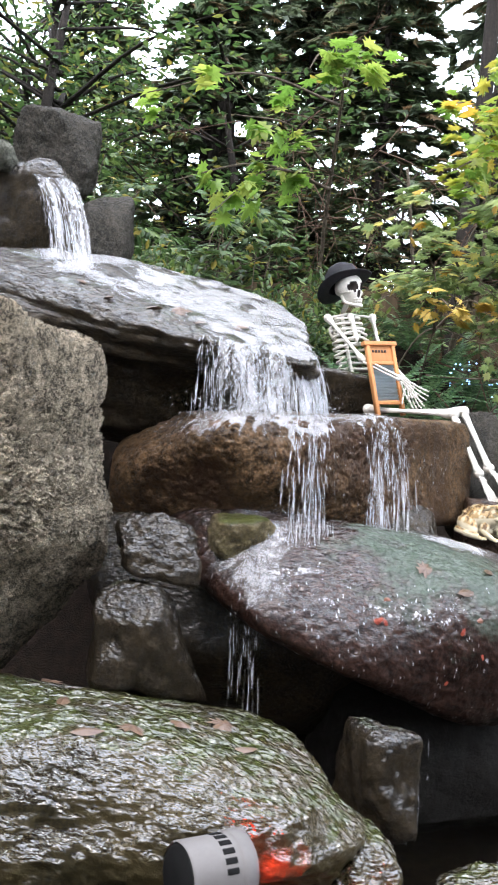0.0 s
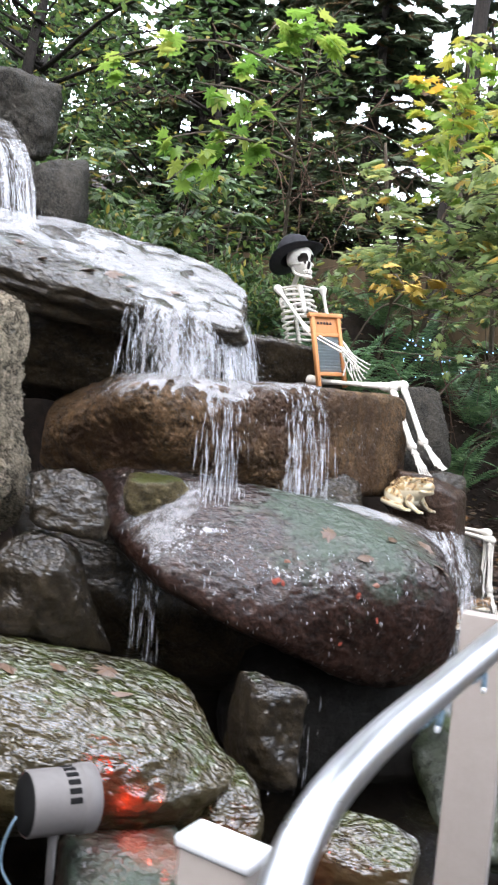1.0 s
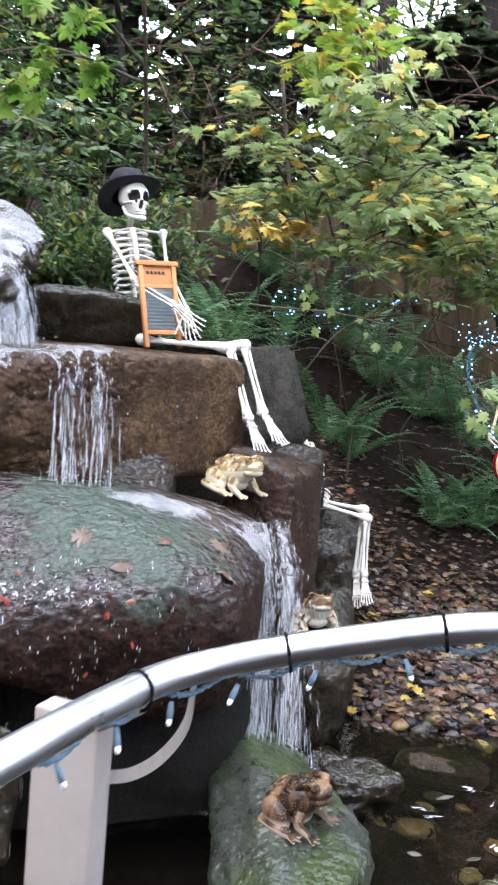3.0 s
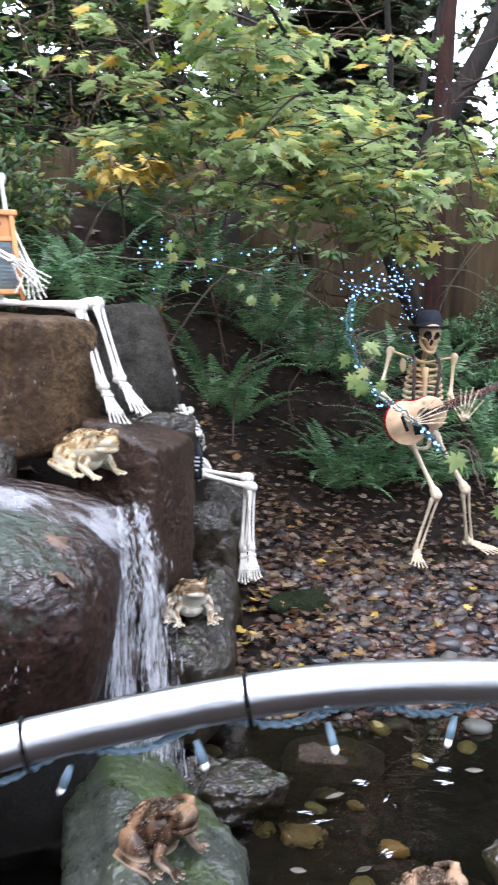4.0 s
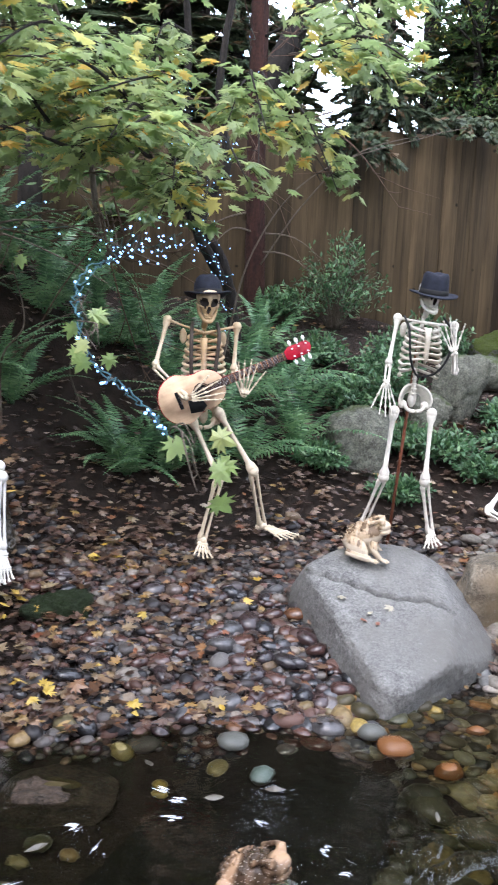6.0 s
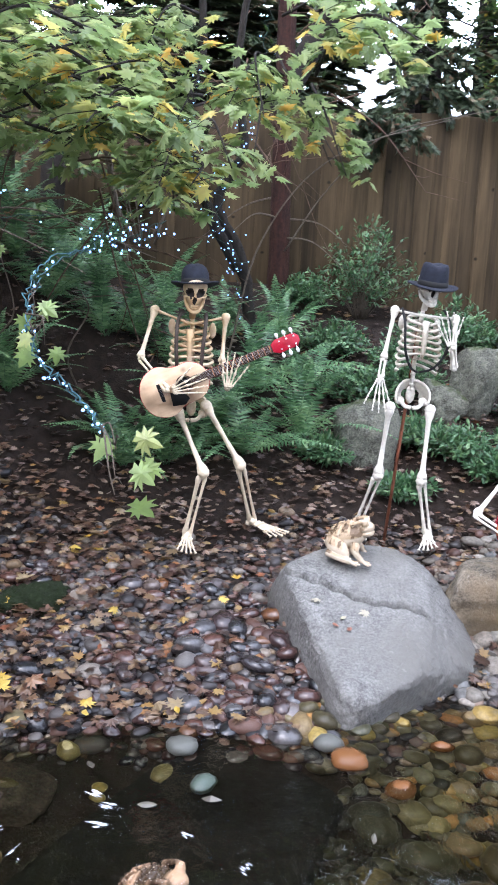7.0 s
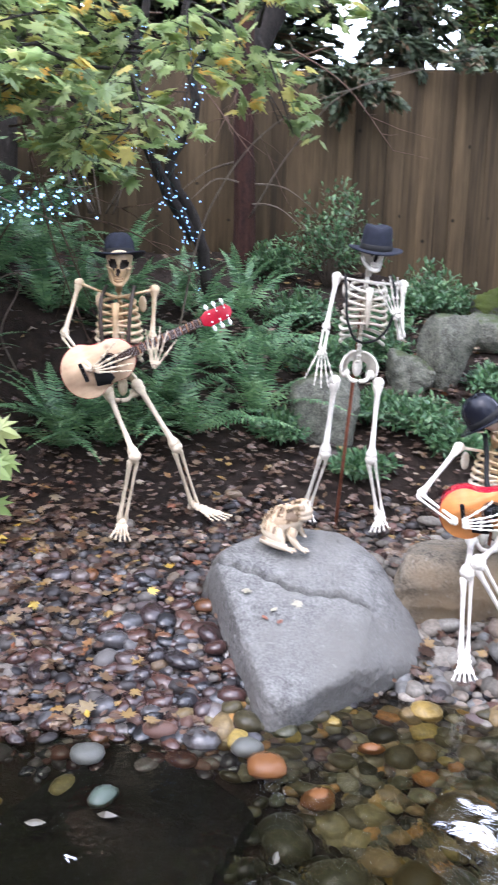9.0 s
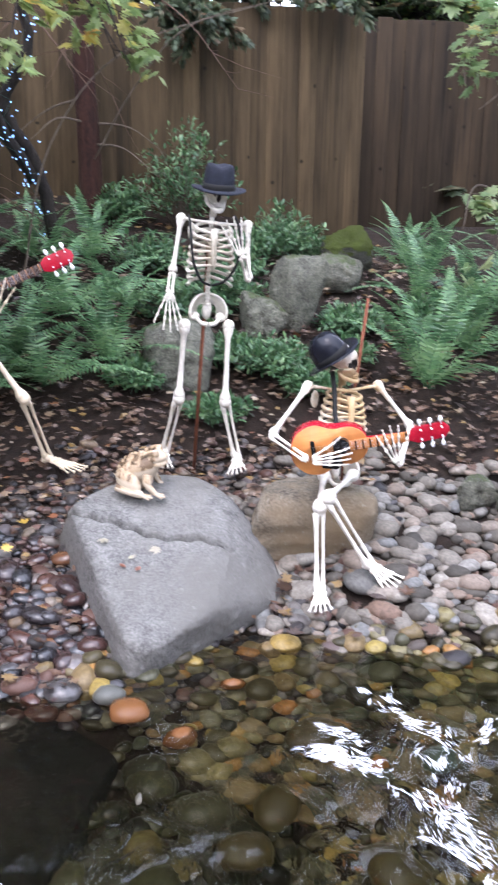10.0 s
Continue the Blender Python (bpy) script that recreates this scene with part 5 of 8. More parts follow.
def washboard():
    w = tagged(new("washboard"), "orange wooden washboard with ribbed zinc plate", "washboard")
    o, tl, tr = Vector((0.575, 4.62, 1.665)), Vector((0.487, 4.70, 2.08)), Vector((0.69, 4.70, 1.70))
    up = (tl - o).normalized()
    side = (tr - o) - up * (tr - o).dot(up)
    wide = 0.168
    m = frame_on(o, up, side)
    w.matrix_world = m
    for x in (0.0, wide):
        bm = bmesh.new()
        add_box(bm, Matrix.Translation((x, 0, 0.21)), (0.022, 0.03, 0.43), 0.004)
        part("leg", bm, M_WASHWOOD, w)
    for z, h in ((0.415, 0.025), (0.3, 0.02), (0.07, 0.022)):
        bm = bmesh.new()
        add_box(bm, Matrix.Translation((wide / 2, 0, z)), (wide + (0.05 if z > 0.4 else -0.02), 0.036 if z > 0.4 else 0.02, h), 0.003)
        part("crossbar", bm, M_WASHWOOD, w)
    bm = bmesh.new()
    add_box(bm, Matrix.Translation((wide / 2, 0.004, 0.355)), (wide - 0.02, 0.01, 0.1), 0.002)
    head = part("head_board", bm, M_WASHWOOD, w)
    for k in range(5):
        bm = bmesh.new()
        add_box(bm, Matrix.Translation((0.035 + 0.02 * k, -0.004, 0.37)), (0.013, 0.004, 0.014), 0.001)
        part("printed_bar", bm, M_DARKWOOD, head)
    bm = bmesh.new()
    n_ = 60
    rows = [[bm.verts.new((x, 0.004 * math.sin(k * 1.26), 0.08 + 0.21 * k / n_)) for x in (0.008, wide - 0.008)] for k in range(n_ + 1)]
    for a, b in zip(rows, rows[1:]):
        bm.faces.new((a[0], a[1], b[1], b[0]))
    bmesh.ops.solidify(bm, geom=bm.faces[:], thickness=0.003)
    part("ribbed_plate", bm, M_ZINC, w, "ribbed blue-grey zinc plate")
    return w


washboard()


def strap(name, label, pts, wide=0.012, material=None):
    bm = bmesh.new()
    add_tube(bm, smooth_line(pts, 6), wide / 2, 6)
    return tagged(mesh_ob(name, bm, material or M_BAND), label, "strap")


strap("strap", "black braces strap on a standing skeleton", [(3.76, 5.96, 1.62), (3.75, 5.83, 1.55), (3.76, 5.82, 1.42), (3.8, 5.85, 1.33), (3.85, 5.9, 1.3)], 0.013)
strap("strap", "black braces strap on a standing skeleton", [(3.98, 5.96, 1.62), (3.98, 5.83, 1.55), (3.97, 5.82, 1.42), (3.92, 5.85, 1.33), (3.86, 5.9, 1.3)], 0.013)
strap("strap", "dark braces strap on a guitar-playing skeleton", [(2.62, 5.95, 1.54), (2.61, 5.82, 1.48), (2.61, 5.8, 1.36), (2.62, 5.84, 1.2)], 0.02, M_STRAP)
strap("strap", "dark braces strap on a guitar-playing skeleton", [(2.75, 5.95, 1.54), (2.75, 5.82, 1.48), (2.74, 5.8, 1.36), (2.73, 5.84, 1.2)], 0.02, M_STRAP)
strap("strap", "dark guitar strap on a seated skeleton", [(4.33, 5.42, 0.96), (4.32, 5.34, 0.88), (4.31, 5.28, 0.78), (4.32, 5.22, 0.7)], 0.022)


def rod(name, label, a, b, r=0.007):
    bm = bmesh.new()
    add_tube(bm, [Vector(a).lerp(Vector(b), u) for u in (0, 0.5, 1)], r, 8)
    return tagged(mesh_ob(name, bm, M_RUST), label, "rod")


rod("support_rod", "rusty iron rod holding up a skeleton", (3.79, 6.08, 0.3), (3.86, 6.0, 1.5), 0.009)
rod("support_rod", "rusty iron rod behind a seated skeleton", (4.42, 5.56, 0.2), (4.53, 5.56, 1.27), 0.008)


def bottle():
    b = tagged(holder("bottle", (1.445, 5.28, 0.87)), "dark glass bottle with pale bars of print in a skeleton's hand", "bottle")
    prof = [(0.0, 0.0), (0.03, 0.002), (0.033, 0.02), (0.033, 0.13), (0.026, 0.16), (0.013, 0.19), (0.012, 0.225), (0.015, 0.228), (0.015, 0.24), (0.0, 0.241)]
    bm = bmesh.new()
    add_tube(bm, [(0, 0, z) for r, z in prof], [max(r, 0.001) for r, z in prof], 16)
    glass = part("glass", bm, M_GLASSDARK, b)
    bm = bmesh.new()
    add_tube(bm, [(0, 0, 0.218), (0, 0, 0.245)], 0.0165, 12)
    part("cap", bm, M_PEG, b, "pale screw cap")
    for z, w in ((0.115, 0.02), (0.095, 0.03), (0.075, 0.024), (0.05, 0.012)):
        bm = bmesh.new()
        add_box(bm, Matrix.Translation((0.004, -0.0325, z)), (w, 0.004, 0.009), 0.001)
        part("print_bar", bm, M_PAPER, glass)
    return b


bottle()


def toad_bm(sit):
    """A squat garden toad facing -y: round back, broad head with a wide mouth, brows and eyes, folded hind legs, short fore legs, toes, warts. sit: how far it sits up, in degrees."""
    bm = bmesh.new()
    tilt = pose(0, 0.055, 0.05, -sit, 0, 0)
    only = pose(0, 0, 0, -sit, 0, 0)
    add_ball(bm, tilt @ Vector((0, -0.05, 0.022)), (0.078, 0.112, 0.062), 4, 0, only)
    add_ball(bm, (0, 0.05, 0.05), (0.084, 0.062, 0.05), 3)
    head = tilt @ Vector((0, -0.145, 0.026))
    level = pose(0, 0, 0, 4 - sit * 0.45, 0, 0)
    hp = Matrix.Translation(head) @ level
    add_ball(bm, hp @ Vector((0, 0.004, 0.006)), (0.055, 0.052, 0.03), 4, 0, level)
    add_ball(bm, hp @ Vector((0, 0.0, -0.019)), (0.052, 0.047, 0.021), 4, 0, level)
    add_ball(bm, hp @ Vector((0, 0.055, -0.02)), (0.062, 0.06, 0.05), 3, 0, level)
    shoulder = tilt @ Vector((0, -0.085, -0.018))
    add_ball(bm, Vector((0, shoulder.y + 0.035, shoulder.z * 0.62)), (0.058, 0.055, shoulder.z * 0.55), 3)
    for s in (-1, 1):
        add_ball(bm, hp @ Vector((s * 0.04, -0.006, 0.03)), 0.017, 3)
        add_tube(bm, [hp @ Vector(q) for q in ((s * 0.044, -0.02, 0.044), (s * 0.05, 0.012, 0.043), (s * 0.05, 0.06, 0.026))], [0.006, 0.009, 0.012], 6)
        add_ball(bm, (s * 0.076, 0.05, 0.048), (0.034, 0.066, 0.044), 3, 0, pose(0, 0, 0, 30, 0, s * 16))
        add_tube(bm, smooth_line([(s * 0.09, 0.1, 0.026), (s * 0.106, 0.04, 0.018), (s * 0.104, -0.02, 0.012)], 5), 0.017, 8)
        for k in (-1, 0, 1):
            add_tube(bm, [(s * 0.104, -0.01, 0.012), (s * (0.108 + 0.024 * k), -0.066 + 0.012 * abs(k), 0.006)], [0.01, 0.006], 6)
        sh = shoulder + Vector((s * 0.056, 0, 0))
        foot = Vector((s * 0.07, shoulder.y - 0.045, 0.012))
        add_tube(bm, smooth_line([sh, sh.lerp(foot, 0.45) + Vector((s * 0.016, 0.012, 0)), foot], 6), [0.024 - 0.001 * k for k in range(13)], 8)
        for k in (-1, 0, 1):
            add_tube(bm, [foot, foot + Vector((s * 0.006 + 0.024 * k, -0.045 + 0.01 * abs(k), -0.006))], [0.01, 0.006], 6)
    rn = random.Random(5)
    for _ in range(110):
        a, h = rn.uniform(0, 6.28), rn.uniform(0.15, 1.45)
        d = Vector((math.cos(a) * math.cos(h), math.sin(a) * math.cos(h), math.sin(h)))
        add_ball(bm, tilt @ Vector((d.x * 0.079, d.y * 0.107 - 0.045, d.z * 0.071 + 0.022)), rn.uniform(0.004, 0.007), 1)
    return bm


def toad(label, at, rz, size, material, pitch=0, sit=30):
    ob = mesh_ob("toad", toad_bm(sit), material)
    r = ob.modifiers.new("fuse", "REMESH")
    r.mode, r.voxel_size, r.use_smooth_shade = "VOXEL", 0.003, True
    s = ob.modifiers.new("soften", "SMOOTH")
    s.factor, s.iterations = 0.5, 2
    ob.matrix_world = pose(*at, pitch, 0, rz) @ Matrix.Diagonal((size, size, size, 1))
    return tagged(ob, label, "toad figurine", "toad figurines")


def mat_toad_spots(name, brown, cream, rough=0.22):
    """Painted toad: rows of pale dots on brown bands, cream underside and feet."""
    m, n, l, b = mat_base(name, rough)
    tc, vo, wv = n.new("ShaderNodeTexCoord"), n.new("ShaderNodeTexVoronoi"), noise_node(n, l, 16, 2, 0.4, (0.5, 1.6, 0.5))
    l.new(tc.outputs["Object"], vo.inputs["Vector"])
    vo.inputs["Scale"].default_value, vo.inputs["Randomness"].default_value = 105, 0.35
    sx, g = n.new("ShaderNodeSeparateXYZ"), n.new("ShaderNodeNewGeometry")
    l.new(g.outputs["Normal"], sx.inputs[0])
    body = ramp_node(n, l, wv.outputs[0], [(0.4, [c * 0.35 for c in brown]), (0.5, brown), (0.62, [min(1, c * 2.6) for c in brown])]).outputs[0]
    dots = ramp_node(n, l, vo.outputs["Distance"], [(0.12, (0.6, 0.6, 0.6)), (0.26, (0, 0, 0))]).outputs[0]
    body = mix_col(n, l, dots, body, cream)
    under = ramp_node(n, l, sx.outputs[2], [(0.28, (1, 1, 1)), (0.45, (0, 0, 0))]).outputs[0]
    sz = n.new("ShaderNodeSeparateXYZ")
    l.new(tc.outputs["Object"], sz.inputs[0])
    feet = ramp_node(n, l, sz.outputs[2], [(0.03, (1, 1, 1)), (0.05, (0, 0, 0))]).outputs[0]
    both = mix_col(n, l, 1.0, under, feet, "MULTIPLY")
    l.new(mix_col(n, l, both, body, cream), b.inputs["Base Color"])
    bump_chain(n, l, b, [(dots, 0.5, 0.004)])
    return m


M_TOADSPOT = mat_toad_spots("painted toad, brown with rows of pale dots", (0.075, 0.045, 0.026), (0.4, 0.33, 0.25))
M_TOADSTRIPE = mat_toad_spots("painted toad, tan and brown bands", (0.11, 0.07, 0.042), (0.42, 0.37, 0.3))
M_TOADPALE = mat_toad("painted toad, cream and olive tan", (0.56, 0.5, 0.36), (0.3, 0.2, 0.09), (0.09, 0.05, 0.02))
M_TOADGREEN = mat_toad("painted toad, cream and dark brown", (0.55, 0.52, 0.42), (0.2, 0.12, 0.06), (0.05, 0.03, 0.016))
M_TOADGOLD = mat_toad("painted toad, cream and brown", (0.46, 0.38, 0.28), (0.33, 0.24, 0.15), (0.13, 0.085, 0.05), 0.25, 17)
toad("cream and olive painted toad figurine on a wet boulder", (1.1, 4.2, 1.075), 62, 1.0, M_TOADPALE, 6, 20)
toad("cream and brown painted toad figurine on a dark stone", (1.505, 4.3, 0.485), 18, 0.9, M_TOADGREEN, 0, 32)
toad("glossy brown toad figurine with pale dots on a stone", (1.51, 3.29, 0.145), 66, 0.95, M_TOADSPOT, 0, 24)
toad("cream and dark brown toad figurine sitting on the grey boulder", (3.475, 5.42, 0.452), 74, 1.0, M_TOADGOLD, 6, 34)
toad("brown and cream toad figurine on a stone in the pond", (2.68, 3.52, 0.06), 60, 0.88, M_TOADSTRIPE)
toad("striped brown toad figurine on a flat stone in the pond", (2.26, 3.18, 0.05), 70, 0.88, M_TOADSTRIPE)

# ---- handrail, lamp, string lights ----
def handrail():
    """A bent steel tube on taupe posts, with plastic ties and a twisted light cable below it."""
    h = tagged(holder("handrail", (1.09, 1.42, 0.24)), "curved brushed-steel handrail on taupe posts with a light cable", "handrail")
    inv = h.matrix_world.inverted()
    rail_line = [(0.78, 0.6, 0.45), (0.785, 0.64, 0.8), (0.79, 0.69, 0.98), (0.815, 0.78, 1.045), (0.885, 0.98, 1.063), (0.995, 1.2, 1.09), (1.1, 1.4, 1.118), (1.18, 1.57, 1.135), (1.24, 1.72, 1.14), (1.31, 1.85, 1.145), (1.43, 1.925, 1.165), (1.59, 1.95, 1.202), (1.77, 1.957, 1.241),
                 (1.95, 1.967, 1.256), (2.12, 1.97, 1.256), (2.3, 1.95, 1.247), (2.7, 1.93, 1.245), (3.4, 1.93, 1.245), (4.6, 1.97, 1.245), (6.0, 2.1, 1.245)]
    line = smooth_line(rail_line, 10)
    bm = bmesh.new()
    add_tube(bm, [inv @ p for p in line], 0.0245, 24)
    part("tube", bm, M_STEEL, h)
    for k, (x, y, top, turn) in enumerate(((1.16, 1.857, 1.07, -17), (3.2, 1.95, 1.2, 85), (4.9, 2.0, 1.2, 85))):
        bm = bmesh.new()
        add_box(bm, inv @ Matrix.Translation((x, y, (top + 0.1) / 2)) @ pose(0, 0, 0, 0, 0, turn), (0.115, 0.05, top - 0.1), 0.004)
        part("post", bm, M_POST, h)
    bm = bmesh.new()
    add_tube(bm, [inv @ Vector(p) for p in ((1.19, 1.84, 1.06), (1.24, 1.81, 1.09), (1.275, 1.79, 1.115))], [0.02, 0.014, 0.012], 10)
    part("saddle", bm, M_POST, h)
    bm = bmesh.new()
    arc = smooth_line([(1.2, 1.875, 0.955), (1.25, 1.888, 0.962), (1.295, 1.895, 0.995), (1.328, 1.9, 1.05), (1.335, 1.9, 1.125)], 5)
    side = Vector((-0.35, 0.93, 0))
    rows = [[bm.verts.new(inv @ (p + side * s)) for s in (-0.022, 0.022)] for p in arc]
    for a, b in zip(rows, rows[1:]):
        bm.faces.new((a[0], a[1], b[1], b[0]))
    bmesh.ops.solidify(bm, geom=bm.faces[:], thickness=0.006)
    part("brace", bm, M_POST, h, "curved flat taupe bracket")
    for x in (1.27, 1.48, 1.712, 2.095, 3.0, 3.6, 4.3):
        u = min(range(60, len(line) - 1), key=lambda j: abs(line[j].x - x))
        p, q = line[u], line[u + 1]
        t = (q - p).normalized()
        x = t.cross(Vector((0, 0, 1))).normalized()
        y = x.cross(t)
        bm = bmesh.new()
        add_tube(bm, [inv @ (p + x * math.cos(a) * 0.0262 + y * (math.sin(a) * (0.0262 if math.sin(a) > 0 else 0.034))) for a in [6.2832 * k / 18 for k in range(19)]], 0.0028, 6)
        part("tie", bm, M_BLACK, h, "black plastic tie")
    bm = bmesh.new()
    for ph in (0.0, 3.1416):
        pts = []
        for k, p in enumerate(line[45:]):
            sag = 0.008 * math.sin(k * 0.7)
            for j in range(4):
                q = p if j == 0 or 46 + k >= len(line) else p.lerp(line[46 + k], j / 4)
                a = (k * 4 + j) * 1.1 + ph
                pts.append(inv @ (q + Vector((0, math.cos(a) * 0.0027, -0.031 - sag + math.sin(a) * 0.0027))))
        add_tube(bm, pts, 0.0027, 5)
    part("cable", bm, M_CABLE, h, "twisted blue-grey light cable")
    rnd = random.Random(4)
    for u in range(50, 165, 8):
        p = line[min(u, len(line) - 1)] + Vector((0, 0, -0.042))
        d = Vector((rnd.uniform(-0.6, 0.6), rnd.uniform(-0.8, 0.1), -1)).normalized()
        bm = bmesh.new()
        add_tube(bm, [inv @ p, inv @ (p + d * 0.014), inv @ (p + d * 0.026)], [0.0035, 0.005, 0.0048], 8)
        s = part("socket", bm, M_CABLE, h)
        bm = bmesh.new()
        add_tube(bm, [inv @ (p + d * 0.026), inv @ (p + d * 0.032), inv @ (p + d * 0.036)], [0.0042, 0.0045, 0.002], 8)
        part("bulb", bm, M_BULBOFF, s, "small clear bulb")
    return h


handrail()


def stub_post():
    p = tagged(holder("post", (0.714, 0.845, 0.2), 66), "square taupe steel post with a pale cap", "post")
    bm = bmesh.new()
    add_box(bm, Matrix.Translation((0, 0, 0.38)), (0.05, 0.095, 0.76), 0.004)
    part("shaft", bm, M_POST, p)
    bm = bmesh.new()
    add_box(bm, Matrix.Translation((0, 0, 0.767)), (0.058, 0.105, 0.016), 0.005)
    part("cap", bm, M_CAP, p, "pale grey cap")
    return p


stub_post()


def projector():
    """A garden spot: slotted barrel, dark back cap, red lens, stalk and lead."""
    at, aim = Vector((0.165, 1.9, 0.46)), Vector((0.76, 0.64, -0.06)).normalized()
    p = tagged(new("garden_spotlight"), "grey cylindrical garden spotlight glowing red on a stalk", "spotlight")
    p.matrix_world = frame_on(at, aim, (0, 0, 1))
    bm = bmesh.new()
    add_tube(bm, [(0, 0, z) for z in (-0.085, -0.08, 0.045, 0.048, 0.052, 0.085, 0.09)], [0.076, 0.08, 0.08, 0.083, 0.086, 0.086, 0.08], 40, 0, False)
    barrel = part("barrel", bm, M_LAMP, p)
    bm = bmesh.new()
    add_tube(bm, [(0, 0, -0.089), (0, 0, -0.08), (0, 0, -0.06)], [0.068, 0.0755, 0.0755], 32)
    part("back_cap", bm, M_BLACK, p, "black back cap")
    for k in range(9):
        a = 6.2832 * k / 22 - 1.1
        bm = bmesh.new()
        # black blocks stand in for the dark seen through open slots
        add_box(bm, pose(0, 0, 0, 0, 0, math.degrees(a)) @ Matrix.Translation((0.0795, 0, 0.018)), (0.004, 0.014, 0.032), 0.001)
        part("vent", bm, M_BLACK, barrel)
    bm = bmesh.new()
    add_tube(bm, [(0, 0, 0.0905), (0, 0, 0.093)], [0.068, 0.06], 32)
    part("lens", bm, M_REDGLOW, p, "red glowing lens")
    bm = bmesh.new()
    inv = p.matrix_world.inverted()
    add_tube(bm, [inv @ (at + Vector((0, 0, -0.078))), inv @ (at + Vector((0.0, -0.01, -0.1))), inv @ (at + Vector((0, -0.01, -0.25)))], [0.014, 0.012, 0.01], 10)
    part("stalk", bm, M_LAMP, p)
    bm = bmesh.new()
    add_tube(bm, [inv @ q for q in smooth_line([at + Vector((-0.07, -0.02, -0.02)), at + Vector((-0.1, -0.04, -0.06)), at + Vector((-0.12, -0.04, -0.16)), at + Vector((-0.08, -0.02, -0.25))], 6)], 0.004, 6)
    part("lead", bm, M_CABLE, p)
    lamp = new("spotlight_beam", bpy.data.lights.new("spotlight_beam", "SPOT"))
    lamp.data.energy, lamp.data.color, lamp.data.spot_size, lamp.data.shadow_soft_size = 20, (1, 0.06, 0.03), radians(70), 0.02
    lamp.matrix_world = look(at + aim * 0.12, at + aim * 0.6 + Vector((0.08, -0.02, -0.3)))
    return p


projector()


def light_string(name, label, pts, bulbs, seed, spread=0.03, cable=0.0022, cord=None):
    """A cable with many tiny cold bulbs, strung through twigs."""
    s = tagged(holder(name, pts[0]), label, "string lights", "string lights")
    inv = s.matrix_world.inverted()
    rnd = random.Random(seed)
    line = smooth_line(pts, 12)
    n_ = len(line)
    wob = []
    for k, p in enumerate(line):
        wob.append(p + Vector((rnd.gauss(0, 1), rnd.gauss(0, 1), rnd.gauss(0, 1))) * spread * 0.5)
    bm = bmesh.new()
    add_tube(bm, [inv @ p for p in wob], cable, 5)
    part("cable", bm, cord or M_GREENCABLE, s)
    b = mesh_ball("bulb", 0.0052)
    for k in range(bulbs):
        i = rnd.uniform(0, n_ - 1.001)
        p = wob[int(i)].lerp(wob[int(i) + 1], i % 1) + Vector((rnd.gauss(0, 1), rnd.gauss(0, 1), rnd.gauss(0, 1))) * spread
        o = new("bulb", b)
        o.parent = s
        k_ = rnd.uniform(0.7, 1.25)
        o.matrix_basis = Matrix.Translation(inv @ p) @ Matrix.Diagonal((k_, k_, k_, 1))
    return s


def mesh_ball(name, r):
    bm = bmesh.new()
    add_ball(bm, (0, 0, 0), r, 2)
    me = bpy.data.meshes.new(name)
    bm.to_mesh(me)
    bm.free()
    me.materials.append(M_BULB)
    return me


light_string("string_lights", "cold white string lights wound round a thin trunk", [(3.05, 8.0, 1.4), (2.93, 7.95, 1.85), (2.82, 7.95, 2.28), (2.95, 7.95, 2.66), (3.0, 7.95, 3.0)], 85, 1, 0.045)
light_string("string_lights", "cold white string lights wound up a leaning stem", [(2.98, 7.9, 1.85), (2.72, 7.8, 2.3), (2.62, 7.75, 2.7), (2.6, 7.75, 3.1)], 75, 2, 0.05)
light_string("string_lights", "dense knot of cold white string lights in branches", [(2.18, 5.7, 1.86), (2.3, 5.68, 1.93), (2.42, 5.68, 1.87), (2.54, 5.72, 1.95)], 70, 3, 0.045)
light_string("string_lights", "string lights along a low branch", [(1.05, 5.7, 1.94), (1.25, 5.7, 1.94), (1.4, 5.7, 1.97), (1.575, 5.7, 2.016), (1.71, 5.7, 2.05), (1.93, 5.7, 2.08)], 18, 4, 0.008)
light_string("string_lights", "string lights bunched over a twig", [(0.95, 5.7, 1.85), (1.1, 5.65, 2.05), (1.16, 5.65, 1.95), (1.22, 5.7, 2.1)], 14, 5, 0.02)
light_string("string_lights", "dark teal cable of string lights hanging from a branch", [(2.223, 5.6, 1.825), (2.141, 5.0, 1.759), (2.1, 4.75, 1.649), (2.133, 4.58, 1.536), (2.183, 4.48, 1.416), (2.293, 4.38, 1.35), (2.385, 4.3, 1.271), (2.433, 4.25, 1.203)], 22, 6, 0.014, 0.003, M_TEAL)
light_string("string_lights", "second teal cable of string lights hanging from a branch", [(2.23, 5.6, 1.84), (2.15, 5.02, 1.745), (2.115, 4.76, 1.64), (2.14, 4.58, 1.52), (2.2, 4.48, 1.41), (2.3, 4.38, 1.335), (2.395, 4.3, 1.26), (2.45, 4.25, 1.19)], 12, 9, 0.016, 0.0025, M_TEAL)
light_string("string_lights", "sparse string lights high on a dark stem", [(3.0, 7.9, 2.9), (3.05, 7.85, 3.2), (3.1, 7.85, 3.6)], 12, 7, 0.05)
light_string("string_lights", "string lights trailing over twigs to one side", [(1.0, 5.7, 1.75), (1.3, 5.6, 1.85), (1.7, 5.6, 1.93), (2.0, 5.7, 1.97)], 8, 8, 0.01)

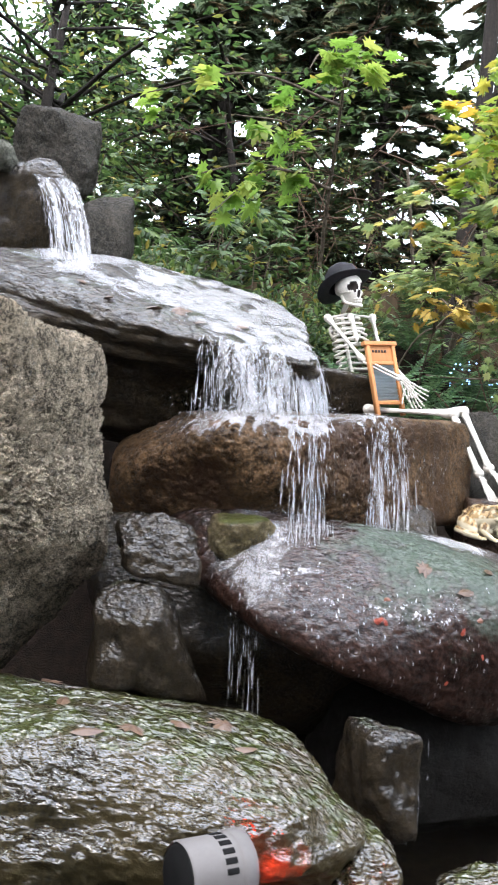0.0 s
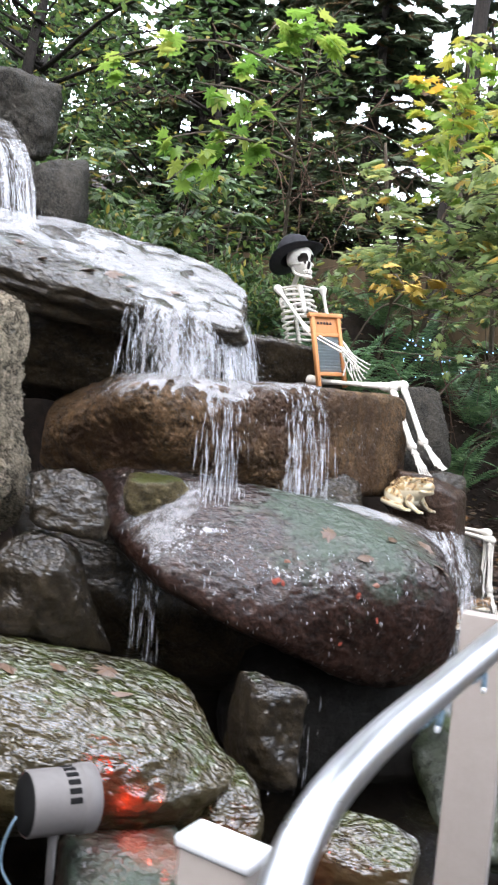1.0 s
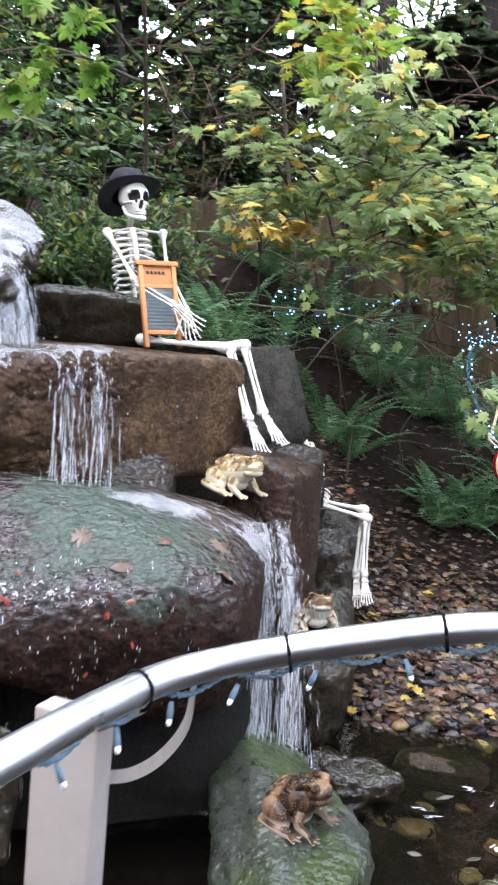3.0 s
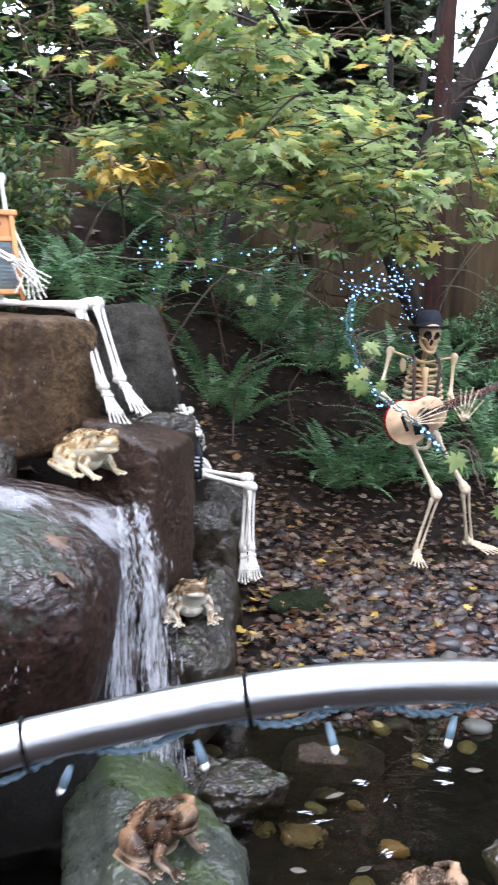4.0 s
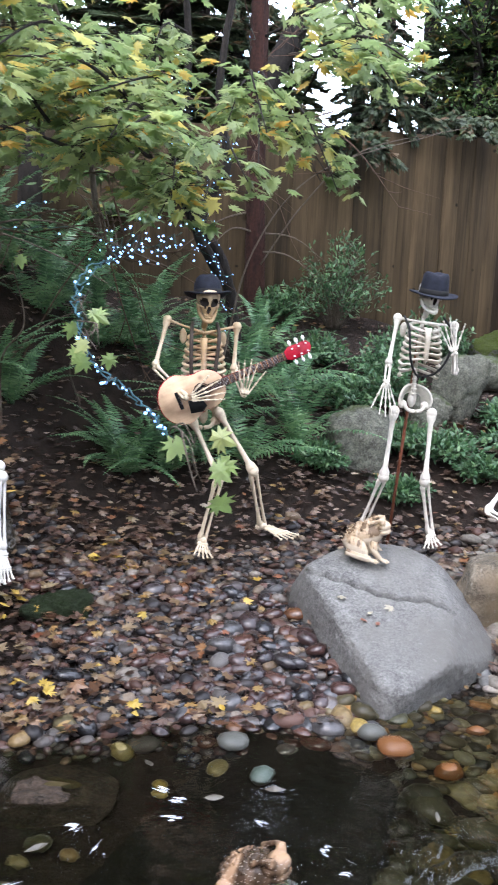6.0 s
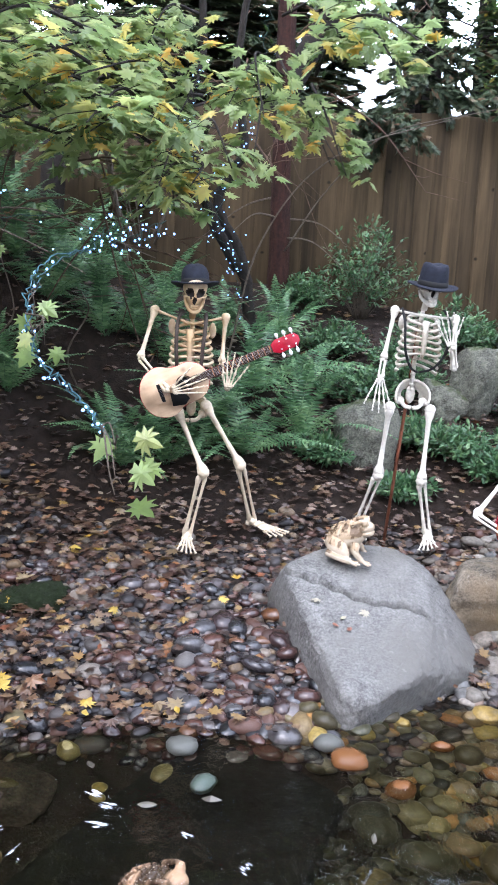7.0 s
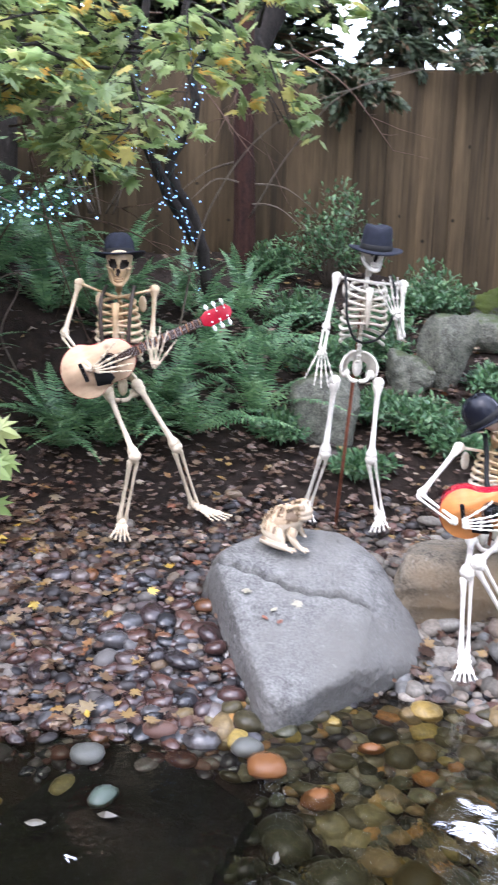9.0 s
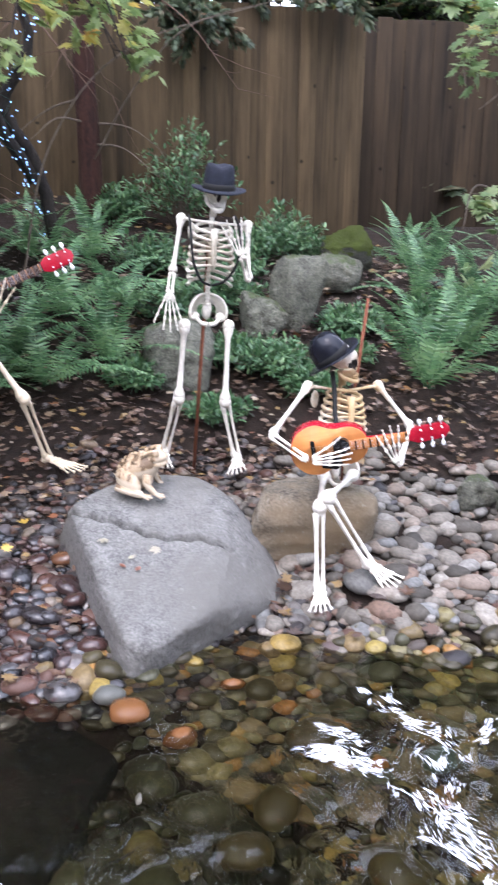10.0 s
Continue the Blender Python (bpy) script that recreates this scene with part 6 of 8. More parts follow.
# ---- plants ----
MAPLE = [(0.0, -0.36), (0.22, -0.4), (0.17, -0.2), (0.5, -0.22), (0.33, -0.03), (0.62, 0.14), (0.36, 0.12), (0.46, 0.42), (0.2, 0.22), (0.15, 0.44), (0.0, 0.7)]
MAPLE = MAPLE + [(-x, y) for x, y in MAPLE[-2:0:-1]]
SPRAY = [(0.0, -0.5)] + [(w * (0.34 - 0.2 * abs(k / 6 - 0.35)), -0.4 + k * 0.16 + (0.07 if w > 0.6 else 0.0)) for k in range(6) for w in (1.0, 0.35)] + [(0.0, 0.62)]
SPRAY = SPRAY + [(-x, y) for x, y in SPRAY[-2:0:-1]]
OVAL = [(0.0, -0.5), (0.16, -0.25), (0.22, 0.0), (0.14, 0.3), (0.0, 0.55), (-0.14, 0.3), (-0.22, 0.0), (-0.16, -0.25)]
NEEDLE = [(0.0, -0.5), (0.12, -0.1), (0.0, 0.6), (-0.12, -0.1)]


class Leaves:
    """Gathers many leaves into one mesh."""

    def __init__(self):
        self.v, self.f = [], []

    def add(self, at, aim, nrm, size, shape=MAPLE, cup=0.12):
        aim, nrm = Vector(aim), Vector(nrm)
        side = aim.cross(nrm).normalized()
        aim = aim.normalized()
        nrm = side.cross(aim)
        i0 = len(self.v)
        self.v.append(Vector(at) + nrm * size * cup * 0.4)
        for x, y in shape:
            self.v.append(Vector(at) + side * (x * size) + aim * (y * size) - nrm * (size * cup * (abs(x) * 1.2 + y * y * 0.7)))
        k = len(shape)
        self.f += [(i0, i0 + 1 + j, i0 + 1 + (j + 1) % k) for j in range(k)]

    def ob(self, name, material, parent=None, label=""):
        o = soup(name, self.v, self.f, material)
        if parent:
            o.parent = parent
            o.matrix_parent_inverse = parent.matrix_world.inverted()
        if label:
            o["label"] = label
        return o


def rvec(rnd, s=1.0):
    return Vector((rnd.gauss(0, s), rnd.gauss(0, s), rnd.gauss(0, s)))


def maple(name, label, stems, sprays, seed, leaf_mat, stem_mat=M_TWIG, size=(0.05, 0.085), twig=0.01, per=7, hang=False):
    """A vine maple: curved stems, and flat layered sprays of lobed leaves on side branches.
    stems: lines with a radius; sprays: (start, tip, leaves, width)."""
    t = tagged(holder(name, stems[0][0][0]), label, "tree")
    inv = t.matrix_world.inverted()
    rnd = random.Random(seed)
    for pts, r in stems:
        bm = bmesh.new()
        line = smooth_line(pts, 8)
        add_tube(bm, [inv @ p + rvec(rnd, r * 0.12) for p in line], [r * (1 - 0.6 * k / len(line)) for k in range(len(line))], 10)
        part("trunk", bm, stem_mat, t)
    lv = Leaves()
    for a, b, n_, wide in sprays:
        bm = bmesh.new()
        a, b = Vector(a), Vector(b)
        mid = a.lerp(b, 0.5) + Vector((0, 0, 0.12 * (b - a).length)) + rvec(rnd, 0.04)
        line = smooth_line([a, mid, b], 7)
        add_tube(bm, [inv @ p for p in line], [twig * (1 - 0.85 * k / len(line)) + 0.0012 for k in range(len(line))], 5)
        d = (b - mid).normalized()
        side = d.cross(Vector((0, 0, 1))).normalized()
        twigs = max(3, n_ // 7) if n_ > 7 else n_
        for j in range(twigs):
            u = 0.25 + 0.75 * (j + rnd.random()) / twigs
            base = line[min(len(line) - 1, int(u * (len(line) - 1)))]
            tw = base + side * rnd.choice((-1, 1)) * rnd.uniform(0.3, 1.0) * wide + d * rnd.uniform(0.0, 0.6) * wide + Vector((0, 0, rnd.uniform(-0.09, 0.05)))
            add_tube(bm, [inv @ base, inv @ (base.lerp(tw, 0.5) + Vector((0, 0, 0.02))), inv @ tw], [0.003, 0.002, 0.0012], 4)
            for q in range(per):
                w = base.lerp(tw, 0.25 + 0.75 * (q / (per - 1) if per > 1 else 1)) + rvec(rnd, 0.035) + Vector((0, 0, -0.02))
                aim = ((tw - base).normalized() * 0.6 + side * rnd.uniform(-1, 1) + Vector((0, 0, rnd.uniform(-0.22, 0.03))))
                up = Vector((rnd.gauss(0, 0.35), -1, rnd.uniform(0.2, 1.0))) if hang else Vector((rnd.gauss(0, 0.22), rnd.gauss(0, 0.22) + 0.16, 1))
                aim = aim - Vector((0, 0, 0.8)) if hang else aim
                lv.add(w, aim, up, rnd.uniform(*size), MAPLE, rnd.uniform(0.0, 0.25))
        part("branch", bm, stem_mat, t)
    lv.ob("crown", leaf_mat, t)
    return t


rnd = random.Random(17)


def spray_set(n_, lo, hi, root, leaves=49, wide=0.3):
    out = []
    for _ in range(n_):
        b = Vector([rnd.uniform(p, q) for p, q in zip(lo, hi)])
        a = Vector(root) + rvec(rnd, 0.2)
        a = b + (a - b).normalized() * min((a - b).length, rnd.uniform(0.7, 1.2))
        out.append((a, b, leaves, wide))
    return out


SAP = [([(3.12, 8.05, 1.2), (3.0, 8.0, 1.86), (2.8, 8.0, 2.28), (2.97, 8.0, 2.66), (2.9, 8.0, 3.3), (3.1, 7.9, 4.6)], 0.05),
       ([(2.98, 8.0, 1.8), (2.7, 7.9, 2.3), (2.57, 7.85, 2.83), (2.65, 7.8, 3.4), (2.5, 7.6, 4.6)], 0.045)]
maple("vine_maple", "slender dark-stemmed maple with layered green and yellow leaves", SAP,
      spray_set(26, (1.4, 5.4, 2.3), (2.5, 7.2, 3.1), (2.7, 7.9, 2.9), 42) + spray_set(7, (2.3, 5.6, 2.0), (2.95, 6.4, 2.3), (2.7, 7.6, 2.7), 35, 0.24) + spray_set(8, (1.6, 4.9, 2.25), (2.4, 5.6, 2.6), (2.5, 7.0, 2.7), 35) + spray_set(9, (2.8, 5.8, 2.3), (3.6, 7.2, 3.0), (3.0, 7.9, 3.2), 35, 0.26) + spray_set(7, (3.4, 6.0, 2.75), (4.1, 7.4, 3.5), (3.0, 7.9, 3.4), 35) + spray_set(9, (1.4, 4.8, 2.7), (2.6, 7.2, 3.9), (2.6, 7.8, 3.6), 42), 21, M_MAPLE, M_BARK, (0.07, 0.115))
maple("vine_maple", "spreading maple with green leaves turning yellow and orange", [([(1.3, 8.3, 1.6), (1.3, 8.0, 2.4), (1.5, 7.6, 3.2), (1.4, 7.2, 4.4)], 0.04), ([(1.3, 8.3, 1.6), (1.0, 8.1, 2.6), (0.8, 7.6, 4.0)], 0.03)],
      spray_set(24, (0.5, 5.4, 2.5), (2.0, 7.4, 3.1), (1.4, 7.8, 2.8), 35) + spray_set(5, (0.6, 5.2, 3.1), (2.0, 7.4, 4.0), (1.3, 7.6, 3.4), 35), 22, M_MAPLE, M_TWIG, (0.07, 0.12))
maple("maple_sapling", "young maple with large bright green leaves over the fall", [([(0.1, 6.4, 2.0), (0.15, 6.0, 2.9), (0.25, 5.3, 3.6), (0.3, 4.9, 3.9)], 0.018)],
      [((0.28, 5.2, 3.7), (0.45, 4.5, 3.62), 40, 0.28), ((0.28, 5.2, 3.7), (0.1, 4.5, 3.52), 24, 0.2), ((0.2, 5.6, 3.3), (-0.35, 4.9, 3.42), 22, 0.16), ((0.2, 5.6, 3.2), (-0.75, 5.0, 3.05), 14, 0.14), ((0.2, 5.6, 3.2), (-0.5, 5.0, 2.85), 14, 0.14), ((0.25, 5.2, 3.6), (-0.9, 4.9, 3.55), 20, 0.2)], 23, M_MAPLE_BRIGHT, M_TWIG, (0.09, 0.14))
maple("maple_branch", "maple branch with yellow-green leaves hanging over the bank", [([(2.1, 8.6, 1.7), (1.9, 8.0, 3.0), (1.6, 7.0, 4.0)], 0.03)],
      spray_set(14, (0.8, 5.2, 3.2), (1.6, 6.4, 3.9), (1.7, 7.2, 3.9), 24, 0.24), 24, M_MAPLE_YELLOW, M_TWIG, (0.08, 0.125))
maple("maple_sprig", "hanging sprig of pale yellow-green maple leaves over the pond", [([(2.44, 4.24, 1.2), (2.45, 4.1, 1.26), (2.49, 3.97, 1.24), (2.515, 3.9, 1.15)], 0.003)],
      [((2.47, 4.0, 1.26), (2.515, 3.9, 1.1), 8, 0.035), ((2.45, 4.1, 1.26), (2.51, 3.95, 1.22), 2, 0.02)], 25, M_SPRIG, M_TWIG, (0.065, 0.095), 0.0022, 1, True)
maple("maple_sprig", "small sprig of pale maple leaves on the hanging cable", [([(2.14, 4.58, 1.52), (2.17, 4.5, 1.5), (2.2, 4.42, 1.47)], 0.0025)],
      [((2.12, 4.6, 1.56), (2.16, 4.5, 1.5), 5, 0.035), ((2.1, 4.7, 1.62), (2.13, 4.6, 1.6), 2, 0.03)], 28, M_SPRIG, M_TWIG, (0.06, 0.085), 0.002, 1, True)
maple("maple_sprig", "bare arching twigs with a few last yellow-green leaves", [([(0.9, 5.6, 1.98), (1.1, 5.5, 1.962), (1.41, 5.5, 1.958), (1.72, 5.5, 1.912), (1.96, 5.5, 1.83), (2.2, 5.5, 1.71)], 0.006), ([(1.2, 5.7, 1.7), (1.28, 5.55, 2.0), (1.32, 5.5, 2.2)], 0.004)],
      [((1.64, 5.55, 1.93), (1.73, 5.5, 1.84), 2, 0.02), ((1.7, 5.5, 1.91), (1.77, 5.5, 1.86), 2, 0.02), ((1.5, 5.5, 1.95), (1.56, 5.5, 1.66), 1, 0.01), ((1.3, 5.5, 2.15), (1.31, 5.5, 2.13), 2, 0.02), ((1.3, 5.5, 2.1), (1.39, 5.5, 2.05), 1, 0.02), ((1.28, 5.5, 2.1), (1.25, 5.5, 2.06), 1, 0.02), ((1.3, 5.5, 1.96), (1.35, 5.5, 1.93), 2, 0.02)], 29, M_SPRIG, M_TWIG, (0.045, 0.07), 0.002, 1, True)
maple("maple_branch", "maple branch with pale green leaves in front of the fence", [([(6.2, 7.4, 1.5), (6.1, 7.2, 2.4), (5.8, 6.8, 2.9)], 0.02)],
      spray_set(12, (5.2, 6.4, 2.15), (6.1, 7.2, 3.0), (6.1, 7.2, 2.7), 24, 0.2) + [((6.1, 7.2, 1.7), (5.45, 6.6, 1.55), 22, 0.18), ((6.1, 7.2, 1.6), (5.6, 6.6, 1.35), 18, 0.15)], 26, M_PALELEAF, M_TWIG, (0.07, 0.11))
maple("maple_branch", "maple bough with pale leaves reaching in over the band", [([(6.2, 7.6, 1.5), (6.0, 7.2, 2.6), (5.5, 6.8, 3.1), (4.9, 6.6, 3.0)], 0.015)],
      [((5.3, 6.7, 3.05), (4.75, 6.6, 2.86), 21, 0.14), ((5.3, 6.7, 3.0), (5.0, 6.6, 2.78), 21, 0.14), ((5.5, 6.8, 3.05), (5.2, 6.6, 2.72), 21, 0.14)], 34, M_PALELEAF, M_TWIG, (0.07, 0.11))
maple("maple_branch", "low twig with yellow leaves by the fall", [([(0.9, 6.4, 1.9), (0.95, 5.8, 2.3), (1.0, 5.3, 2.42)], 0.008)],
      [((0.95, 5.8, 2.3), (1.0, 5.2, 2.36), 12, 0.1), ((0.95, 5.8, 2.3), (1.25, 5.3, 2.36), 12, 0.1)], 27, M_YELLOW, M_TWIG, (0.07, 0.1))


def frond_mesh(seed, length=0.75):
    """A sword-fern frond lying along +y and arching over: a rachis with two rows of narrow leaflets."""
    r = random.Random(seed)
    V, F = [], []
    n_ = 32
    line = []
    for k in range(n_ + 1):
        u = k / n_
        line.append(Vector((0.03 * math.sin(u * 3 + seed), length * (u - 0.12 * u * u), length * (0.5 * u - 0.52 * u * u))))
    for k in range(2, n_ + 1):
        u = k / n_
        p = line[k]
        t = (line[k] - line[k - 1]).normalized()
        ln = 0.076 * length / 0.75 * (math.sin(min(1.0, u * 2.4 + 0.25) * 1.57) * (1 - max(0, u - 0.35) / 0.66) + 0.04)
        for s in (-1, 1):
            side = Vector((s, 0, 0)) + t * 0.35 + Vector((0, 0, r.uniform(-0.4, 0.0)))
            side.normalize()
            w = t * 0.0082
            i0 = len(V)
            V += [p - w * 0.8, p + side * ln * 0.45 - w * 1.1 + Vector((0, 0, 0.004)), p + side * ln, p + side * ln * 0.4 + w * 1.2 + Vector((0, 0, 0.004)), p + w * 0.7]
            F += [(i0, i0 + 1, i0 + 3, i0 + 4), (i0 + 1, i0 + 2, i0 + 3)]
    for k in range(n_):
        i0 = len(V)
        w = 0.0035 * (1 - 0.8 * k / n_)
        V += [line[k] + Vector((w, 0, 0)), line[k] + Vector((-w, 0, 0)), line[k] + Vector((0, 0, -w)), line[k + 1] + Vector((w, 0, 0)), line[k + 1] + Vector((-w, 0, 0)), line[k + 1] + Vector((0, 0, -w))]
        F += [(i0, i0 + 1, i0 + 4, i0 + 3), (i0 + 1, i0 + 2, i0 + 5, i0 + 4), (i0 + 2, i0, i0 + 3, i0 + 5)]
    o = soup("frond", V, F, M_FERN)
    me = o.data
    bpy.data.objects.remove(o)
    return me


FRONDS = [frond_mesh(k, 0.84) for k in range(4)]


def fern(at, size, seed, count=14):
    f = tagged(holder("fern", at, seed * 47 % 360), "dark green sword fern with arching fronds on the bank", "fern", "sword ferns")
    r = random.Random(seed)
    for k in range(count):
        o = new("frond", r.choice(FRONDS))
        o.parent = f
        s = size * r.uniform(0.7, 1.1)
        o.matrix_basis = pose(0, 0, 0, r.choice((r.uniform(5, 28), r.uniform(28, 58))), r.uniform(-14, 14), 360 * k / count + r.uniform(-12, 12)) @ Matrix.Diagonal((s, s, s, 1))
    return f


FERNS = [(2.29, 6.52, 0.9), (2.86, 7.05, 1.05), (1.46, 6.4, 1.05), (1.62, 6.55, 0.8), (2.24, 6.65, 0.85), (2.55, 6.62, 0.85), (2.75, 6.8, 0.8), (2.1, 7.15, 1.05), (2.3, 7.3, 0.9), (1.75, 7.15, 1.0), (1.5, 7.25, 0.9), (1.05, 6.9, 0.95), (2.55, 7.35, 0.95), (1.3, 7.8, 1.05), (1.95, 7.9, 1.05), (2.45, 8.2, 1.0), (1.6, 8.5, 1.0), (2.9, 8.3, 0.95), (3.13, 7.45, 1.2), (3.02, 6.75, 0.95), (3.4, 6.95, 0.9),
         (3.55, 7.7, 0.9), (3.35, 8.35, 0.9)]
FERNS_STREAM = [(0.75, 6.3, 0.85), (0.45, 5.45, 0.95), (0.2, 5.3, 0.8), (0.75, 5.75, 0.9), (0.0, 5.7, 0.9), (1.0, 6.15, 0.8), (0.35, 6.3, 1.0), (0.9, 7.1, 1.0)]
FERNS_FENCE = [(5.29, 6.55, 1.2), (5.75, 6.95, 1.1), (5.77, 8.3, 0.85), (6.06, 7.55, 1.05), (6.6, 8.0, 1.0), (6.3, 6.75, 1.0), (6.1, 8.6, 0.8), (5.6, 7.6, 0.8)]
for k, (x, y, s) in enumerate(FERNS + FERNS_STREAM + FERNS_FENCE):
    fern((x, y, ground_z(x, y) + 0.02), s, k + 3)


def shrub(name, label, at, wide, high, n_, seed, material=None, size=(0.025, 0.045), shape=OVAL):
    """A low evergreen: thin stems and many small leaves in sprigs."""
    s = tagged(holder(name, at), label, "shrub", "low shrubs")
    r = random.Random(seed)
    bm, lv = bmesh.new(), Leaves()
    o = Vector(at)
    for _ in range(n_):
        a = r.uniform(0, 6.2832)
        q = math.sqrt(r.random())
        tip = Vector((math.cos(a) * q * wide, math.sin(a) * q * wide, high * (1 - 0.55 * q * q) * r.uniform(0.55, 1.05)))
        mid = Vector((tip.x * 0.4, tip.y * 0.4, tip.z * 0.6))
        line = smooth_line([Vector((tip.x * 0.1, tip.y * 0.1, 0)), mid, tip], 5)
        add_tube(bm, line, [0.0035 - 0.0002 * k for k in range(len(line))], 4)
        for k in range(4, len(line)):
            d = (line[k] - line[k - 1]).normalized()
            for j in range(3):
                dirv = (d * 0.5 + rvec(r, 0.6)).normalized()
                lv.add(o + line[k] + dirv * 0.03 + rvec(r, 0.012), dirv, Vector((r.gauss(0, 0.5), r.gauss(0, 0.5) - 0.2, 1)), r.uniform(*size), shape, 0.1)
    part("stem_tangle", bm, M_TWIG, s)
    lv.ob("foliage", material or M_SHRUB, s)
    return s


SHRUBS = [(4.1, 9.05, 0.48, 0.9), (4.8, 8.4, 0.36, 0.45), (4.5, 8.3, 0.3, 0.3), (4.2, 7.7, 0.35, 0.28), (4.2, 7.05, 0.3, 0.18), (4.4, 6.85, 0.3, 0.2), (4.58, 6.6, 0.2, 0.14), (4.3, 8.0, 0.3, 0.25), (3.9, 7.6, 0.35, 0.3), (3.75, 8.3, 0.3, 0.3), (5.0, 7.25, 0.25, 0.2), (5.6, 7.35, 0.25, 0.2),
          (4.0, 6.55, 0.2, 0.1), (3.6, 9.0, 0.25, 0.3), (5.2, 8.7, 0.3, 0.2), (4.85, 6.9, 0.2, 0.15), (3.55, 6.8, 0.2, 0.15)]
for k, (x, y, w, h) in enumerate(SHRUBS):
    shrub("shrub", "low evergreen shrub with small glossy leaves on the bank", (x, y, ground_z(x, y)), w, h, 75, 40 + k, None, (0.032, 0.058))
LEFT = [(-0.35, 5.3, 0.4, 0.5), (-0.75, 5.1, 0.4, 0.7), (-0.1, 5.5, 0.45, 0.7), (0.2, 5.9, 0.5, 0.8), (-1.1, 5.6, 0.5, 0.8)]
for k, (x, y, w, h) in enumerate(LEFT):
    shrub("shrub", "leafy green undergrowth beside the stream", (x, y, ground_z(x, y) + 0.1), w, h, 90, 60 + k, M_FAR, (0.04, 0.075))


def conifer(name, label, seed, high=9.0, wide=1.9, low=0.8):
    """A tall conifer: straight trunk and drooping branches set with flat sprays."""
    t = tagged(holder(name), label, "tree", "conifers")
    r = random.Random(seed)
    bm = bmesh.new()
    add_tube(bm, [(0.03 * math.sin(k), 0.03 * math.cos(k * 1.3), high * k / 10) for k in range(11)], [0.16 * (1 - 0.085 * k) for k in range(11)], 10)
    part("trunk", bm, M_BARK, t)
    bm, lv = bmesh.new(), Leaves()
    n_ = 130
    for k in range(n_):
        u = (k + r.random()) / n_
        z = low + (high - low) * u
        a = k * 2.4 + r.uniform(-0.3, 0.3)
        ln = wide * (1 - 0.75 * u) * r.uniform(0.6, 1.1)
        d = Vector((math.cos(a), math.sin(a), 0))
        line = [d * ln * q + Vector((0, 0, z + ln * (0.12 * q - 0.45 * q * q))) for q in [j / 7 for j in range(8)]]
        add_tube(bm, line, [0.014 * (1 - 0.12 * j) for j in range(8)], 4)
        side = d.cross(Vector((0, 0, 1)))
        for j in range(2, 8):
            for q in range(4):
                s = r.choice((-1, 1))
                tw = side * s * r.uniform(0.3, 1.0) + d * 0.7 + Vector((0, 0, r.uniform(-0.7, 0.1)))
                lv.add(line[j] + tw * r.uniform(0.02, 0.2) * (0.5 + ln * 0.4), tw, rvec(r, 0.4) + Vector((0, 0, 1)), r.uniform(0.2, 0.36), SPRAY, 0.25)
    part("branchwork", bm, M_BARK, t)
    lv.ob("crown", M_NEEDLE, t)
    return t


# crown stands above the view, added to block sky mirrored in the pond
TALL = conifer("conifer", "added very tall bare-trunked conifer, its crown out of view to block sky", 9, 16.0, 2.3, 6.6)
TALL.matrix_world = pose(6.5, 14.2, 1.2)


def broadleaf(name, label, seed, high=7.0, wide=2.0, low=1.5, leaves=2600):
    """A far broad-leaved tree: forked limbs and clumps of leaves with gaps."""
    t = tagged(holder(name), label, "tree", "far trees")
    r = random.Random(seed)
    bm, lv = bmesh.new(), Leaves()
    add_tube(bm, smooth_line([(0, 0, 0), (0.1, 0.05, high * 0.3), (-0.05, 0.1, high * 0.6), (0.05, 0, high * 0.9)], 5), [0.11 * (1 - 0.05 * k) for k in range(16)], 8)
    part("trunk", bm, M_BARK, t)
    bm = bmesh.new()
    for k in range(26):
        z = low + (high - low) * r.random()
        a = r.uniform(0, 6.2832)
        ln = wide * r.uniform(0.5, 1.0)
        tip = Vector((math.cos(a) * ln, math.sin(a) * ln, z + r.uniform(0.0, 0.9)))
        add_tube(bm, smooth_line([(0, 0, z * 0.9), Vector((tip.x * 0.5, tip.y * 0.5, z + 0.2)), tip], 4), [0.03 * (1 - 0.09 * j) for j in range(9)], 5)
        for _ in range(leaves // 26):
            q = r.random() ** 0.6
            p = Vector((tip.x * q, tip.y * q, z * 0.95 + (tip.z - z * 0.95) * q)) + rvec(r, 0.22)
            lv.add(p, rvec(r) + Vector((0, 0, -0.4)), rvec(r, 0.5) + Vector((0, 0, 1)), r.uniform(0.07, 0.13), OVAL, 0.1)
    part("branchwork", bm, M_BARK, t)
    lv.ob("crown", M_FAR, t)
    return t


CON = [conifer("conifer", "tall dark green conifer behind the fence", 5), conifer("conifer", "tall dark conifer with drooping branches", 6, 10.0, 2.3, 0.5)]
FARS = [broadleaf("broadleaf_tree", "green and yellow broad-leaved tree beyond the fence", 7), broadleaf("broadleaf_tree", "tall leafy tree with gaps of sky", 8, 9.0, 2.4, 1.0, 3200)]
CON[0].matrix_world = pose(-1.6, 10.8, 1.8) @ Matrix.Diagonal((1, 1, 0.65, 1))
CON[1].matrix_world = pose(0.6, 11.2, 1.8, 0, 0, 40) @ Matrix.Diagonal((1, 1, 0.6, 1))
FARS[0].matrix_world = pose(-3.2, 9.2, 2.0) @ Matrix.Diagonal((1, 1, 0.75, 1))
FARS[1].matrix_world = pose(2.2, 12.6, 1.8) @ Matrix.Diagonal((1, 1, 0.65, 1))
rnd = random.Random(31)
